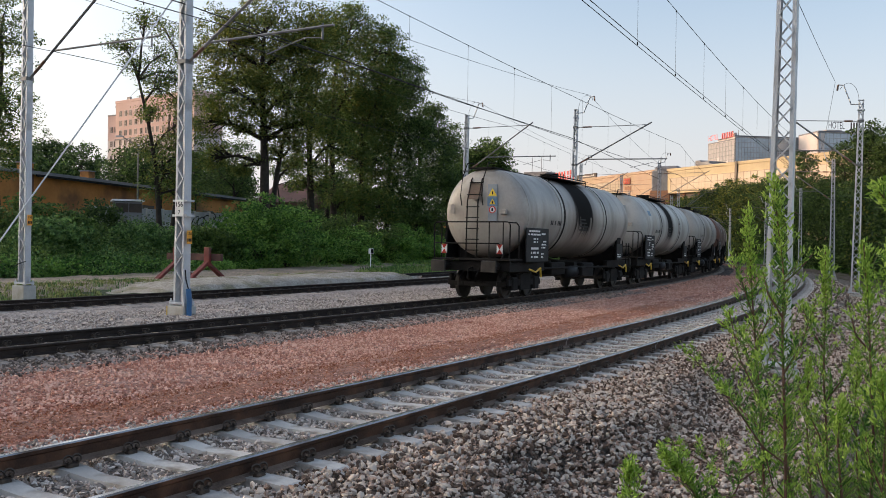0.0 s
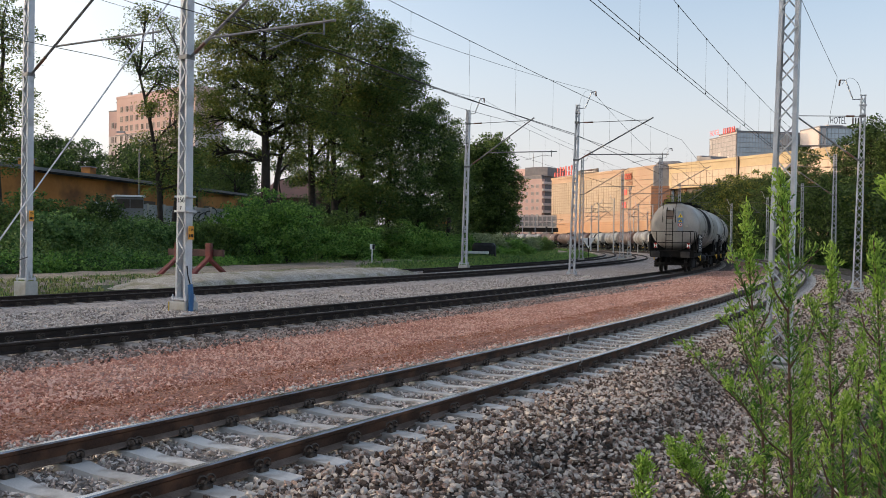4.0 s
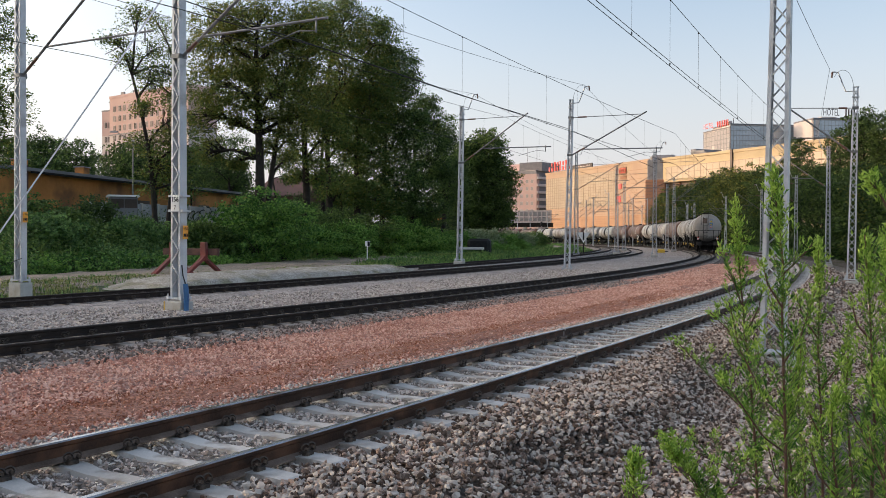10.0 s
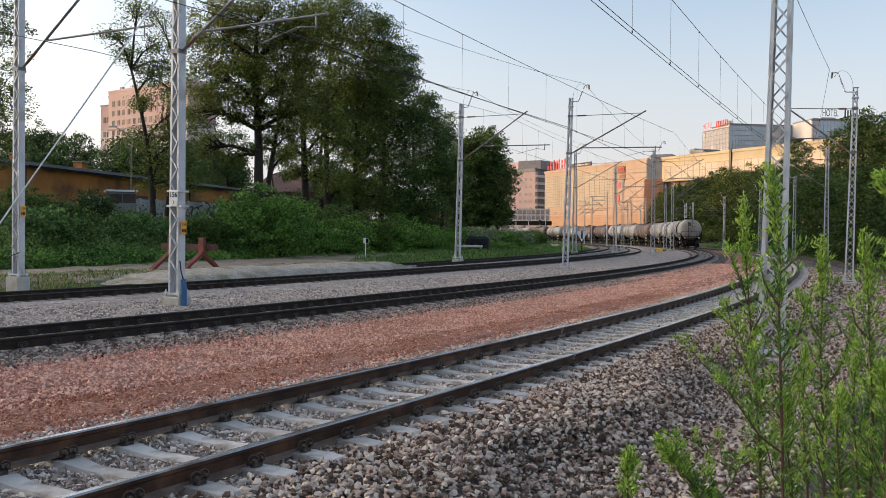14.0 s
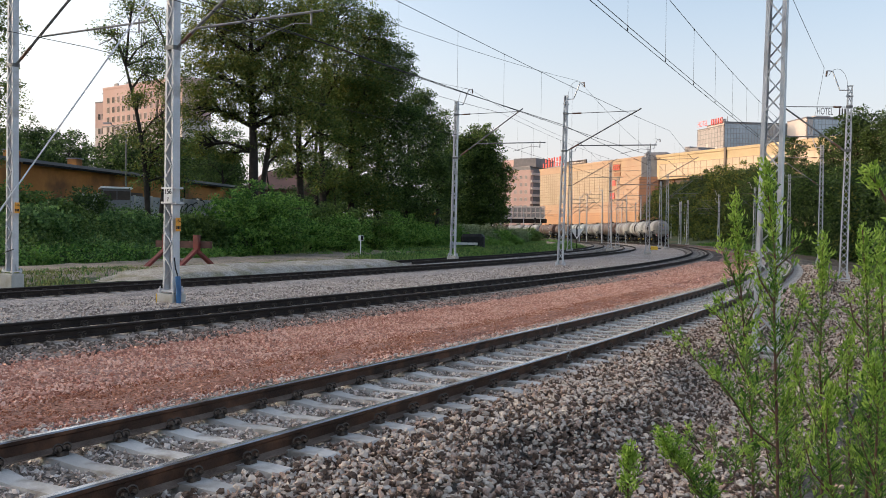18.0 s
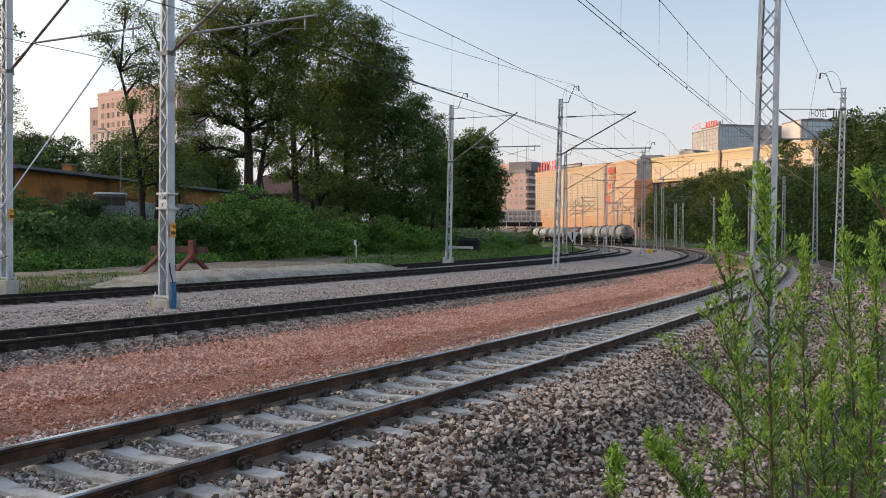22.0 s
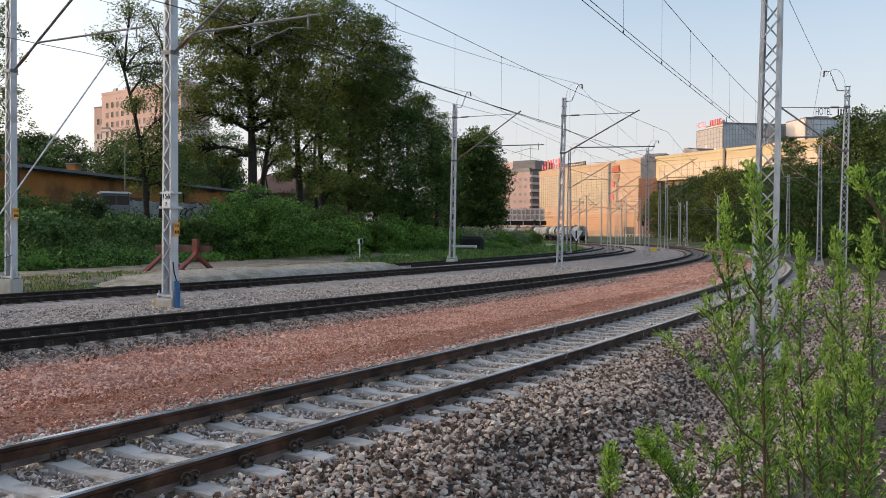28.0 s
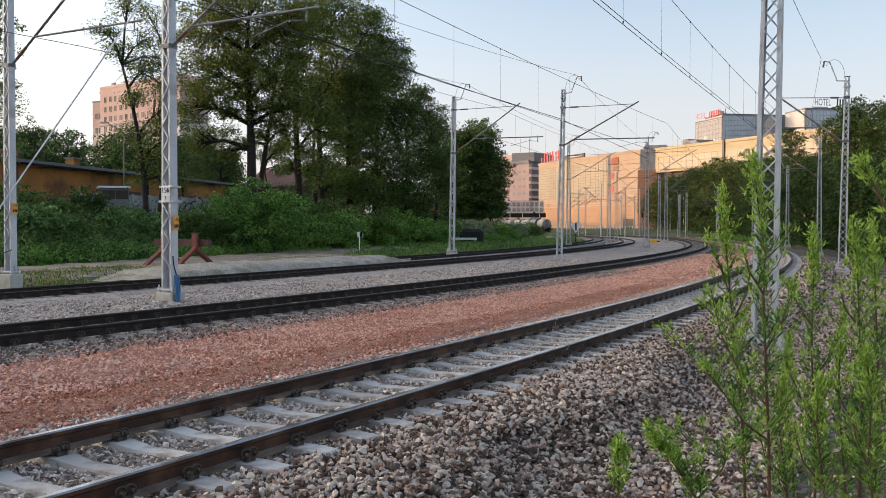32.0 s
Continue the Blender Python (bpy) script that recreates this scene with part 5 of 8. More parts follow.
def shrubs():
    """Undergrowth of the bank, in one mass, and the shrubs that stand out of it."""
    rng = np.random.default_rng(77)
    for name, leafname, count, seed, lo, hi, hmin, hmax, i0, i1 in (("undergrowth", "leaf_b", 1000, 1, 0.2, 9.0, 0.35, 1.5, 60, 300), ("undergrowth", "leaf_s", 480, 4, -0.2, 2.6, 0.3, 0.9, 60, 128), ("undergrowth", "leaf_h", 1050, 6, -0.2, 2.6, 0.3, 0.9, 128, 300), ("undergrowth", "leaf_d", 200, 5, -0.1, 1.6, 0.35, 0.7, 60, 128), ("undergrowth", "leaf", 620, 2, 1.2, 14.0, 0.8, 2.2, 60, 350), ("undergrowth", "leaf_d", 300, 3, 7.0, 19.0, 1.4, 2.8, 60, 350)):
        idx = rng.integers(i0, i1, count)
        off = rng.uniform(lo, hi, count) + bank_edge(idx)
        px = T3[idx, 0] - np.cos(T3[idx, 2]) * off
        py = T3[idx, 1] - np.sin(T3[idx, 2]) * off
        gz = ground_z(px, py)
        h = rng.uniform(hmin, hmax, count)
        P = []
        for k in range(count):
            n = int(115 * h[k] ** 0.7)
            q = rng.normal(size=(n, 3))
            q /= np.linalg.norm(q, axis=1, keepdims=True)
            q[:, 2] = np.abs(q[:, 2])
            q *= rng.uniform(0.55, 1.0, (n, 1)) * np.array([h[k] * 0.75 + 0.25, h[k] * 0.75 + 0.25, h[k]])
            P.append(q + (px[k], py[k], gz[k]))
        P = np.concatenate(P)
        ob = part(name, fast_mesh(name, leaves(P, 0.17, rng), 1, M[leafname]), M[leafname])
        tagged(ob, "dense green undergrowth of weeds and brambles on the bank", "undergrowth", kind="stuff")
    # low weeds among the grass along the siding
    idx = rng.integers(44, 330, 620)
    off = np.where(rng.random(620) < 0.5, rng.uniform(3.0, 6.0, 620), rng.uniform(8.8, 13.0, 620))
    px, py = T4[idx, 0] - np.cos(T4[idx, 2]) * off, T4[idx, 1] - np.sin(T4[idx, 2]) * off
    gz, P = ground_z(px, py), []
    for k in range(620):
        h = rng.uniform(0.15, 0.62)
        q = rng.normal(size=(46, 3))
        q /= np.linalg.norm(q, axis=1, keepdims=True)
        q[:, 2] = np.abs(q[:, 2])
        P.append(q * rng.uniform(0.4, 1.0, (46, 1)) * np.array([h * 0.8 + 0.12, h * 0.8 + 0.12, h]) + (px[k], py[k], gz[k]))
    ob = part("undergrowth", fast_mesh("undergrowth", leaves(np.concatenate(P), 0.13, rng), 1, M["leaf_h"]), M["leaf_h"])
    tagged(ob, "low green weeds among the grass beside the siding", "undergrowth", kind="stuff")
    for px, d, top, w, lf in ((412, 62, 338, 2.4, "leaf_s"), (448, 60, 328, 2.7, "leaf_s"), (488, 62, 346, 2.3, "leaf_s"), (560, 98, 352, 3.4, "leaf_d"), (600, 100, 346, 3.6, "leaf_d"), (640, 96, 350, 3.6, "leaf_d"), (676, 98, 352, 3.6, "leaf_d"), (706, 100, 350, 3.4, "leaf_d"), (730, 104, 356, 3.2, "leaf_d"), (765, 112, 360, 3.4, "leaf_d"), (380, 60, 384, 1.8, "leaf_b"), (600, 74, 385, 2.6, "leaf_h"), (540, 70, 395, 2.4, "leaf_h"), (95, 50, 360, 1.9, "leaf"), (30, 50, 330, 2.2, "leaf"), (215, 54, 375, 1.8, "leaf_b"), (480, 66, 372, 2.0, "leaf"), (680, 80, 395, 2.2, "leaf_h"), (150, 56, 345, 2.0, "leaf_d"), (740, 88, 396, 2.3, "leaf_h"), (290, 58, 382, 1.6, "leaf_b"), (340, 58, 384, 1.6, "leaf"), (60, 46, 372, 1.8, "leaf_b"), (470, 68, 352, 2.6, "leaf"), (520, 72, 350, 3.0, "leaf"), (572, 76, 362, 3.0, "leaf"), (640, 80, 372, 3.0, "leaf"), (702, 84, 380, 2.8, "leaf_h"), (500, 100, 338, 3.4, "leaf_d"), (440, 92, 330, 3.2, "leaf_d"), (872, 116, 404, 2.2, "leaf_p"), (905, 130, 408, 2.2, "leaf_p"), (842, 108, 400, 2.4, "leaf_p"), (888, 110, 414, 1.6, "leaf_h"), (930, 175, 408, 2.6, "leaf"), (790, 100, 404, 2.0, "leaf_s"), (765, 92, 410, 1.8, "leaf_h"), (818, 104, 402, 2.0, "leaf_p"), (868, 112, 412, 1.8, "leaf_b"), (895, 118, 410, 1.8, "leaf_p"), (915, 136, 413, 1.7, "leaf_b"), (940, 152, 414, 1.7, "leaf"), (848, 106, 424, 1.4, "leaf_h"), (880, 104, 432, 1.2, "leaf_h"), (905, 112, 428, 1.2, "leaf_h")):
        x, y = X(px, d), d
        g = float(ground_z(np.array([x]), np.array([y]))[0])
        h = Zt(top, d, px) - g
        t = thing("shrub", "leafy green shrub on the railway bank", "shrub", pose(x, y, g), "shrubs")
        c, P = clumps(rng, (0, 0, h * 0.5), (w, w, h * 0.5), 110, 0.34, 50, 0.2, 0.5)
        for q in c[::14]:
            part("stem", MB().tube([(0, 0, -0.1), tuple(q * 0.5), tuple(q)], 0.04, 5, r2=0.01), M["bark"], t)
        part("foliage", fast_mesh("foliage", leaves(P, 0.2, rng), 1, M[lf]), M[lf], t)


shrubs()


def grass(name, label, boxes, seed, material):
    """Blades of grass in tufts; boxes: (line, first index, last index, offsets, count, height)."""
    rng = np.random.default_rng(seed)
    V = []
    for T, i0, i1, lo, hi, count, hh in boxes:
        idx = rng.integers(i0, i1, count)
        off = rng.uniform(lo, hi, count)
        x = T[idx, 0] - np.cos(T[idx, 2]) * off + rng.normal(0, 0.2, count)
        y = T[idx, 1] - np.sin(T[idx, 2]) * off + rng.normal(0, 0.2, count)
        z = ground_z(x, y) - 0.02
        b = 7
        x, y, z = (np.repeat(q, b) + (rng.normal(0, 0.09, count * b) if k < 2 else 0) for k, q in enumerate((x, y, z)))
        n = count * b
        h = hh * rng.uniform(0.4, 1.2, n)
        a = rng.uniform(0, math.tau, n)
        w = (0.012 + 0.012 * rng.random(n)) * (1.6 if hh > 0.4 else 1.0)
        dx, dy = np.cos(a), np.sin(a)
        lean = h * rng.uniform(0.05, 0.55, n)
        base = np.stack([x, y, z], 1)
        s = np.stack([-dy * w, dx * w, 0 * w], 1)
        mid = base + np.stack([dx * lean * 0.35, dy * lean * 0.35, h * 0.6], 1)
        tip = base + np.stack([dx * lean, dy * lean, h], 1)
        V.append(np.stack([base - s, base + s, mid + s, tip], 1))
    V = np.concatenate(V)
    tagged(part(name, fast_mesh(name, V, 1, material), material), label, "grass", kind="stuff")


grass("grass", "low green grass beside the tracks", [(T3, 50, 112, 3.4, 7.6, 700, 0.11), (T3, 112, 150, 5.0, 7.5, 260, 0.10), (T3, 60, 215, 7.5, 12.5, 220, 0.08), (T3, 60, 126, 11.9, 14.0, 160, 0.16), (T3, 128, 170, 14.4, 17.5, 300, 0.22), (T3, 165, 230, 16.6, 20.0, 500, 0.3), (T4, 30, 74, 2.4, 5.0, 1500, 0.25), (T4, 74, 100, 2.4, 10.0, 2600, 0.30), (T4, 95, 330, 2.2, 6.2, 2200, 0.34), (T4, 95, 330, 8.6, 13.0, 2000, 0.34), (T3, 60, 126, 14.8, 19.0, 130, 0.9), (T3, 128, 170, 16.7, 20.0, 220, 1.0), (T3, 165, 300, 18.0, 24.0, 600, 1.1)], 5, M["leaf_g"])
grass("grass", "darker grass between the weeds", [(T4, 34, 74, 2.6, 6.0, 900, 0.34), (T4, 74, 330, 2.4, 6.2, 1900, 0.42), (T4, 74, 330, 8.6, 13.0, 1500, 0.42), (T3, 50, 112, 3.6, 7.6, 500, 0.2)], 9, M["leaf_b"])
grass("grass", "dry yellowish grass in front of the sand heap", [(T3, 46, 103, 3.0, 7.4, 3600, 0.15), (T3, 103, 112, 5.6, 7.4, 350, 0.12), (T3, 112, 150, 6.0, 8.5, 300, 0.10)], 15, M["leaf_q"])
grass("grass", "tall grass and weeds on the right of the line", [(T1, 90, 420, -20.0, -8.6, 9000, 0.75), (T1, 56, 120, -12.5, -7.0, 4500, 0.8)], 6, M["leaf_s"])


# ---- weeds close to the camera ----
def weed(x, y, z, stems, seed, label="tall green mugwort with feathery leaves and reddish stem", dense=1.0, leaf=0.8):
    """A mugwort-like plant. stems: lists of (dx, dy, z) points from the ground up."""
    rng = np.random.default_rng(seed)
    t = thing("weed", label, "weed", pose(x, y, z), "weeds at the trackside")
    low, tips = [], []
    shoots = MB()

    def leaf_at(p, o, ln, dst):
        """A feathery leaf of narrow lobes."""
        sidev = o.cross(Vector((0, 0, 1)))
        sidev = sidev.normalized() if sidev.length > 1e-3 else Vector((1, 0, 0))
        for f, tw, ll in ((0.25, 0.9, 0.45), (0.25, -0.9, 0.45), (0.55, 0.75, 0.42), (0.55, -0.75, 0.42), (0.6, 0.0, 0.6), (0.85, 0.5, 0.3), (0.85, -0.5, 0.3)):
            b0 = p + o * ln * f
            dr = (o + sidev * tw + Vector((0, 0, rng.normal(0, 0.2)))).normalized()
            e = b0 + dr * ln * ll
            w = dr.cross(Vector(rng.normal(size=3))).normalized() * ln * 0.048
            m = b0.lerp(e, 0.55)
            dst.append([b0, m + w, e, m - w])
        m = p.lerp(p + o * ln, 0.5)
        w = sidev * ln * 0.035
        dst.append([p, m + w, p + o * ln, m - w])

    def bud_at(p, d, spread):
        for _ in range(11):
            c = p + Vector(rng.normal(0, spread, 3))
            dr = (d * 1.3 + Vector(rng.normal(0, 0.7, 3))).normalized()
            w = dr.cross(Vector(rng.normal(size=3))).normalized() * 0.0034
            tips.append([c, c + dr * 0.009 + w, c + dr * 0.020, c + dr * 0.009 - w])

    def side_shoots(sm, n, L):
        """Short leafy shoots that bend upwards, one above the other along a stem."""
        many = int(L / 0.056 * dense) if L > 0.25 else 0
        for i in range(many):
            q = 0.1 + 0.82 * (i + rng.random()) / many
            u = q * n
            k = min(int(u), n - 1)
            p = sm[k].lerp(sm[k + 1], u - k)
            a = i * 2.4 + rng.normal(0, 0.3)
            ln = (0.16 * (1 - q) + 0.05) * rng.uniform(0.4, 1.25) * leaf
            out = Vector((math.cos(a), math.sin(a), 1.05)).normalized()
            p1 = p + out * ln * 0.55
            p2 = p1 + (out + Vector((0, 0, 0.9))).normalized() * ln * 0.45
            shoots.tube([p, p1, p2], 0.0022, 4, r2=0.0011)
            for f in np.linspace(0.25, 1.0, max(4, int(ln / 0.021))):
                c = p.lerp(p1, f * 1.8) if f < 0.55 else p1.lerp(p2, (f - 0.55) / 0.45)
                b = rng.uniform(0, math.tau)
                o = (out + Vector((math.cos(b), math.sin(b), 0.7)) * 0.6).normalized()
                leaf_at(c, o, 0.040 * rng.uniform(0.6, 1.2) * leaf * (1.25 - 0.6 * f), tips if f > 0.8 else low)
            bud_at(p2, (p2 - p1).normalized(), 0.0075)

    for st in stems:
        pts = [Vector(p) for p in st]
        sm = []
        n = 14
        for i in range(n + 1):
            u = i / n * (len(pts) - 1)
            k = min(int(u), len(pts) - 2)
            sm.append(pts[k].lerp(pts[k + 1], u - k))
        L = sum((b - a).length for a, b in zip(sm[:-1], sm[1:]))
        part("stem", MB().tube(sm, 0.0060 if L > 0.6 else 0.0032, 6, r2=0.0016), M["stem"], t, smooth=True)
        side_shoots(sm, n, L)
        cnt = int(L / 0.017 * dense)
        for i in range(cnt):
            q = (i + rng.random()) / cnt
            u = q * n
            k = min(int(u), n - 1)
            p = sm[k].lerp(sm[k + 1], u - k)
            d = (sm[k + 1] - sm[k]).normalized()
            a = rng.uniform(0, math.tau)
            o = Vector((math.cos(a), math.sin(a), 1.0 + 1.3 * q)).normalized()
            ln = (0.062 * (1 - q) + 0.028) * rng.uniform(0.7, 1.3) * leaf
            dst = tips if q > 0.72 else low
            leaf_at(p, o, ln, dst)
            if q > 0.8:
                bud_at(p, d, 0.0095)
    if shoots.v:
        tagged(part("branching", shoots, M["shoot"], t), kind="stuff")
    for nm, dat, mt in (("leaves", low, "weed"), ("young_leaves", tips, "weed_tip")):
        if dat:
            V = np.array([[tuple(v) for v in q] for q in dat])
            part(nm, fast_mesh(nm, V, 1, M[mt]), M[mt], t)
    return t


def px2(px, py, d):
    """A point of the view's middle pose at distance d."""
    return Vector(((px - 766) / 1596 * d, d, 1.695 + (416 + (px - 784) * 0.01 - py) / 1596 * d))


def plant(d, base, stems, seed, **kw):
    """A plant at distance d whose stems run through points given as columns and rows of the view."""
    o = px2(*base, d)
    g = -0.62
    rng = random.Random(seed)
    out = []
    for st in stems:
        pts = [px2(px, py, d * (1 + dd)) for px, py, dd in st]
        out.append([tuple(p - Vector((o.x, o.y, g))) for p in pts])
    # the main stems go on down to the ground
    for s in out[: kw.pop("rooted", 1)]:
        p = s[0]
        s.insert(0, (p[0] * 0.4, p[1] * 0.4, 0.0))
    return weed(o.x, o.y, g, out, seed, **kw)


WEEDS = [
    plant(2.9, (1380, 882), [[(1378, 860, 0), (1372, 700, 0), (1366, 560, 0), (1368, 470, 0), (1356, 380, 0), (1345, 292, 0)], [(1374, 740, 0), (1330, 690, 0.02), (1290, 610, 0.03), (1272, 530, 0.04)], [(1370, 640, 0), (1400, 590, -0.02), (1425, 510, -0.02)], [(1368, 480, 0), (1395, 455, 0), (1418, 428, 0)], [(1376, 800, 0), (1335, 770, -0.03), (1290, 705, -0.04), (1255, 660, -0.04)], [(1366, 540, 0), (1340, 500, 0), (1330, 460, 0)]], 5),
    plant(3.1, (1335, 882), [[(1333, 870, 0), (1325, 720, 0), (1312, 600, 0), (1300, 470, 0), (1292, 352, 0)], [(1328, 740, 0), (1285, 700, 0.03), (1235, 650, 0.05), (1182, 592, 0.06)], [(1318, 650, 0), (1290, 590, 0.03), (1245, 545, 0.04)], [(1306, 540, 0), (1285, 480, 0), (1262, 428, 0.02)], [(1330, 800, 0), (1290, 830, -0.02), (1230, 800, -0.03), (1160, 762, -0.03)], [(1310, 590, 0), (1335, 540, 0), (1342, 500, 0)]], 6),
    plant(3.2, (1450, 900), [[(1450, 890, 0), (1448, 760, 0), (1440, 640, 0), (1442, 520, 0), (1440, 424, 0)], [(1449, 780, 0), (1420, 720, 0), (1395, 660, 0.02)], [(1445, 690, 0), (1480, 640, 0), (1500, 560, 0)], [(1442, 600, 0), (1415, 560, 0), (1400, 520, 0)]], 7),
    plant(2.6, (1540, 900), [[(1530, 890, 0), (1535, 760, 0), (1528, 640, 0), (1522, 520, 0), (1512, 412, 0)], [(1534, 800, 0), (1500, 740, 0), (1470, 680, 0.02)], [(1530, 690, 0), (1560, 640, 0), (1575, 560, 0)], [(1526, 600, 0), (1500, 570, 0), (1488, 520, 0)]], 8, dense=0.85),
    plant(2.8, (1562, 900), [[(1562, 890, 0), (1566, 700, 0), (1560, 560, 0), (1552, 410, 0)], [(1564, 760, 0), (1590, 700, 0), (1600, 600, 0)]], 9, dense=0.8),
    plant(2.2, (1640, 700), [[(1640, 700, 0), (1630, 540, 0), (1602, 440, 0), (1570, 374, 0), (1547, 332, 0), (1524, 309, 0)]], 10, dense=0.3, leaf=0.6),
    plant(2.5, (1105, 900), [[(1106, 900, 0), (1104, 860, 0), (1106, 800, 0)]], 11, dense=0.7, leaf=0.4),
    plant(2.6, (1240, 920), [[(1250, 910, 0), (1215, 850, 0), (1160, 780, 0)], [(1245, 905, 0), (1290, 850, 0), (1310, 800, 0)]], 12),
    plant(3.3, (1420, 900), [[(1420, 900, 0), (1412, 800, 0), (1405, 700, 0), (1410, 610, 0)], [(1415, 820, 0), (1450, 770, 0), (1470, 730, 0)]], 13, dense=0.75),
    plant(2.9, (1510, 930), [[(1510, 920, 0), (1500, 820, 0), (1492, 700, 0), (1496, 600, 0)], [(1504, 860, 0), (1535, 800, 0), (1550, 730, 0)]], 15, dense=0.65),
    plant(3.0, (1400, 930), [[(1400, 920, 0), (1392, 850, 0), (1380, 770, 0), (1388, 690, 0)], [(1396, 880, 0), (1360, 840, 0), (1345, 780, 0)]], 16, dense=0.75),
    plant(2.5, (1560, 930), [[(1560, 920, 0), (1552, 830, 0), (1556, 730, 0), (1546, 640, 0)], [(1556, 860, 0), (1530, 800, 0), (1520, 750, 0)]], 17, dense=0.75),
    plant(2.6, (1480, 930), [[(1480, 920, 0), (1470, 840, 0), (1462, 760, 0), (1470, 690, 0)], [(1475, 880, 0), (1440, 840, 0), (1425, 790, 0)]], 14, dense=0.75),
]

# ---- the train: tank wagons; local x runs forwards from the rear buffers, z is up from the rail ----
M["tank_grey"] = mat("tank_grey", [(0.335, 0.306, 0.268), (0.44, 0.402, 0.356)], 0.7, 0.38, 0.0, 0.08, 0.004, 12, stain=(0.26, 0.235, 0.21), stain_scale=0.45, streak=(0.15, 0.125, 0.105))
M["tank_pale"] = mat("tank_pale", [(0.44, 0.42, 0.38), (0.54, 0.52, 0.48)], 0.7, 0.4, 0.0, 0.08, 0.004, 12, stain=(0.33, 0.27, 0.20), stain_scale=0.5, streak=(0.19, 0.15, 0.115))
M["tank_brown"] = mat("tank_brown", [(0.115, 0.052, 0.034), (0.18, 0.08, 0.052)], 0.7, 0.6, 0.0, 0.1, 0.004, 12, stain=(0.07, 0.045, 0.035), stain_scale=0.5, streak=(0.22, 0.19, 0.165))

def soiled(m, middle, half, spill, soot=(0.014, 0.0125, 0.0115), rust=(0.13, 0.082, 0.056)):
    """Adds to a tank's paint the run-down spill below the filling hatch, a darker belly and rusty dirt at the ladder.
    """
    t = m.node_tree
    N, L = t.nodes, t.links
    b = N["Principled BSDF"]
    src = b.inputs["Base Color"].links[0].from_socket
    co, sp, mp, nz = (N.new(k) for k in ("ShaderNodeTexCoord", "ShaderNodeSeparateXYZ", "ShaderNodeMapping", "ShaderNodeTexNoise"))
    L.new(co.outputs["Object"], sp.inputs[0])
    L.new(co.outputs["Object"], mp.inputs[0])
    mp.inputs["Scale"].default_value = (3.2, 0.5, 0.4)
    nz.inputs["Scale"].default_value, nz.inputs["Detail"].default_value = 1.0, 6
    L.new(mp.outputs[0], nz.inputs["Vector"])

    def op(kind, a, c, clamp=False):
        k = N.new("ShaderNodeMath")
        k.operation, k.use_clamp = kind, clamp
        for i, v in enumerate((a, c)):
            if isinstance(v, (int, float)):
                k.inputs[i].default_value = v
            else:
                L.new(v, k.inputs[i])
        return k.outputs[0]

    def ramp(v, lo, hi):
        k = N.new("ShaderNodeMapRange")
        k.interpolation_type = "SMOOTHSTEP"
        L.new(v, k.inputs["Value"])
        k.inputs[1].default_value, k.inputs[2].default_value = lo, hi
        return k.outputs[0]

    def blend(a, fac, colour):
        k = N.new("ShaderNodeMix")
        k.data_type = "RGBA"
        L.new(fac, k.inputs["Factor"])
        L.new(a, k.inputs["A"])
        k.inputs["B"].default_value = (*colour, 1)
        return k.outputs["Result"]

    wob = op("SUBTRACT", nz.outputs[0], 0.5)
    dist = op("ABSOLUTE", op("ADD", op("SUBTRACT", sp.outputs[0], middle), op("MULTIPLY", wob, 0.55)), 0.0)
    out = src
    # wide brown run-down, then the black core
    low = op("ADD", sp.outputs[2], op("MULTIPLY", wob, 1.6))
    out = blend(out, op("MULTIPLY", op("MULTIPLY", ramp(dist, half * 2.2, half * 0.9), ramp(low, 0.9, 2.6)), 0.6), rust)
    if spill:
        core = op("MULTIPLY", ramp(dist, half * 1.12, half * 0.82), ramp(low, 2.05, 2.6))
        out = blend(out, core, soot)
        out = blend(out, op("MULTIPLY", op("MULTIPLY", ramp(dist, half * 1.7, half * 1.0), ramp(low, 1.2, 3.2)), 0.55), soot)
        L.new(op("ADD", op("MULTIPLY", core, 0.5), 0.4), b.inputs["Roughness"])
        L.new(op("SUBTRACT", 0.5, op("MULTIPLY", core, 0.42)), b.inputs["Specular IOR Level"])
    # belly, darker brown towards the bottom, and both ends
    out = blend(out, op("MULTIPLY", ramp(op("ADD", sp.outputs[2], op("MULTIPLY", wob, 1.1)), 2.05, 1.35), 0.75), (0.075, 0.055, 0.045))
    end = op("MULTIPLY", ramp(sp.outputs[0], 1.75, 1.25), ramp(nz.outputs[0], 0.5, 0.72))
    out = blend(out, op("MULTIPLY", end, 0.55), rust)
    L.new(out, b.inputs["Base Color"])


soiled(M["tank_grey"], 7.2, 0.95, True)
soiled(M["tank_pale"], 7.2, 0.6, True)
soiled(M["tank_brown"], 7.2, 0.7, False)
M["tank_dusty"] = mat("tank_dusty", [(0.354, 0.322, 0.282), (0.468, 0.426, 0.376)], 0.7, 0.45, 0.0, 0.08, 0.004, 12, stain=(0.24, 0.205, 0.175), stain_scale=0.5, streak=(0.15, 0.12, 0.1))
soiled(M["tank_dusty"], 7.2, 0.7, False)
M["rust_streak"] = mat("rust_streak", [(0.12, 0.075, 0.05), (0.2, 0.14, 0.1)], 3.0, 0.75, 0, 0.2, 0.004, 20)
M["sticker_grey"] = mat("sticker_grey", [(0.22, 0.25, 0.28), (0.3, 0.33, 0.36)], 3, 0.5, 0, 0, 0)
M["sticker_blue"] = mat("sticker_blue", [(0.10, 0.19, 0.29), (0.15, 0.25, 0.36)], 3, 0.5, 0, 0, 0)
M["sign_yellow"] = mat("sign_yellow", [(0.75, 0.52, 0.02), (0.85, 0.62, 0.05)], 3, 0.5, 0, 0, 0)
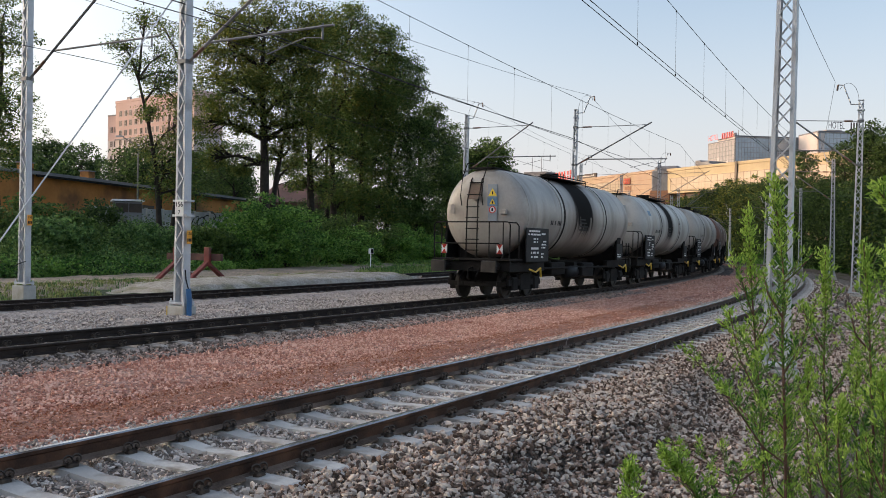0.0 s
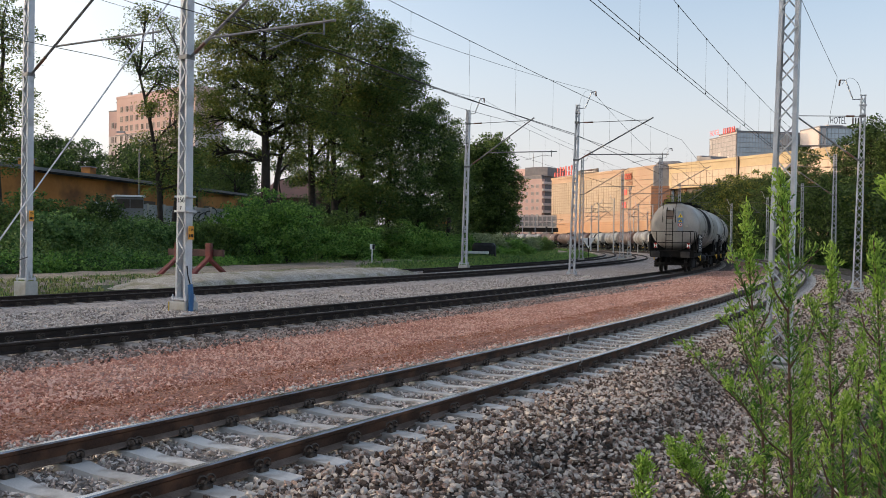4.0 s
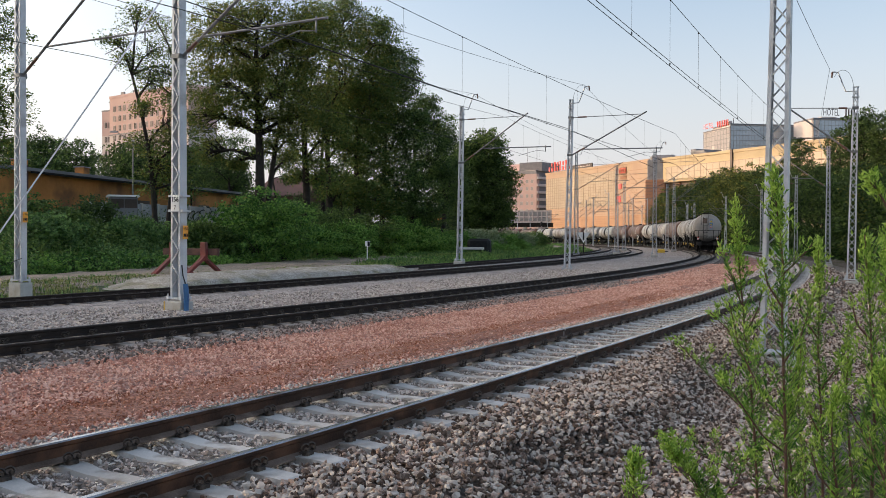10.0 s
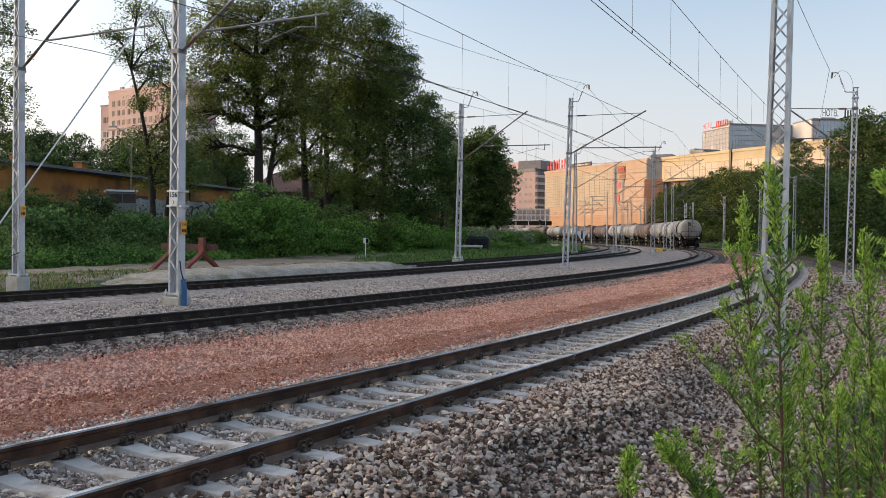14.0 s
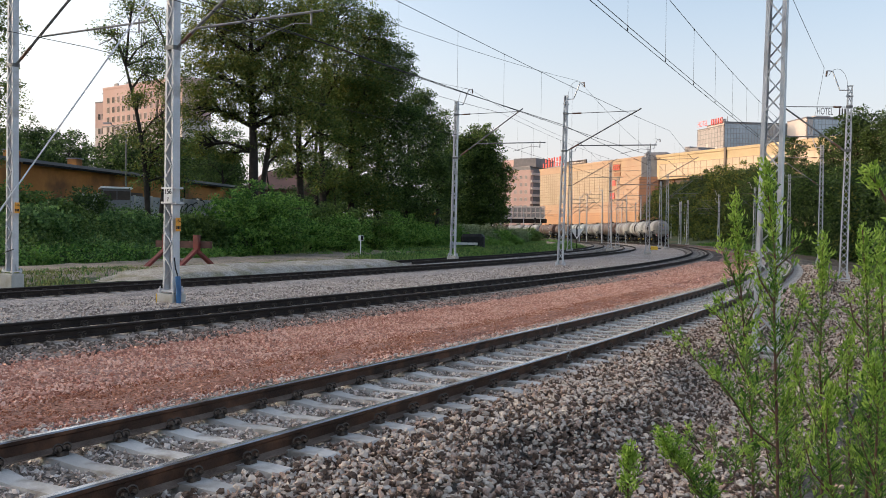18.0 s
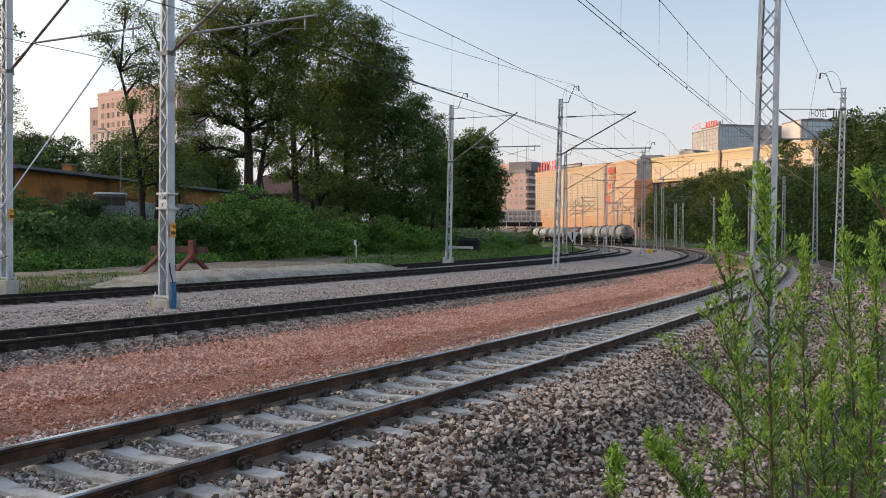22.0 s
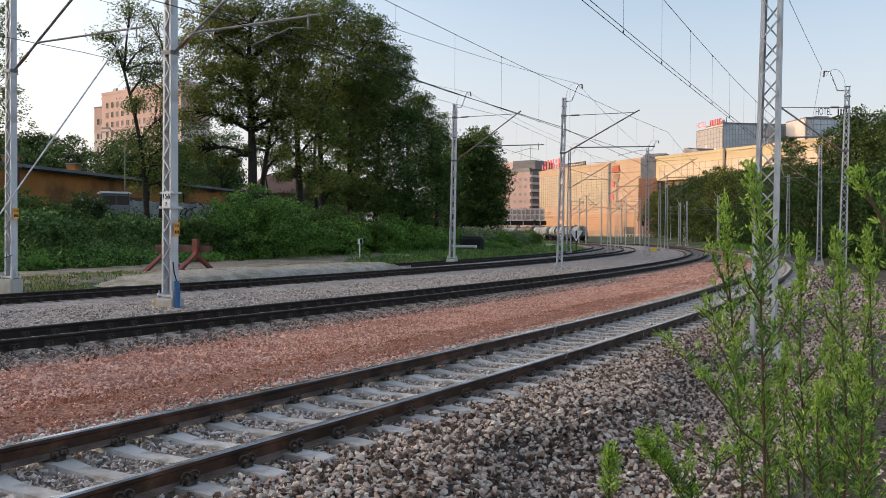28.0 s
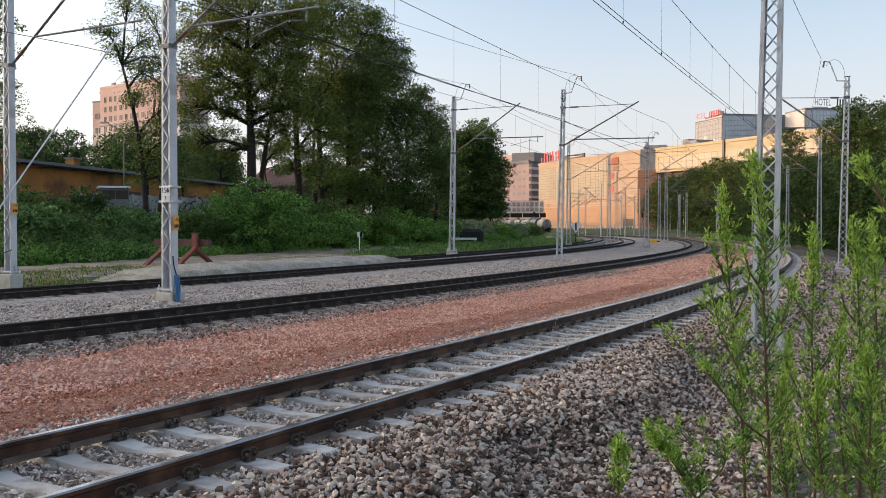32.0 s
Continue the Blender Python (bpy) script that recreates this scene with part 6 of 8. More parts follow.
M["sign_red"] = mat("sign_red", [(0.55, 0.03, 0.02), (0.65, 0.05, 0.03)], 3, 0.5, 0, 0, 0)
M["wheel"] = mat("wheel_steel", [(0.02, 0.018, 0.016), (0.05, 0.042, 0.036)], 4, 0.6, 0.4, 0.2, 0.004, 40)


def tank_patch(x0, x1, w0, w1, r, n=10, k=3):
    """A thin curved patch on the tank's skin between two lengths and two angles from the top, in degrees, positive to the right side."""
    mb = MB()
    for i in range(k + 1):
        x = x0 + (x1 - x0) * i / k
        for j in range(n + 1):
            w = radians(w0 + (w1 - w0) * j / n)
            mb.v.append((x, -r * math.sin(w), 2.77 + r * math.cos(w)))
    mb.f = [(i * (n + 1) + j, i * (n + 1) + j + 1, (i + 1) * (n + 1) + j + 1, (i + 1) * (n + 1) + j) for i in range(k) for j in range(n)]
    mb.m = [0] * len(mb.f)
    return mb


def bogie(parent, x):
    b = part("bogie", MB(), M["dark"], parent, "black steel bogie")
    mb = MB()
    for s in (-1, 1):
        y = s * 1.02
        mb.box(x - 1.35, y - 0.07, 0.42, x + 1.35, y + 0.07, 0.62, ch=0.02)
        mb.box(x - 0.45, y - 0.09, 0.28, x + 0.45, y + 0.09, 0.8, ch=0.03)
        for e in (-0.9, 0.9):
            mb.box(x + e - 0.22, y - 0.12, 0.28, x + e + 0.22, y + 0.12, 0.7, ch=0.05)
            for q in (-0.3, 0.3):
                mb.tube([(x + e + q, y, 0.5), (x + e + q, y, 0.78)], 0.08, 8)
    mb.box(x - 0.25, -1.1, 0.5, x + 0.25, 1.1, 0.85, ch=0.03)
    for e in (-1.32, 1.32):
        mb.box(x + e - 0.06, -1.0, 0.4, x + e + 0.06, 1.0, 0.55)
    b.data = mb.mesh("bogie", M["dark"])
    for e in (-0.9, 0.9):
        ax = part("wheelset", MB().tube([(x + e, -0.9, 0.46), (x + e, 0.9, 0.46)], 0.08, 8), M["wheel"], parent)
        for s in (-1, 1):
            m = Matrix.Translation((x + e, s * 0.75, 0.46)) @ Matrix.Rotation(s * math.pi / 2, 4, "Z")
            prof = [(-0.075, 0.49), (-0.045, 0.49), (-0.04, 0.462), (0.06, 0.455), (0.06, 0.39), (0.02, 0.37), (0.0, 0.17), (0.08, 0.15), (0.08, 0.01)]
            part("wheel", MB().lathe(prof, 24, m), M["wheel"], ax, smooth=False)


def wagon(length, skin, label, spill, seed, lamps=False, patch=False):
    """A four-axle tank wagon."""
    rng = random.Random(seed)
    t = thing("tank_wagon", label, "tank wagon", group="wagons of the goods train")
    L = length
    a, b = 1.1, L - 1.1
    R, cz = 1.47, 2.77
    prof = []
    for q in np.linspace(0, 1, 9):
        w = q * math.pi / 2
        prof.append((a + 0.62 - 0.5 * math.cos(w) ** 0.8, max(0.02, R * math.sin(w) ** 0.66)))
    prof += [(a + 0.62 + (b - a - 1.24) * k / 8, R) for k in range(1, 8)]
    for q in np.linspace(1, 0, 9):
        w = q * math.pi / 2
        prof.append((b - 0.62 + 0.5 * math.cos(w) ** 0.8, max(0.02, R * math.sin(w) ** 0.66)))
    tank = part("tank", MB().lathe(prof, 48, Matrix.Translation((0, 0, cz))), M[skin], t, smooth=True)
    # weld seams, stiffening bands
    for x, w, mt, r in ((a + 0.62, 0.03, skin, 0.006), (L * 0.33, 0.09, "tank_pale", 0.03), (L * 0.66, 0.09, "tank_pale", 0.03), (b - 0.62, 0.03, skin, 0.006), (L * 0.33 + 0.17, 0.08, "dark", 0.035), (L * 0.66 + 0.15, 0.06, "dark", 0.035)):
        part("tank_band", MB().lathe([(x - w, R - 0.01), (x - w, R + r), (x + w, R + r), (x + w, R - 0.01)], 48, Matrix.Translation((0, 0, cz))), M[mt], tank)
    if spill:
        pl = part("data_plate", tank_patch(L * 0.46, L * 0.55, 88, 112, R + 0.008, 6, 3), M["tank_pale"], tank)
        mb = MB()
        for k in range(4):
            mb2 = tank_patch(L * 0.465, L * (0.50 + 0.012 * k), 91 + 5 * k, 93 + 5 * k, R + 0.011, 2, 1)
            mb.add(mb2.v, mb2.f)
        part("lettering", mb, M["black"], pl)
    if patch:
        part("paint_patch", tank_patch(L * 0.16, L * 0.20, 62, 72, R + 0.007, 3, 2), M["sticker_blue"], tank, "faded blue paint patch")
    # lettering on the side, unreadable
    mb = MB()
    for k in range(9):
        if k in (2, 4):
            continue
        mb2 = tank_patch(L * 0.255 + k * 0.13, L * 0.255 + k * 0.13 + 0.09, 97, 103, R + 0.008, 2, 1)
        mb.add(mb2.v, mb2.f)
    part("lettering", mb, M["black"], tank)
    # underframe
    for s in (-1, 1):
        for x0, x1 in ((0.62, 3.7), (L - 3.7, L - 0.62)):
            part("sole_bar", MB().box(x0, s * 1.15 - 0.08, 0.88, x1, s * 1.15 + 0.08, 1.16, ch=0.015), M["dark"], t)
    mb = MB().box(3.0, -0.16, 0.92, L - 3.0, 0.16, 1.18, ch=0.02)
    for x in (2.3, L / 2, L - 2.3):
        part("cross_bearer", MB().box(x - 0.15, -1.1, 0.88, x + 0.15, 1.1, 1.12), M["dark"], t)
    part("centre_sill", mb, M["dark"], t, "black centre sill")
    for x in (2.35, L - 2.35):
        mb = MB()
        mb.box(x - 0.35, -1.15, 1.1, x + 0.35, 1.15, 1.75, ch=0.02)
        for s in (-1, 1):
            mb.add([(x - 0.3, s * 1.22, 1.1), (x + 0.3, s * 1.22, 1.1), (x + 0.22, s * 1.33, 2.3), (x - 0.22, s * 1.33, 2.3), (x - 0.3, s * 1.0, 1.1), (x + 0.3, s * 1.0, 1.1), (x + 0.22, s * 1.3, 2.3), (x - 0.22, s * 1.3, 2.3)], [(0, 1, 2, 3), (7, 6, 5, 4), (0, 4, 5, 1), (1, 5, 6, 2), (2, 6, 7, 3), (3, 7, 4, 0)])
        part("saddle", mb, M["dark"], t)
    for e, x in ((1, 0.0), (-1, L)):
        hb = part("headstock", MB().box(min(x + e * 0.58, x + e * 0.72), -1.3, 0.9, max(x + e * 0.58, x + e * 0.72), 1.3, 1.22, ch=0.015), M["dark"], t)
        for s in (-1, 1):
            bf = part("buffer", MB().tube([(x + e * 0.6, s * 0.875, 1.06), (x - e * 0.03, s * 0.875, 1.06)], 0.13, 10), M["dark"], hb)
            mb = MB()
            mb.box(min(x - e * 0.1, x - e * 0.02), s * 0.875 - 0.26, 0.88, max(x - e * 0.1, x - e * 0.02), s * 0.875 + 0.26, 1.24, ch=0.03)
            part("buffer_plate", mb, M["wheel"], hb)
        mb = MB()
        mb.tube([(x + e * 0.6, 0, 1.0), (x + e * 0.3, 0, 0.95), (x + e * 0.25, 0, 0.7), (x + e * 0.4, 0, 0.62)], 0.04, 6)
        mb.tube([(x + e * 0.55, 0.25, 0.95), (x + e * 0.3, 0.27, 0.7), (x + e * 0.4, 0.2, 0.45)], 0.025, 6)
        mb.tube([(x + e * 0.55, -0.25, 0.95), (x + e * 0.3, -0.27, 0.72), (x + e * 0.4, -0.2, 0.5)], 0.025, 6)
        part("coupling", mb, M["dark"], hb)
    # rear platform with railings
    mb = MB()
    mb.box(0.43, -1.35, 1.24, 1.5, 1.35, 1.29)
    part("end_platform", mb, M["dark"], t)
    rl = MB()
    top = [(0.5, 1.32, 1.3), (0.5, 1.34, 2.36), (0.5, 1.25, 2.45), (0.5, -1.25, 2.45), (0.5, -1.34, 2.36), (0.5, -1.32, 1.3)]
    rl.tube(top, 0.024, 6)
    rl.tube([(0.5, -1.05, 1.3), (0.5, -1.05, 1.68), (0.5, -0.95, 1.77), (0.5, 1.3, 1.77)], 0.022, 6)
    for y in (-0.62, 0.9, -1.1):
        rl.tube([(0.5, y, 1.28), (0.5, y, 2.45)], 0.02, 6)
    for s in (-1, 1):
        rl.tube([(0.5, s * 1.28, 2.43), (0.95, s * 1.36, 2.43), (1.1, s * 1.38, 2.33), (1.1, s * 1.38, 1.28)], 0.024, 6)
    part("end_railing", rl, M["dark"], t, "dark tubular end railing")
    # ladder on the rear end and the hand rails at its top
    ld = MB()
    for y in (0.03, 0.41):
        ld.tube([(0.94, y, 1.3), (1.0, y, 3.1), (1.3, y, 3.85), (1.75, y, 4.2)], 0.024, 6)
    for z in (1.55, 1.9, 2.25, 2.6, 2.95):
        ld.tube([(0.99, -0.02, z), (0.99, 0.46, z)], 0.018, 6)
    for x, z in ((1.1, 3.35), (1.26, 3.75)):
        ld.tube([(x, -0.02, z), (x, 0.46, z)], 0.018, 6)
    for y in (-0.14, 0.62):
        ld.tube([(1.02, y, 3.0), (0.92, y, 3.3), (1.05, y, 3.9), (1.4, y, 4.4), (1.9, y, 4.42)], 0.02, 6)
    part("ladder", ld, M["dark"], t, "dark steel ladder")
    part("rust_streak", MB().add([(1.03, 0.0, 3.2), (1.03, 0.44, 3.2), (1.36, 0.46, 3.88), (1.36, -0.02, 3.88), (1.72, 0.5, 4.12), (1.72, -0.06, 4.12)], [(0, 1, 2, 3), (3, 2, 4, 5)]), M["rust_streak"], t, "rusty stained strip behind the ladder")
    # walkway on top
    mb = MB()
    mb.box(1.4, -0.35, 4.22, 2.2, 0.55, 4.26)
    mb.box(2.2, -0.3, 4.2, L - 2.2, 0.3, 4.24)
    for x in np.arange(2.4, L - 2.2, 1.2):
        mb.box(x - 0.03, -0.28, 4.08, x + 0.03, 0.28, 4.2)
    part("walkway", mb, M["dark"], t, "dark steel walkway on the tank top")
    mb = MB()
    mb.tube([(L * 0.5, 0, 4.1), (L * 0.5, 0, 4.42)], 0.32, 14)
    mb.tube([(L * 0.5, 0, 4.42), (L * 0.5, 0, 4.47)], 0.36, 14)
    part("hatch", mb, M["dark"], t, "round filling hatch")
    mb = MB()
    for s in (-1, 1):
        mb.tube([(L * 0.36, s * 0.75, 4.05), (L * 0.36, s * 0.75, 4.3), (L * 0.64, s * 0.75, 4.3), (L * 0.64, s * 0.75, 4.05)], 0.02, 6)
    mb.box(L * 0.36, -0.8, 4.2, L * 0.64, 0.8, 4.23)
    part("hatch_platform", mb, M["dark"], t)
    # black information board on both sides
    for s in (-1, 1):
        y = s * 1.42
        bd = part("data_board", MB().box(1.55, min(y, y + s * 0.03), 1.2, 3.5, max(y, y + s * 0.03), 2.3, ch=0.01), M["black"], t, "black board with white lettering")
        mb = MB()
        tm = pose(1.65, y + s * 0.031, 2.25, 0, 0, 0) if s < 0 else pose(3.4, y + s * 0.031, 2.25, 0, 0, 180)
        for (bx, bz, bw, bh, rows) in ((0.05, 0.0, 1.05, 0.22, 2), (0.5, -0.26, 0.4, 0.2, 2), (0.3, -0.55, 0.65, 0.42, 3), (1.2, -0.08, 0.35, 0.12, 1), (1.2, -0.34, 0.42, 0.3, 3), (1.1, -0.75, 0.3, 0.2, 2)):
            bars_text(mb, bx, 0, bz, bw, bh, rows, tm, rng)
        part("lettering", mb, M["white"], bd)
        b2 = part("data_board", MB().box(L - 3.1, min(y, y + s * 0.03), 1.2, L - 2.3, max(y, y + s * 0.03), 1.85, ch=0.01), M["black"], t)
        mb = MB()
        tm = pose(L - 3.05, y + s * 0.031, 1.45, 0, 0, 0) if s < 0 else pose(L - 2.35, y + s * 0.031, 1.45, 0, 0, 180)
        bars_text(mb, 0, 0, 0, 0.5, 0.18, 2, tm, rng)
        part("lettering", mb, M["white"], b2)
        # steps, handles and brake levers
        for x in (1.95, L - 2.6):
            mb = MB()
            mb.tube([(x, s * 1.4, 0.95), (x + 0.5, s * 1.42, 0.85), (x + 0.9, s * 1.42, 0.98)], 0.03, 6)
            mb.tube([(x + 0.9, s * 1.42, 0.98), (x + 0.95, s * 1.42, 0.68)], 0.035, 6)
            part("brake_lever", mb, M["yellow"], t, "yellow brake lever")
        mb = MB()
        mb.tube([(L - 1.6, s * 1.38, 0.5), (L - 1.6, s * 1.4, 1.9)], 0.022, 6)
        mb.tube([(L - 1.2, s * 1.38, 0.5), (L - 1.2, s * 1.4, 1.9)], 0.022, 6)
        mb.box(L - 1.65, min(s * 1.2, s * 1.42), 0.45, L - 1.15, max(s * 1.2, s * 1.42), 0.49)
        part("step", mb, M["dark"], t)
    part("air_tank", MB().lathe([(L * 0.42, 0.05), (L * 0.42 + 0.05, 0.22), (L * 0.42 + 1.3, 0.22), (L * 0.42 + 1.35, 0.05)], 16, Matrix.Translation((0, -1.1, 0.78))), M["black"], t, "black air reservoir", smooth=True)
    mb = MB()
    mb.tube([(L * 0.5, -1.3, 0.8), (L * 0.5, 0, 1.2), (L * 0.5, 1.3, 0.8)], 0.09, 8)
    mb.box(L * 0.5 - 0.2, -1.45, 0.65, L * 0.5 + 0.2, -1.2, 0.95, ch=0.03)
    part("outlet_pipe", mb, M["dark"], t)
    for s in (-1, 1):
        part("brake_gear", MB().box(4.2, s * 0.62 - 0.05, 0.62, L - 4.2, s * 0.62 + 0.05, 0.74).box(4.6, s * 0.95 - 0.2, 0.72, 6.0, s * 0.95 + 0.2, 1.14, ch=0.04).box(L - 6.6, s * 0.95 - 0.25, 0.58, L - 5.3, s * 0.95 + 0.25, 1.1, ch=0.06).tube([(3.7, s * 1.2, 0.95), (L - 3.7, s * 1.2, 0.92)], 0.04, 6), M["dark"], t, "dark brake rods and boxes")
    # stickers on the rear end
    sk = part("sticker_panel", MB().box(1.19, -0.56, 2.5, 1.22, -0.24, 3.68), M["sticker_grey"], t, "grey and blue panel with warning signs")
    part("blue_field", MB().box(1.184, -0.58, 2.98, 1.19, -0.22, 3.26), M["sticker_blue"], sk)
    for z, r in ((3.4, 0.15), (3.1, 0.11)):
        part("warning_triangle", MB().add([(1.18, -0.4 - r, z - r * 0.6), (1.18, -0.4 + r, z - r * 0.6), (1.18, -0.4, z + r), (1.184, -0.4 - r, z - r * 0.6), (1.184, -0.4 + r, z - r * 0.6), (1.184, -0.4, z + r)], [(0, 2, 1), (3, 4, 5), (0, 1, 4, 3), (1, 2, 5, 4), (2, 0, 3, 5)]), M["sign_yellow"], sk)
        part("mark", MB().box(1.176, -0.42, z - 0.05, 1.18, -0.38, z + 0.05), M["black"], sk)
    part("warning_disc", MB().tube([(1.184, -0.4, 2.86), (1.18, -0.4, 2.86)], 0.12, 18), M["sign_red"], sk)
    part("warning_disc", MB().tube([(1.18, -0.4, 2.86), (1.176, -0.4, 2.86)], 0.085, 18), M["white"], sk)
    part("mark", MB().box(1.172, -0.43, 2.81, 1.176, -0.37, 2.91), M["black"], sk)
    part("paper_notice", MB().box(1.2, 0.98, 2.74, 1.23, 1.12, 3.06), M["tank_pale"], t)
    part("socket_box", MB().box(1.12, -0.9, 2.72, 1.26, -0.7, 2.88, ch=0.02), M["tank_grey"], t)
    if lamps:
        for y in (-1.0, 0.95):
            mb = MB().box(0.465, y - 0.1, 1.44, 0.48, y + 0.1, 1.74)
            tb = part("tail_board", mb, M["white"], t, "red and white tail board")
            mb = MB()
            for z0, z1, zc in ((1.44, 1.44, 1.59), (1.74, 1.74, 1.59)):
                mb.add([(0.46, y - 0.1, z0), (0.46, y + 0.1, z0), (0.46, y, zc)], [(0, 1, 2), (2, 1, 0)])
            part("red_triangles", mb, M["sign_red"], tb)
    bogie(t, 2.35)
    bogie(t, L - 2.35)
    return t


W_LEN = 14.4
KINDS = [
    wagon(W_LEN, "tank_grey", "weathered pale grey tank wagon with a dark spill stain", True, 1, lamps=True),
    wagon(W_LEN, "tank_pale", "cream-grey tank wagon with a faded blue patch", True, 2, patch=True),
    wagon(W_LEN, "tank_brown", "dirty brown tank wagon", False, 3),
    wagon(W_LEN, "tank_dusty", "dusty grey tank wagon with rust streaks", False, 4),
]
# order of the wagons from the last one forwards
ORDER = [0, 1, 3, 2, 3, 1, 2, 2, 1, 3, 2, 3, 1, 2, 2, 2, 3, 1, 3, 2, 2, 3]
WAGONS = []
for k_, i_ in enumerate(ORDER):
    first = i_ not in ORDER[:k_]
    WAGONS.append(KINDS[i_] if first else copy_thing(KINDS[i_], Matrix.Identity(4)))
TAIL = [(0, 15.8), (1, 23.05), (2, 30.3), (3, 37.3), (7, 66.2), (9, 80.4), (10, 87.8), (12, 104.0), (14, 120.3), (18, 151.3), (22, 182.0), (25, 205.0), (28, 228.5), (32, 260.0)]
T2_START = 72          # index of T2 at which its length counts from zero


def on_track(s):
    """The place on the middle track's line, s metres along."""
    k = T2_START + s * 2
    j = max(0, min(int(k), len(T2) - 2))
    p = T2[j] + (T2[j + 1] - T2[j]) * (k - j)
    return Vector((p[0], p[1], 0))


def wagon_pose(t, n):
    s = float(np.interp(t, [q[0] for q in TAIL], [q[1] for q in TAIL])) + n * W_LEN
    p, q = on_track(s + 2.35), on_track(s + W_LEN - 2.35)
    d = q - p
    a = math.atan2(d.y, d.x)
    o = p - Vector((math.cos(a), math.sin(a), 0)) * 2.35
    return Matrix.Translation(o) @ Matrix.Rotation(a, 4, "Z")

# ---- buildings ----
M.update(
    mall=mat("cladding_warm", [(0.36, 0.252, 0.176), (0.42, 0.296, 0.208)], 0.2, 0.75, 0, 0.1, 0.02, 2, stain=(0.38, 0.28, 0.185), stain_scale=0.05),
    mall_cream=mat("cladding_cream", [(0.40, 0.315, 0.185), (0.46, 0.365, 0.22)], 0.2, 0.7, 0, 0.1, 0.02, 2),
    mall_glass=mat("glass_warm", [(0.31, 0.25, 0.18), (0.40, 0.325, 0.235)], 0.12, 0.4, 0.0, 0, 0, 1.5, spec=0.4),
    mall_plinth=mat("cladding_orange", [(0.34, 0.20, 0.115), (0.40, 0.24, 0.14)], 0.3, 0.8, 0, 0.1, 0.02, 3),
    mall_brick=mat("cladding_rust", [(0.25, 0.125, 0.073), (0.31, 0.16, 0.092)], 0.3, 0.8, 0, 0.1, 0.02, 3),
    dark_glass=mat("glass_dark", [(0.04, 0.032, 0.028), (0.085, 0.062, 0.05)], 0.2, 0.35, 0, 0, 0, 2, spec=0.25),
    blue_glass=mat("glass_blue", [(0.30, 0.345, 0.39), (0.43, 0.48, 0.53)], 0.1, 0.15, 0.25, 0, 0, 0.6, spec=0.9),
    mullion=mat("mullion_grey", [(0.20, 0.155, 0.11), (0.26, 0.20, 0.145)], 1, 0.5, 0.3, 0, 0),
    roof_grey=mat("roof_grey", [(0.16, 0.16, 0.17), (0.24, 0.24, 0.25)], 0.5, 0.7, 0.2, 0, 0),
    pink=mat("render_pink", [(0.47, 0.335, 0.305), (0.53, 0.38, 0.345)], 0.15, 0.9, 0, 0.1, 0.02, 2, stain=(0.47, 0.33, 0.29), stain_scale=0.1),
    pale=mat("render_pale", [(0.5, 0.44, 0.41), (0.56, 0.5, 0.47)], 0.15, 0.9, 0, 0.1, 0.02, 2),
    ochre=mat("render_ochre", [(0.40, 0.165, 0.04), (0.52, 0.225, 0.06)], 0.4, 0.9, 0, 0.2, 0.02, 4, stain=(0.2, 0.09, 0.035), stain_scale=0.35),
    pane=mat("window_glass", [(0.05, 0.048, 0.045), (0.2, 0.17, 0.15)], 0.15, 0.5, 0, 0, 0, 0.5, rand=0.8, spec=0.05),
    redsign=mat("sign_letters_red", [(0.6, 0.05, 0.04), (0.7, 0.08, 0.06)], 1, 0.5, 0, 0, 0),
    darksign=mat("sign_letters_dark", [(0.04, 0.03, 0.035), (0.07, 0.05, 0.055)], 1, 0.5, 0, 0, 0),
    glass_grey=mat("glass_grey", [(0.26, 0.24, 0.235), (0.36, 0.34, 0.33)], 0.5, 0.4, 0, 0, 0),
    slate=mat("panel_slate", [(0.10, 0.10, 0.115), (0.15, 0.15, 0.165)], 0.5, 0.5, 0.1, 0, 0),
    brick=mat("brick_red", [(0.11, 0.058, 0.05), (0.15, 0.08, 0.066)], 0.8, 0.9, 0, 0.2, 0.02, 6),
    fence=mat("fence_concrete", [(0.36, 0.37, 0.38), (0.48, 0.48, 0.48)], 0.8, 0.9, 0, 0.2, 0.01, 10, stain=(0.28, 0.3, 0.33), stain_scale=0.6),
)


def wall_frame(p, q):
    """A pose whose x runs from p to q, z up and -y out towards the viewer."""
    a = math.atan2(q[1] - p[1], q[0] - p[0])
    return Matrix.Translation((p[0], p[1], 0)) @ Matrix.Rotation(a, 4, "Z"), math.hypot(q[0] - p[0], q[1] - p[1])


def px_at(px, d):
    return ((px - 769.5) / 1596 * d, d)


def grid_of(parent, m, x0, x1, z0, z1, nx, nz, w, glass, frame_mat, y=-0.15):
    """A glazed field with mullions and transoms, each a bar of its own."""
    field = part("glazing", MB().box(x0, y, z0, x1, y + 0.2, z1, m=m), glass, parent)
    v = MB().box(-w / 2, 0.1, z0, w / 2, 0.18, z1).mesh("mullion", M[frame_mat])
    h = MB().box(x0, 0, -w / 2, x1, 0.14, w / 2).mesh("transom", M[frame_mat])
    for i in range(nx + 1):
        ob = new("mullion", v)
        ob.parent, ob.matrix_basis = field, m @ Matrix.Translation((x0 + (x1 - x0) * i / nx, y - 0.16, 0))
    for j in range(nz + 1):
        ob = new("transom", h)
        ob.parent, ob.matrix_basis = field, m @ Matrix.Translation((0, y - 0.12, z0 + (z1 - z0) * j / nz))
    return field


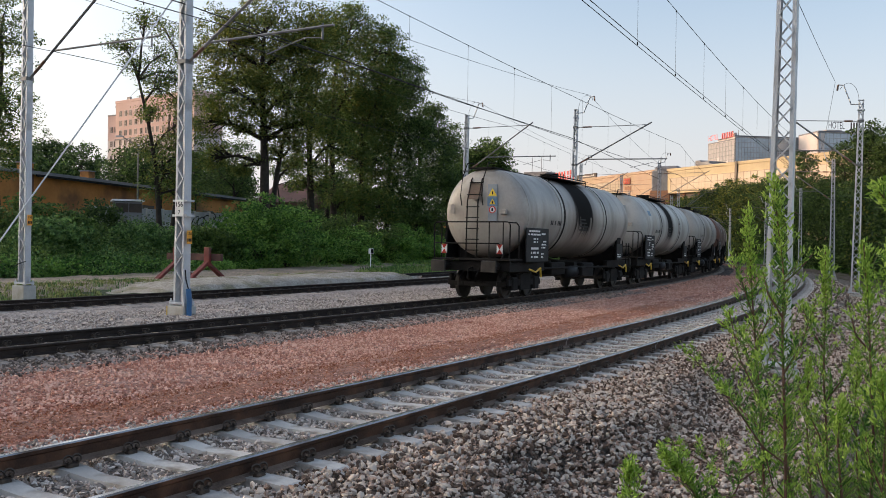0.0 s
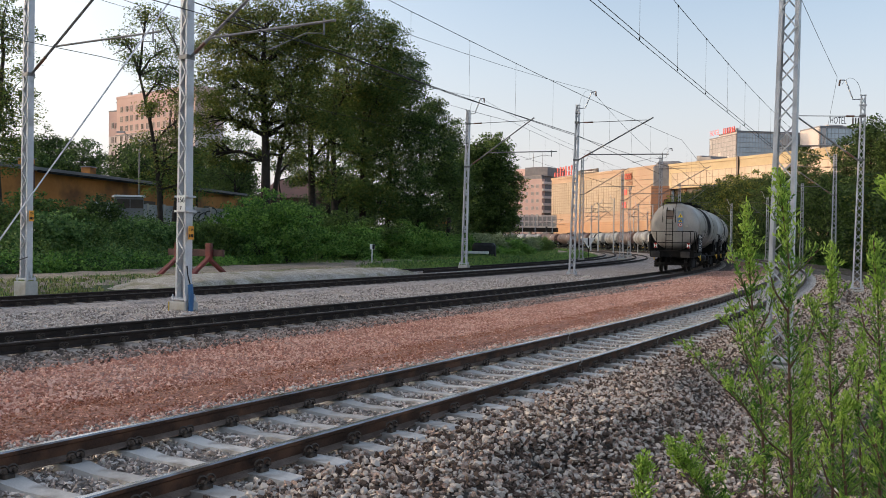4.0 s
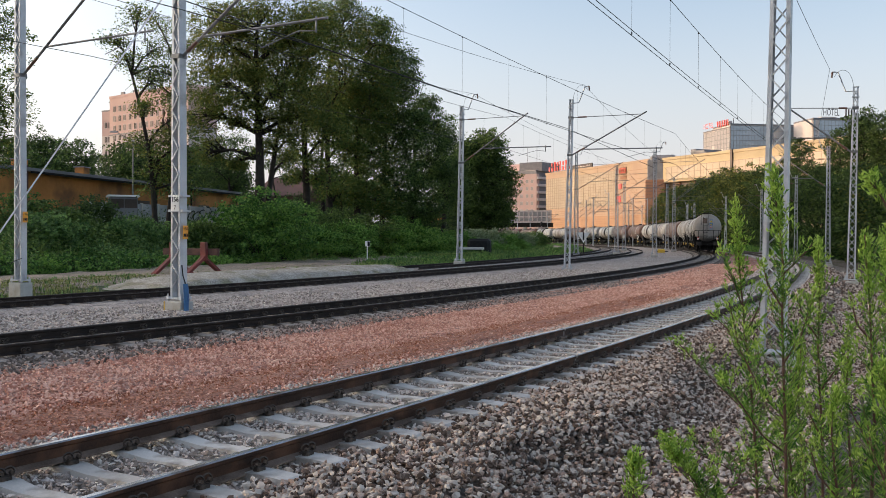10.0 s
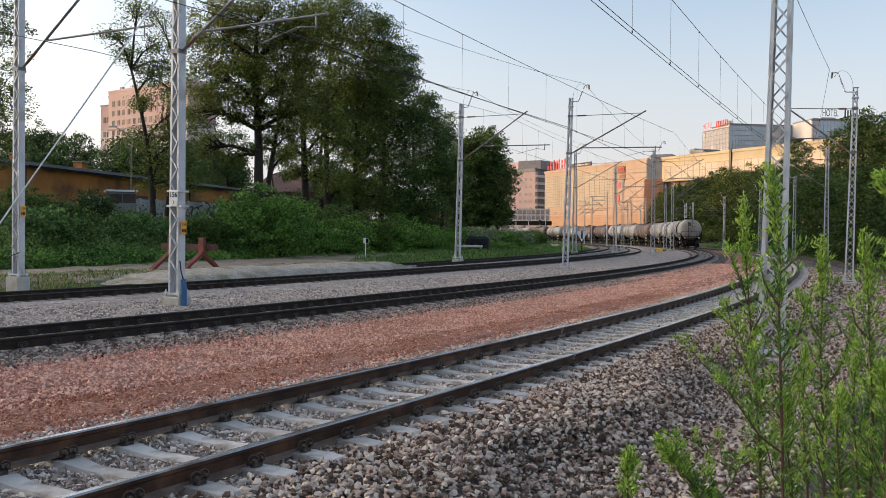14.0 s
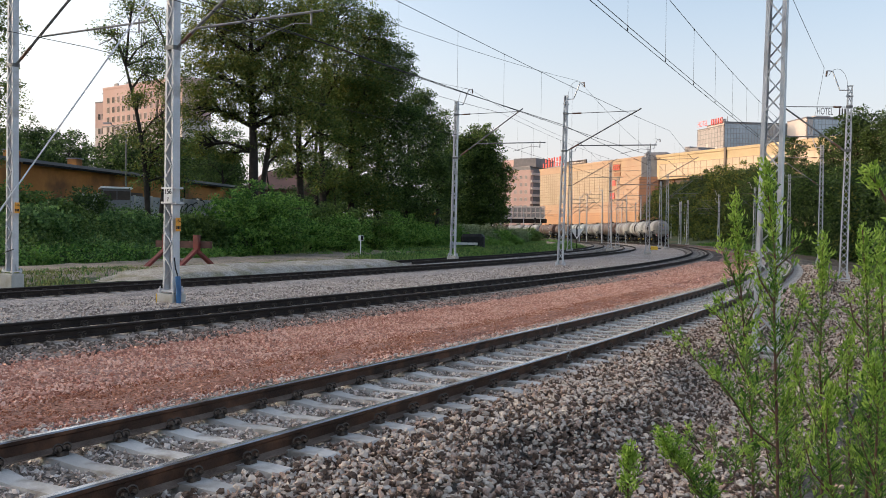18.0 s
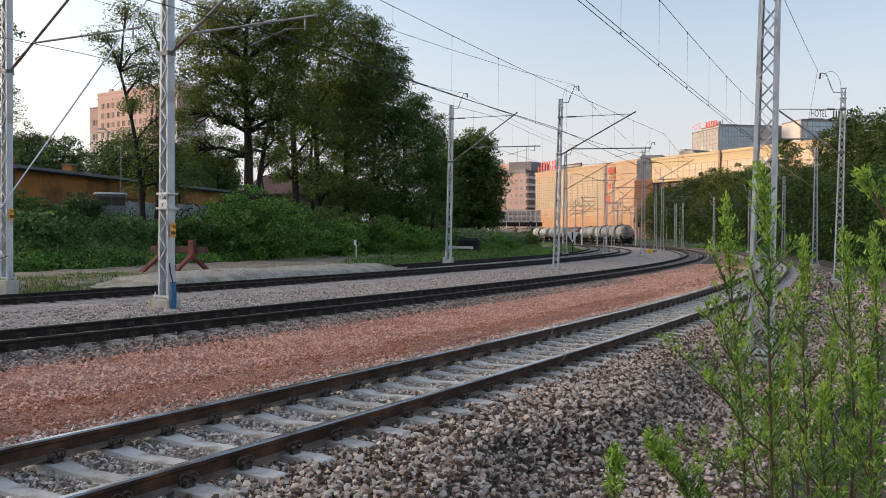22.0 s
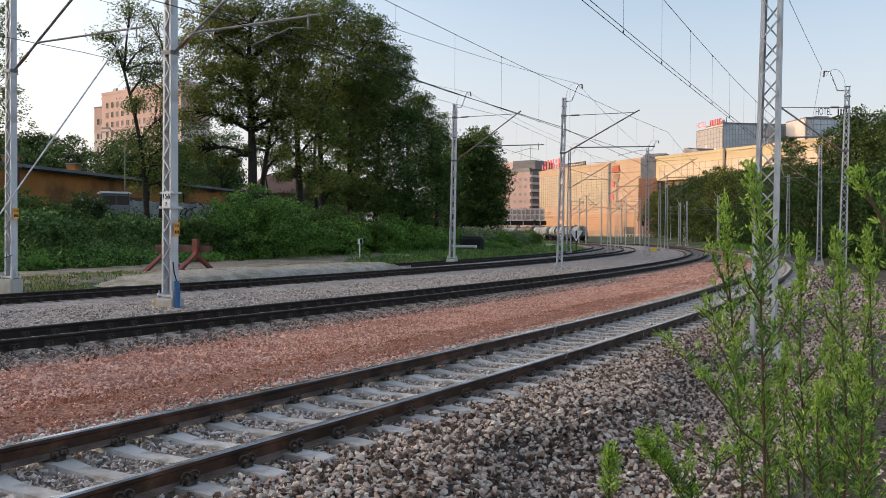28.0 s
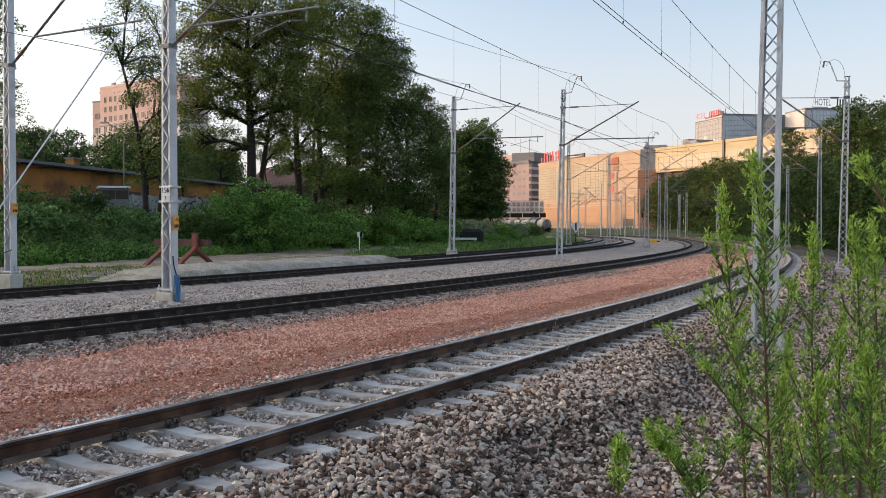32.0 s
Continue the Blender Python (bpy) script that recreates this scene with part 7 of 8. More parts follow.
def windows(parent, m, xs, zs, w, h, glass="pane", y=-0.06):
    pane = MB().box(-w / 2, 0, 0, w / 2, 0.1, h).mesh("pane", M[glass])
    fr = MB()
    for a, b, c, d in ((-w / 2 - 0.08, 0, -w / 2, h), (w / 2, 0, w / 2 + 0.08, h), (-w / 2 - 0.08, -0.08, w / 2 + 0.08, 0), (-w / 2 - 0.08, h, w / 2 + 0.08, h + 0.08), (-0.04, 0, 0.04, h)):
        fr.box(a, -0.06, b, c, 0.1, d)
    frm = fr.mesh("window", M["pale"])
    for z in zs:
        for x in xs:
            o = new("window", frm)
            o.parent, o.matrix_basis = parent, m @ Matrix.Translation((x, y, z))
            p = new("pane", pane)
            p.parent = o


def letters(parent, m, words, size, material, x, z, extra, y=-0.4, wide=0.56):
    """Roof sign: the word that can be read, and bars for the name beside it."""
    ob = text_part("sign_letters", words, size, m @ Matrix.Translation((x, y, z)) @ Matrix.Rotation(math.pi / 2, 4, "X") @ Matrix.Diagonal((wide, 1, 1, 1)), material, parent)
    w = size * 0.44 * wide / 0.56
    x0 = x + size * (0.2 * len(words) + 0.62) * wide / 0.6
    for k in range(extra):
        part("sign_bar", MB().box(x0 + k * w * 0.66, y - 0.2, z - size * 0.36, x0 + k * w * 0.66 + w * 0.3, y + 0.1, z + size * 0.36, m=m), material, parent)


def shopping_centre():
    t = thing("shopping_centre", "large warm-coloured shopping centre with glass grid front", "building")
    H_ = 29.6
    p1, p2 = px_at(954, 408), px_at(1136, 331)
    m, L = wall_frame(p1, p2)
    part("wall", MB().box(0, 0, -1, L, 60, H_, m=m), M["mall"], t)
    part("parapet", MB().box(-0.3, -0.3, H_, L + 0.3, 60.3, H_ + 0.9, m=m), M["mall"], t)
    grid_of(t, m, L * 0.006, L * 0.73, 14.2, 27.7, 30, 12, 0.15, M["mall_glass"], "mullion")
    # cladding joints
    part("plinth_cladding", MB().box(0.1, -0.04, -1, L, 0.0, 10.2, m=m), M["mall_plinth"], t, "orange-brown ribbed lower cladding")
    for k in range(1, 15):
        part("cladding_joint", MB().box(0, -0.09, k * 0.95 - 0.5, L, -0.03, k * 0.95 - 0.4, m=m), M["mall_brick"], t)
    for k in range(9):
        part("cladding_joint", MB().box(L * 0.735, -0.05, 13.4 + k * 1.7, L, 0.02, 13.5 + k * 1.7, m=m), M["mall_brick"], t)
    part("cladding_joint", MB().box(L * 0.63, -0.05, 12.6, L, 0.02, 12.75, m=m), M["mall_brick"], t)
    door = part("gate", MB().box(L * 0.86, -0.3, -0.6, L * 0.95, 0.1, 5.0, m=m), M["dark_glass"], t, "dark goods gate")
    for k, (x, z, w, h) in enumerate(((0.755, 26.0, 5.0, 2.7), (0.765, 24.0, 4.4, 1.2), (0.75, 20.4, 2.0, 2.0), (0.735, 15.4, 2.8, 2.2))):
        lg = part("logo_panel", MB().box(L * x, -0.3, z, L * x + w, -0.02, z + h, m=m, ch=0.1), M["mall_brick"] if k < 2 else M["redsign"], t)
        if k == 0:
            for q in (0.22, 0.5, 0.78):
                part("logo_ring", MB().tube([m @ Vector((L * x + w * q, -0.36, z + h * 0.5 + 0.85 * math.sin(a))) + (m.to_3x3() @ Vector((0.85 * math.cos(a), 0, 0))) for a in np.linspace(0.0, math.tau, 12)], 0.17, 5), M["redsign"], lg)
    # roof sign: red shape, bars
    sg = part("roof_sign", MB().box(L * 0.07, -0.5, H_ + 0.9, L * 0.26, -0.2, H_ + 1.2, m=m), M["roof_grey"], t)
    for k in range(16):
        x, z = L * (0.04 + (k % 8) * 0.031), H_ + (1.3 if k < 8 else 3.4)
        if k == 8:
            continue
        part("sign_bar", MB().box(x, -0.5, z, x + L * (0.017 if k % 3 else 0.012), -0.2, z + (1.7 if k % 2 else 2.0), m=m, ch=0.1), M["redsign"], sg)
    part("roof_band", MB().box(L * 0.28, -0.2, H_ + 0.9, L * 0.5, 0.3, H_ + 2.6, m=m), M["dark_glass"], t)
    bt = MB()
    bars_text(bt, L * 0.29, -0.21, H_ + 2.4, L * 0.19, 1.2, 1, m, random.Random(2))
    part("band_marks", bt, M["pale"], t)
    # rust-coloured tower between the wings
    p3 = px_at(1166, 326)
    m2, L2 = wall_frame(px_at(1133, 329), p3)
    part("tower", MB().box(-0.4, -1.6, -1, L2, 30, 22.6, m=m2, ch=0.2), M["mall_brick"], t)
    for k in range(20):
        part("cladding_joint", MB().box(-0.4, -1.66, k * 1.12 + 0.3, L2, -1.59, k * 1.12 + 0.38, m=m2), M["darksign"], t)
    part("plant_room", MB().box(0.2, -1.3, 22.6, L2 - 0.1, 26, 29.8, m=m2, ch=0.3), M["roof_grey"], t)
    part("roof_unit", MB().box(0.8, 0, 29.8, L2 + 3.0, 20, 31.6, m=m2, ch=0.8), M["roof_grey"], t)
    # wing with a glazed gallery
    p4 = px_at(1360, 279)
    m3, L3 = wall_frame(p3, p4)
    part("wall", MB().box(0, 1.5, -1, L3 + 46, 60, 23.4, m=m3), M["mall"], t)
    part("gallery", MB().box(0, -1.5, 21.4, L3 + 46, 1.5, H_ - 0.2, m=m3, ch=0.15), M["mall_cream"], t)
    part("parapet", MB().box(0, -1.7, H_ - 0.2, L3 + 46, 50, H_ + 0.7, m=m3), M["mall_cream"], t)
    grid_of(t, m3, 2.0, L3 + 40, 22.4, 26.8, 30, 2, 0.16, M["mall_glass"], "mullion", y=-1.62)
    part("undercroft", MB().box(L3 * 0.12, 1.3, 8.0, L3 * 0.9, 1.6, 21.2, m=m3), M["dark_glass"], t, "dark glazing below the gallery")
    for k in range(5):
        part("column", MB().box(L3 * (0.12 + 0.15 * k) - 0.4, 0.9, -1, L3 * (0.12 + 0.15 * k) + 0.4, 1.29, 21.4, m=m3), M["mall_brick"], t)
    part("downpipe", MB().box(L3 * 0.66, -2.0, 20, L3 * 0.66 + 0.9, -1.5, H_ + 0.8, m=m3), M["dark_glass"], t)
    for x, w, h in ((0.04, 7, 2.6), (0.10, 5, 1.8), (0.03, 3, 3.2)):
        part("roof_unit", MB().box(L3 * x + 2, 8, H_ + 0.7, L3 * x + 2 + w, 16, H_ + 0.7 + h, m=m3, ch=0.2), M["roof_grey"], t)


shopping_centre()


def hotel():
    t = thing("hotel_tower", "tall glass hotel with a lit beige end and roof signs", "building")
    c0, c1, c2, c3, c4 = px_at(1232, 498), px_at(1279, 472), px_at(1397, 478), px_at(1426, 455), px_at(1515, 458)
    top = 60.5
    # beige and grey glass put the sunlit tone of two faces into colour
    for (a, b, z, glass, nx, nz) in ((c0, c1, top - 1.4, M["glass_grey"], 9, 15), (c1, c2, top + 0.2, M["blue_glass"], 22, 15), (c2, c3, top + 0.4, M["mall_glass"], 4, 15), (c3, c4, top + 1.0, M["blue_glass"], 14, 15)):
        m, L = wall_frame(a, b)
        dp = 3 if a is c2 else 20
        part("wing", MB().box(0, 0, -1, L, dp, z, m=m), M["pale"], t)
        part("parapet", MB().box(-0.1, -0.2, z, L + 0.1, dp, z + 0.7, m=m), M["roof_grey"], t)
        grid_of(t, m, 0.2, L - 0.2, 22, z - 0.4, nx, nz, 0.2, glass, "roof_grey")
    rng = random.Random(8)
    m, L = wall_frame(c0, c1)
    for k in range(8):
        i, j = rng.randrange(9), rng.randrange(14)
        part("curtained_pane", MB().box(0.3 + (L - 0.4) * i / 9 + 0.2, -0.2, 22.2 + j * 2.47, 0.3 + (L - 0.4) * (i + 1) / 9 - 0.3, -0.16, 22.2 + j * 2.47 + 2.0, m=m), M["pale"], t)
    letters(t, m, "HOTEL", 4.2, M["redsign"], L * 0.22, top + 1.7, 7, y=-0.5, wide=0.78)
    m, L = wall_frame(c3, c4)
    letters(t, m, "HOTEL", 5.0, M["darksign"], L * 0.34, top + 4.4, 4, y=-0.5)
    part("plant_room", MB().box(L * 0.2, 2, top + 1.6, L * 0.5, 10, top + 2.6, m=m), M["pale"], t)
    m, L = wall_frame(c1, c2)
    part("roof_unit", MB().box(L * 0.02, 2, top + 1, L * 0.06, 6, top + 2.6, m=m, ch=0.2), M["pale"], t)
    part("roof_mast", MB().tube([m @ Vector((L * 0.09, 3, top)), m @ Vector((L * 0.09, 3, top + 4))], 0.2, 5), M["roof_grey"], t)


hotel()


def pink_block():
    t = thing("apartment_block", "pink and pale rendered apartment block with many windows", "building")
    a, b = px_at(183, 256), px_at(322, 233)
    m, L = wall_frame(a, b)
    top, band = 40.4, 30.2
    part("wall", MB().box(0, 0, -1, L, 9, band, m=m), M["pale"], t)
    part("wall", MB().box(0, -0.02, band, L, 9, top, m=m), M["pink"], t)
    part("cornice", MB().box(-0.2, -0.25, band - 0.2, L + 0.1, 9, band + 0.1, m=m), M["roof_grey"], t)
    part("parapet", MB().box(-0.1, -0.15, top, L + 0.1, 9.1, top + 0.7, m=m), M["pink"], t)
    windows(t, m, [2.6, 5.2, 7.6, 10.2, 12.8, 15.4, 18, 20.6, 23.2, 25.8, 28.4][: int(L / 2.6)], [1.2 + 2.72 * k for k in range(14)], 1.15, 1.55)
    c = px_at(163.5, 258)
    m2, L2 = wall_frame(c, a)
    part("stair_wing", MB().box(0, 1.2, -1, L2, 22, band, m=m2), M["pale"], t)
    part("stair_wing", MB().box(0, 1.18, band, L2, 22, 37.2, m=m2), M["pink"], t)
    part("parapet", MB().box(-0.1, 1.1, 37.2, L2, 22, 37.6, m=m2), M["roof_grey"], t)
    windows(t, m2 @ Matrix.Translation((0, 1.2, 0)), [L2 * 0.36, L2 * 0.7], [3.9 + 2.72 * 1.5 * k for k in range(8)], 0.85, 1.6)
    for x, z in ((1.5, 37.6), (2.6, 37.6)):
        part("antenna", MB().tube([m2 @ Vector((x, 3, z)), m2 @ Vector((x, 3, z + 2.2)), m2 @ Vector((x - 0.6, 3, z + 2.6))], 0.22, 5), M["roof_grey"], t)
    for x in (2.0, 8.0):
        mb = MB().tube([m @ Vector((x, 3, top)), m @ Vector((x, 3, top + 2.2))], 0.1, 5)
        mb.box(x - 0.8, 2.7, top + 1.2, x + 0.8, 3.2, top + 2.2, m=m)
        part("antenna", mb, M["roof_grey"], t)
    part("aerial", MB().tube([m @ Vector((3, 3, top + 2.6)), m @ Vector((9, 3, top + 5.2))], 0.06, 4), M["wire"], t)


pink_block()


def office_block():
    t = thing("office_block", "pink office tower with grey balconies", "building")
    a, b, c = px_at(872, 452), px_at(937, 440), px_at(958, 446)
    m, L = wall_frame(a, b)
    part("wall", MB().box(0, 0, -1, L, 20, 32.6, m=m), M["pink"], t)
    part("parapet", MB().box(0, -0.2, 32.6, L, 20, 34, m=m), M["roof_grey"], t)
    part("upper_storey", MB().box(L * 0.5, 1.5, 34, L * 1.1, 20, 38.4, m=m), M["slate"], t)
    windows(t, m, [L * q for q in (0.3, 0.45, 0.6, 0.75, 0.88)], [3.0 + 3.6 * k for k in range(8)], 1.3, 1.6, glass="glass_grey")
    m2, L2 = wall_frame(b, c)
    part("wall", MB().box(0, 0.6, -1, L2, 20, 34.5, m=m2), M["slate"], t)
    for k in range(9):
        bl = part("balcony", MB().box(0.2, -0.8, 2 + 3.5 * k, L2 - 1, 0.6, 3.2 + 3.5 * k, m=m2), M["pale"], t, "pale concrete balcony")
    m3, L3 = wall_frame(px_at(949, 438), px_at(975, 445))
    part("wing", MB().box(0, 9, -1, L3, 24, 38.0, m=m3), M["pink"], t)
    windows(t, m3 @ Matrix.Translation((0, 9, 0)), [L3 * 0.3, L3 * 0.6], [31.0, 34.4], 1.4, 1.6)
    for x in (L * 0.6, L * 0.85):
        part("mast", MB().tube([m @ Vector((x, 6, 38)), m @ Vector((x, 6, 46))], 0.12, 4), M["roof_grey"], t)


office_block()


def footbridge():
    t = thing("station_bridge", "pale station footbridge on posts above the tracks", "bridge")
    m, L = wall_frame(px_at(868, 352), px_at(963, 345))
    part("deck", MB().box(0, 0, 5.6, L, 4, 7.2, m=m), M["dark"], t, "dark bridge deck")
    part("lower_rail", MB().box(0, -0.2, 7.2, L, 0, 7.7, m=m), M["pale"], t)
    part("upper_rail", MB().box(0, -0.2, 11.4, L, 0, 12.0, m=m), M["pale"], t)
    part("middle_rail", MB().box(0, -0.2, 9.3, L, 0, 9.8, m=m), M["pale"], t)
    pn = MB().box(-0.75, 0, 0, 0.75, 0.1, 1.4).mesh("panel", M["glass_grey"])
    ps = MB().box(-0.16, 0, 7.2, 0.16, 0.4, 12.0).mesh("post", M["pale"])
    for k in range(13):
        x = L * k / 12
        o = new("post", ps)
        o.parent, o.matrix_basis = t, m @ Matrix.Translation((x, -0.4, 0))
        if k < 12:
            for z in (7.8, 9.9):
                o = new("panel", pn)
                o.parent, o.matrix_basis = t, m @ Matrix.Translation((x + L / 24, 0.1, z))
    for q in (0.15, 0.5, 0.9):
        part("pier", MB().box(L * q - 0.5, 0.5, -1, L * q + 0.5, 3, 5.6, m=m), M["concrete"], t)


footbridge()


def garage_row():
    t = thing("garage_building", "long low ochre rendered building with flat roof", "building")
    a, b = (-36.5, 55.5), (-24.6, 114.0)
    m, L = wall_frame(a, b)
    z0, z1 = 0.5, 6.85
    part("wall", MB().box(0, 0, z0, L, 9, z1, m=m), M["ochre"], t)
    part("roof", MB().box(-0.4, -0.5, z1, L + 0.3, 9.4, z1 + 0.28, m=m), M["roof_grey"], t)
    part("gutter", MB().box(L * 0.28, -0.62, z1 - 0.16, L + 0.3, -0.5, z1 + 0.02, m=m), M["dark"], t)
    part("pilaster", MB().box(L * 0.265, -0.3, z0, L * 0.28, 0, z1 + 0.5, m=m), M["brick"], t)
    for q in (0.285, 0.428):
        ch = part("chimney", MB().box(L * q, 0.6, z1 + 0.28, L * q + 0.95, 1.5, z1 + 0.98, m=m, ch=0.04), M["ochre"], t, "orange rendered chimney")
        part("cap", MB().box(L * q - 0.08, 0.52, z1 + 0.98, L * q + 1.03, 1.58, z1 + 1.06, m=m), M["roof_grey"], ch)
    for q in (0.50, 0.56, 0.70, 0.78, 0.86, 0.93):
        w = part("window", MB().box(L * q, -0.05, 3.6, L * q + 2.4, 0.1, 5.2, m=m), M["dark_glass"], t, "dark window")
        part("sill", MB().box(L * q - 0.1, -0.2, 3.48, L * q + 2.5, 0, 3.6, m=m), M["concrete"], w)
    for q in (0.62, 0.745):
        part("downpipe", MB().tube([m @ Vector((L * q, -0.15, z0)), m @ Vector((L * q, -0.15, z1))], 0.09, 6), M["dark"], t)


garage_row()


def yard_things():
    # pale concrete fence with dark scrawls in front of the low building
    t = thing("concrete_fence", "pale concrete fence with dark graffiti", "fence")
    m, L = wall_frame((-27.2, 69.0), (-19.6, 84.5))
    rng = random.Random(4)
    n = 9
    pn = MB().box(0.06, -0.05, 1.9, L / n - 0.06, 0.05, 4.32, ch=0.01).mesh("panel", M["fence"])
    po = MB().box(-0.08, -0.1, 1.7, 0.08, 0.1, 4.4).mesh("post", M["concrete"])
    for k in range(n):
        o = new("panel", pn)
        o.parent, o.matrix_basis = t, m @ Matrix.Translation((L * k / n, 0, 0))
        o = new("post", po)
        o.parent, o.matrix_basis = t, m @ Matrix.Translation((L * k / n, 0, 0))
    for k in range(10):
        x = L * (0.52 + 0.046 * k)
        z = 3.6 + rng.uniform(-0.2, 0.3)
        pts = [m @ Vector((x + 0.35 * math.sin(a * 1.7 + k) + 0.12 * a, -0.06, z + 0.45 * math.cos(a * 1.3 + k))) for a in np.linspace(0, 4, 9)]
        part("scrawl", MB().tube(pts, 0.05, 4), M["black"], t)
    # small white kiosk roofed caravan
    t = thing("site_cabin", "small white site cabin with dark windows", "cabin", pose(-25.3, 71.6, 3.0, 0, 0, 24))
    part("body", MB().box(-1.05, -1.0, 0, 1.05, 1.0, 1.78, ch=0.06), M["roof_grey"], t)
    part("roof", MB().box(-1.2, -1.15, 1.78, 1.2, 1.15, 1.92, ch=0.04), M["white"], t)
    for x in (-0.95, 0.05):
        part("window", MB().box(x, -1.03, 0.9, x + 0.95, -0.98, 1.6), M["dark_glass"], t)
    part("window", MB().box(-1.08, -0.5, 0.9, -1.03, 0.5, 1.6), M["dark_glass"], t)
    # brick house behind the trees
    t = thing("brick_house", "red brick house behind the trees", "house")
    m, L = wall_frame(px_at(440, 140), px_at(532, 136))
    part("wall", MB().box(0, 0, 0, L, 9, 8.0, m=m), M["brick"], t)
    part("roof", MB().add([m @ Vector(p) for p in ((-0.4, -0.5, 7.9), (L + 0.4, -0.5, 7.9), (L + 0.4, 9.5, 7.9), (-0.4, 9.5, 7.9), (-0.4, 4.5, 11.0), (L + 0.4, 4.5, 11.0))], [(0, 1, 5, 4), (2, 3, 4, 5), (0, 4, 3), (1, 2, 5), (3, 2, 1, 0)]), M["brick"], t)
    windows(t, m, [L * 0.25, L * 0.6, L * 0.85], [3.0], 1.1, 1.3)
    t = thing("low_shed", "low orange-brown shed behind the trees", "shed")
    m, L = wall_frame(px_at(690, 150), px_at(812, 142))
    part("wall", MB().box(0, 0, 0, L, 6, 6.2, m=m), M["ochre"], t)
    part("roof", MB().box(-0.3, -0.4, 6.2, L + 0.3, 6.3, 6.5, m=m), M["roof_grey"], t)
    windows(t, m, [L * 0.2, L * 0.5, L * 0.8], [2.6], 1.6, 1.4)


yard_things()


def boundary_fence():
    t = thing("boundary_fence", "low grey metal fence in front of the shopping centre", "fence")
    m, L = wall_frame(px_at(1030, 330), px_at(1175, 292))
    n = 26
    po = MB().box(-0.07, -0.07, -0.6, 0.07, 0.07, 2.3).mesh("post", M["mast_far"])
    rail = MB().box(0.07, -0.03, 0, L / n - 0.07, 0.03, 0.08).mesh("rail", M["mast_far"])
    for k in range(n + 1):
        o = new("post", po)
        o.parent, o.matrix_basis = t, m @ Matrix.Translation((L * k / n, 0, 0))
        for z in (0.1, 1.1, 2.1):
            if k < n:
                o = new("rail", rail)
                o.parent, o.matrix_basis = t, m @ Matrix.Translation((L * k / n, 0, z))
    rng = np.random.default_rng(91)
    n = 260
    f = rng.random(n)
    x, y = 44 + 26 * f + rng.normal(0, 3, n), 300 - 40 * f + rng.uniform(-28, 4, n)
    P = []
    for k in range(n):
        h = rng.uniform(0.3, 1.1)
        q = rng.normal(size=(30, 3))
        q /= np.linalg.norm(q, axis=1, keepdims=True)
        q[:, 2] = np.abs(q[:, 2])
        P.append(q * np.array([h + 0.5, h + 0.5, h]) + (x[k], y[k], -0.6))
    ob = part("undergrowth", fast_mesh("undergrowth", leaves(np.concatenate(P), 0.34, rng), 1, M["leaf_h"]), M["leaf_h"])
    tagged(ob, "green weeds along the fence of the shopping centre", "undergrowth", kind="stuff")


boundary_fence()

# ---- loose stones ----
M["stone_mix"] = mat("stone_mix", [(0.121, 0.084, 0.064), (0.308, 0.220, 0.173), (0.528, 0.352, 0.264), (0.402, 0.308, 0.251), (0.473, 0.374, 0.308), (0.594, 0.506, 0.429)], 6, 0.88, 0, 0.3, 0.006, 60, rand=1.1, island=True, spec=0.15)
M["stone_grey"] = mat("stone_grey", [(0.290, 0.239, 0.202), (0.502, 0.420, 0.362), (0.554, 0.414, 0.344), (0.713, 0.627, 0.559)], 6, 0.9, 0, 0.3, 0.006, 60, rand=1.2, island=True, spec=0.15)
M["stone_dark"] = mat("stone_dark", [(0.140, 0.110, 0.093), (0.270, 0.218, 0.185), (0.432, 0.355, 0.309)], 6, 0.9, 0, 0.3, 0.006, 60, rand=1.1, island=True, spec=0.15)
M["stone_red"] = mat("stone_red", [(0.509, 0.254, 0.185), (0.686, 0.385, 0.287), (0.796, 0.519, 0.408)], 1.2, 0.9, 0, 0.3, 0.005, 50, rand=0.8, island=True, spec=0.15)
M["stone_grit"] = mat("stone_grit", [(0.308, 0.120, 0.067), (0.440, 0.200, 0.123), (0.528, 0.280, 0.190)], 1.2, 0.92, 0, 0.3, 0.005, 50, rand=1.0, island=True, spec=0.15)
M["stone_light"] = mat("stone_light", [(0.25, 0.208, 0.182), (0.43, 0.368, 0.325), (0.61, 0.54, 0.482)], 4, 0.9, 0, 0.3, 0.005, 50, rand=1.0, island=True, spec=0.15)

GOLD = (1 + 5 ** 0.5) / 2
ICO_V = np.array([(x, s * GOLD, 0) for s in (-1, 1) for x in (-1, 1)] + [(0, y, s * GOLD) for s in (-1, 1) for y in (-1, 1)] + [(s * GOLD, 0, z) for s in (-1, 1) for z in (-1, 1)]) / 1.9
ICO_F = np.array([f for f in itertools.combinations(range(12), 3) if all(np.linalg.norm(ICO_V[a] - ICO_V[b]) < 1.1 for a, b in itertools.combinations(f, 2))])
ICO_F = np.array([f if np.dot(np.cross(ICO_V[f[1]] - ICO_V[f[0]], ICO_V[f[2]] - ICO_V[f[0]]), ICO_V[f[0]]) > 0 else f[::-1] for f in ICO_F])
OCT_V = np.array([(1, 0, 0), (0, 1, 0), (-1, 0, 0), (0, -1, 0), (0, 0, 1), (0, 0, -1)], float)
OCT_F = np.array([(0, 1, 4), (1, 2, 4), (2, 3, 4), (3, 0, 4), (1, 0, 5), (2, 1, 5), (3, 2, 5), (0, 3, 5)])


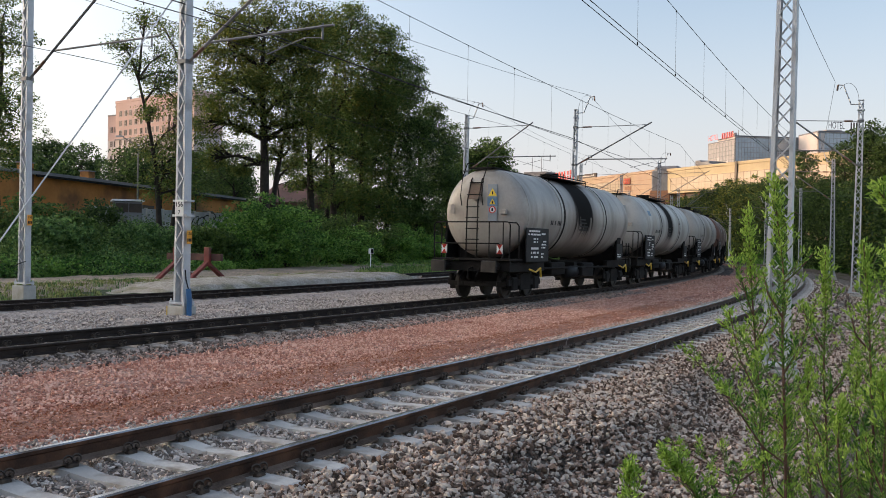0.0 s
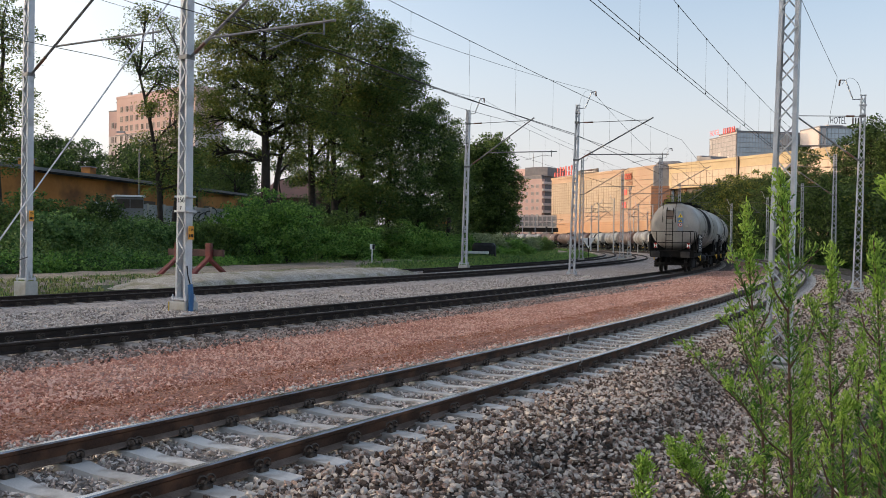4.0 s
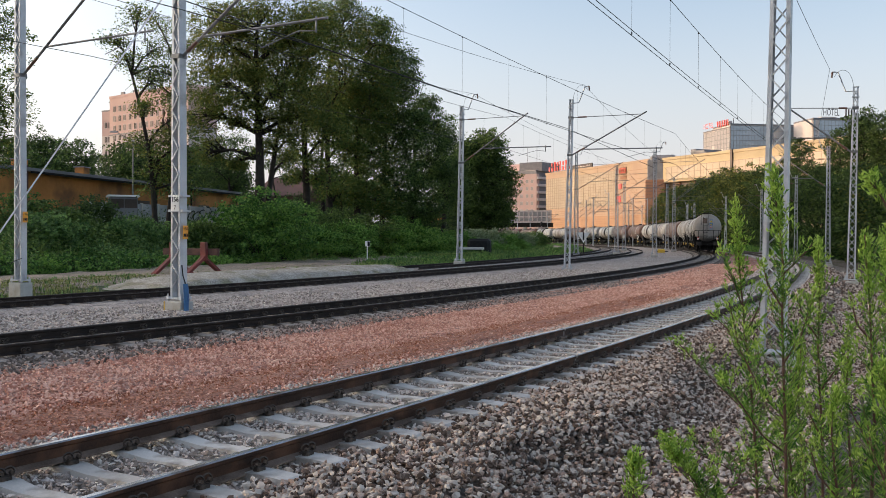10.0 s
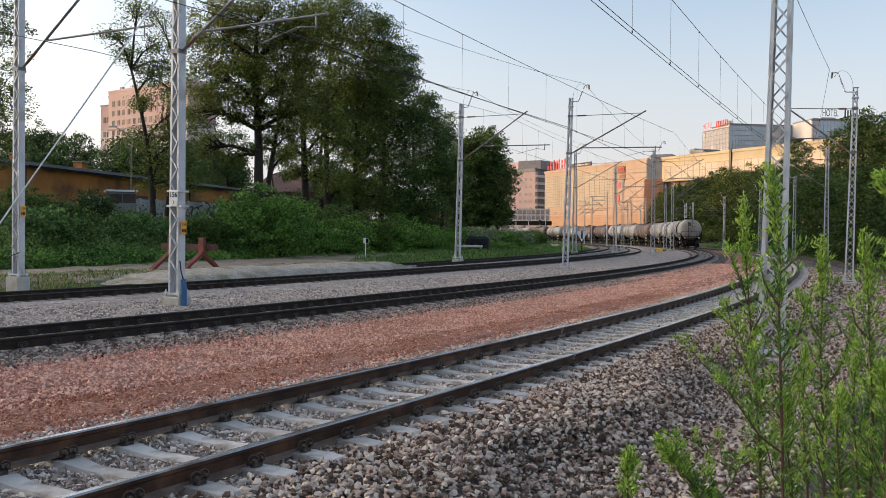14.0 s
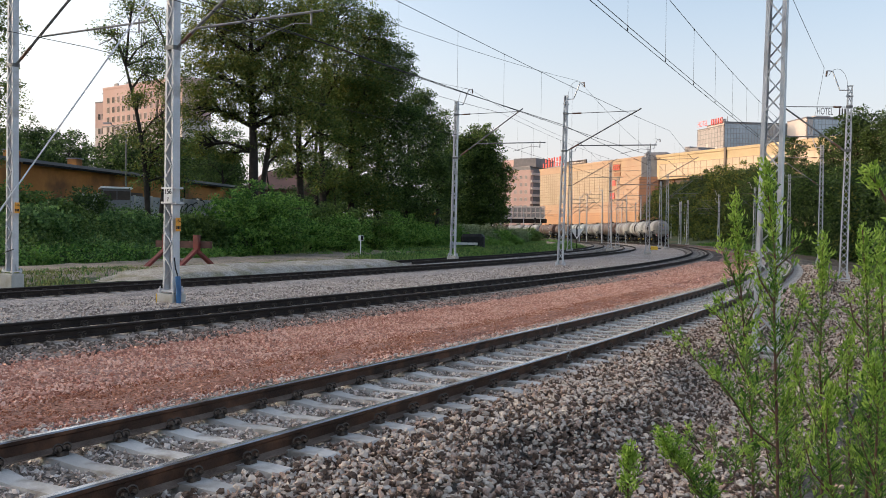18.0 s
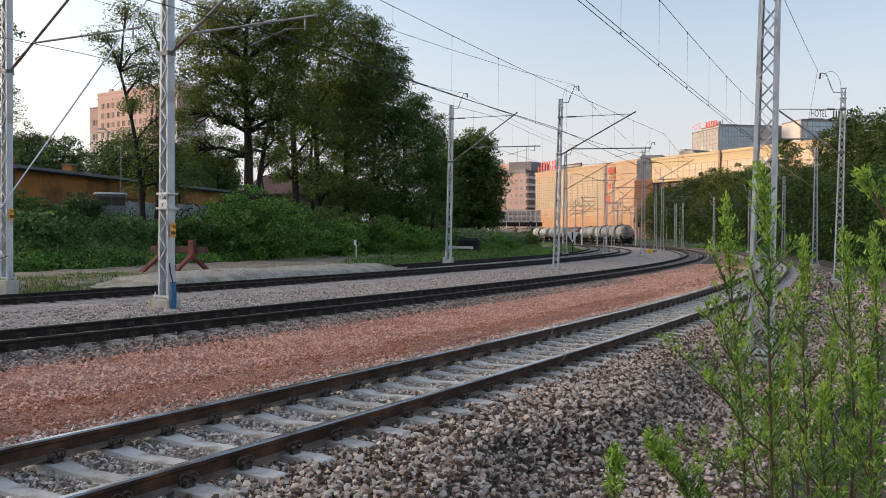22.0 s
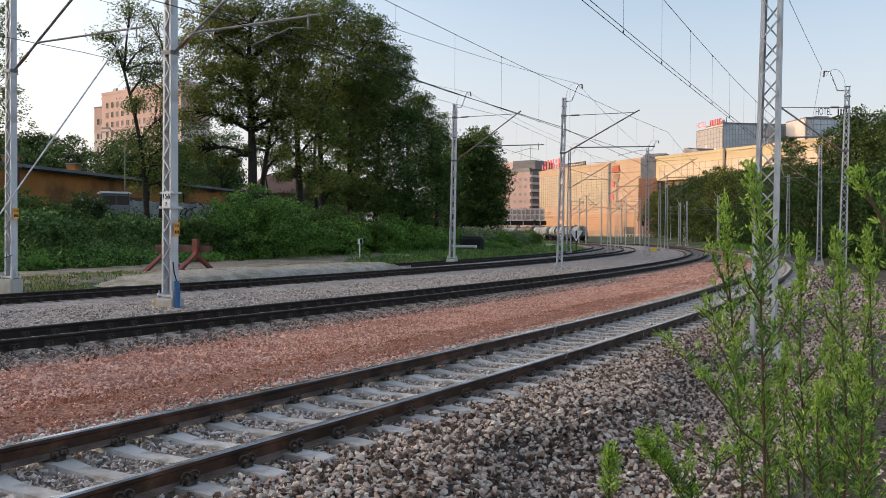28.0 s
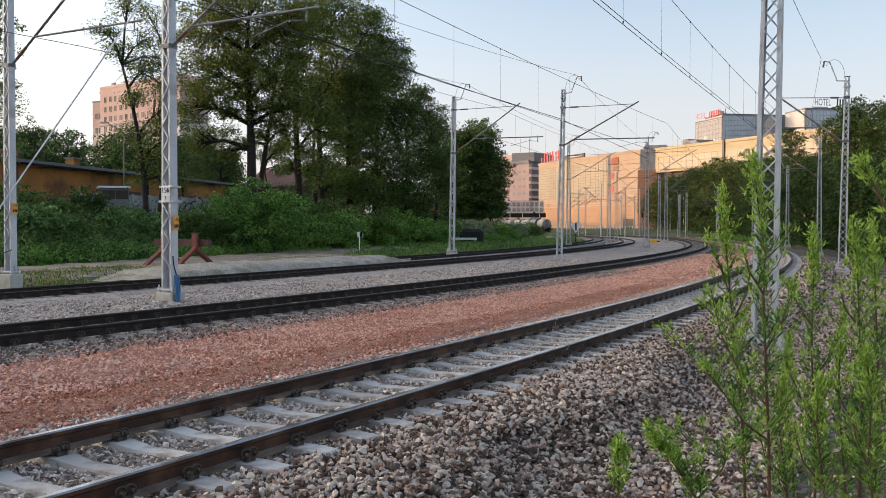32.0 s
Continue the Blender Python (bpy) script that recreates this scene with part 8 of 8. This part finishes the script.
def stones(name, label, C, size, seed, material, fine=True):
    """Angular stones of the given sizes lying at the places C, in one mesh."""
    rng = np.random.default_rng(seed)
    n = len(C)
    bv, bf = (ICO_V, ICO_F) if fine else (OCT_V, OCT_F)
    k = len(bv)
    V = bv[None] * rng.uniform(0.7, 1.22, (n, k, 1)) * rng.uniform(0.6, 1.35, (n, 1, 3)) * np.array([1.2, 0.95, 0.66]) + rng.normal(0, 0.17, (n, k, 3))
    q = rng.normal(size=(n, 4)) * np.array([1, 0.3, 0.3, 1])
    q /= np.linalg.norm(q, axis=1, keepdims=True)
    w, x, y, z = q.T
    R = np.stack([1 - 2 * (y * y + z * z), 2 * (x * y - z * w), 2 * (x * z + y * w), 2 * (x * y + z * w), 1 - 2 * (x * x + z * z), 2 * (y * z - x * w), 2 * (x * z - y * w), 2 * (y * z + x * w), 1 - 2 * (x * x + y * y)], 1).reshape(n, 3, 3)
    V = np.einsum("nij,nkj->nki", R, V) * (size * rng.uniform(0.55, 1.35, n))[:, None, None] + C[:, None, :]
    F = (bf[None] + (np.arange(n) * k)[:, None, None]).reshape(-1)
    me = bpy.data.meshes.new(name)
    me.vertices.add(n * k)
    me.vertices.foreach_set("co", V.reshape(-1).astype(np.float32))
    nf = n * len(bf)
    me.loops.add(nf * 3)
    me.loops.foreach_set("vertex_index", F.astype(np.int32))
    me.polygons.add(nf)
    me.polygons.foreach_set("loop_start", np.arange(0, nf * 3, 3, dtype=np.int32))
    me.materials.append(material)
    me.update(calc_edges=True)
    me.shade_flat()
    return tagged(part(name, me, material), label, "gravel", kind="stuff")


def strewn(T, i0, i1, lo, hi, n, z, rng, power=1.0):
    """Places on a band beside a line; z(off, u) gives the height. power over 1 gathers them at the near end."""
    u = i0 + (i1 - i0) * rng.random(n) ** power
    k = u.astype(int)
    fr = (u - k)[:, None]
    P = T[k] * (1 - fr) + T[np.minimum(k + 1, len(T) - 1)] * fr
    off = rng.uniform(lo, hi, n)
    return np.stack([P[:, 0] - np.cos(P[:, 2]) * off, P[:, 1] - np.sin(P[:, 2]) * off, z(off, u) + rng.normal(0, 0.012, n)], 1), off


def on_sleeper(T, phase, C, reach):
    """Which places lie on the sleepers of a track."""
    d = ((C[:, None, 0] - T[None, 40:180, 0]) ** 2 + (C[:, None, 1] - T[None, 40:180, 1]) ** 2)
    j = d.argmin(1) + 40
    dx, dy = C[:, 0] - T[j, 0], C[:, 1] - T[j, 1]
    h = T[j, 2]
    along = j * 0.5 + (-np.sin(h) * dx + np.cos(h) * dy)
    off = np.abs(np.cos(h) * dx + np.sin(h) * dy)
    r = (along - phase + 0.3) % 0.6 - 0.3
    return (np.abs(r) < 0.128) & (off < reach)


def build_stones():
    rng = np.random.default_rng(21)
    # shoulder right of the near track: T1's index 52 is where the line meets the picture's lower edge
    sh = lambda o, u: shoulder_z(-o + crest(u) * np.clip(-o - 1.6, 0, 0.5) * 2) + rng.normal(0.014, 0.02, np.shape(o))
    C, _ = strewn(T1, 49, 66, -4.4, -1.0, 28500, sh, rng, 1.1)
    C = C[~on_sleeper(T1, 26.16, C, 1.24)]
    stones("ballast_stones", "brown-grey angular ballast stones on the shoulder", C, 0.0252, 1, M["stone_mix"])
    C, _ = strewn(T1, 36, 49.2, -4.4, -1.0, 7000, sh, rng)
    C = C[~on_sleeper(T1, 26.16, C, 1.24)]
    stones("ballast_stones", "brown-grey angular ballast stones on the shoulder", C, 0.03, 16, M["stone_mix"], False)
    C, _ = strewn(T1, 65, 94, -4.4, -1.0, 36000, sh, rng, 1.3)
    C = C[~on_sleeper(T1, 26.16, C, 1.24)]
    stones("ballast_stones", "brown-grey angular ballast stones on the shoulder", C, 0.026, 11, M["stone_mix"], False)
    C, _ = strewn(T1, 92, 170, -4.6, -1.3, 13000, sh, rng, 1.4)
    stones("ballast_stones", "brown-grey angular ballast stones farther along", C, 0.045, 2, M["stone_mix"], False)
    bed = lambda o, u: -0.228 + 0.014 * (np.abs(o) > 0.85)
    C, off = strewn(T1, 50, 110, -1.1, 1.6, 40000, bed, rng, 1.3)
    C = C[~on_sleeper(T1, 26.16, C, 1.24)]
    stones("ballast_stones", "grey angular ballast stones between the sleepers", C, 0.0235, 3, M["stone_grey"], False)
    C, off = strewn(T1, 100, 170, -1.2, 1.6, 14000, bed, rng, 1.3)
    stones("ballast_stones", "grey ballast stones between the farther sleepers", C[~on_sleeper(T1, 26.16, C, 1.24)], 0.034, 12, M["stone_grey"], False)
    # reddish stone between the tracks
    w = lambda o, u: -0.224 + 0 * o
    C, off = strewn(T1, 36, 110, 1.5, 6.4, 80000, w, rng, 1.4)
    C = C[(rng.random(len(C)) > 0.6) | (off < 2.25 + 0.15 * np.sin(C[:, 1] * 1.1)) | (off > 2.95 + 0.25 * np.sin(C[:, 1] * 0.8))]
    stones("red_stones", "reddish angular stones between the tracks", C, 0.0225, 4, M["stone_red"], False)
    C, off = strewn(T1, 104, 180, 1.6, 6.6, 18000, w, rng, 1.3)
    stones("red_stones", "reddish stones between the tracks farther along", C, 0.034, 14, M["stone_red"], False)
    C, _ = strewn(T1, 44, 110, 1.95, 3.1, 26000, lambda o, u: -0.212 + 0 * o, rng, 1.35)
    stones("red_grit", "fine orange-brown grit along the red gravel", C, 0.0145, 8, M["stone_grit"], False)
    C, _ = strewn(T1, 46, 110, 1.4, 1.9, 6000, lambda o, u: -0.222 + 0 * o, rng, 1.35)
    stones("ballast_stones", "grey ballast stones along the far rail of the near track", C, 0.0235, 9, M["stone_grey"], False)
    C, _ = strewn(T2, 40, 130, -2.3, -0.86, 20000, lambda o, u: -0.212 + 0 * o, rng, 1.3)
    C = C[~on_sleeper(T2, 0.2, C, 1.2) | (rng.random(len(C)) < 0.35)]
    stones("ballast_stones", "grey ballast stones at the middle track", C, 0.032, 5, M["stone_dark"], False)
    C, _ = strewn(T2, 60, 160, 1.0, 7.5, 30000, lambda o, u: -0.243 - 0.017 * np.clip(o - 1.5, 0, 6), rng, 1.3)
    stones("light_stones", "light grey stones between the tracks", C, 0.034, 6, M["stone_light"], False)
    C, _ = strewn(T1, 60, 150, -8.5, -4.2, 5000, lambda o, u: -0.57 + 0 * o, rng, 1.2)
    stones("loose_stones", "scattered brown stones on the dirt", C, 0.03, 7, M["stone_mix"], False)


build_stones()

def motions():
    times = [k * 0.5 for k in range(65)]
    for n, w in enumerate(WAGONS):
        walk(w, [(t, wagon_pose(t, n)) for t in times])
    # the weeds stir in a light wind
    for n, w in enumerate(WEEDS):
        base = w.matrix_basis.copy()
        rows = []
        for k in range(33):
            a = 0.28 * math.sin(k * 0.9 + n * 1.7) + 0.16 * math.sin(k * 2.1 + n)
            b = 0.18 * math.sin(k * 1.3 + n * 2.3)
            rows.append((float(k), base @ pose(0, 0, 0, b, a, 0)))
        walk(w, rows)


motions()
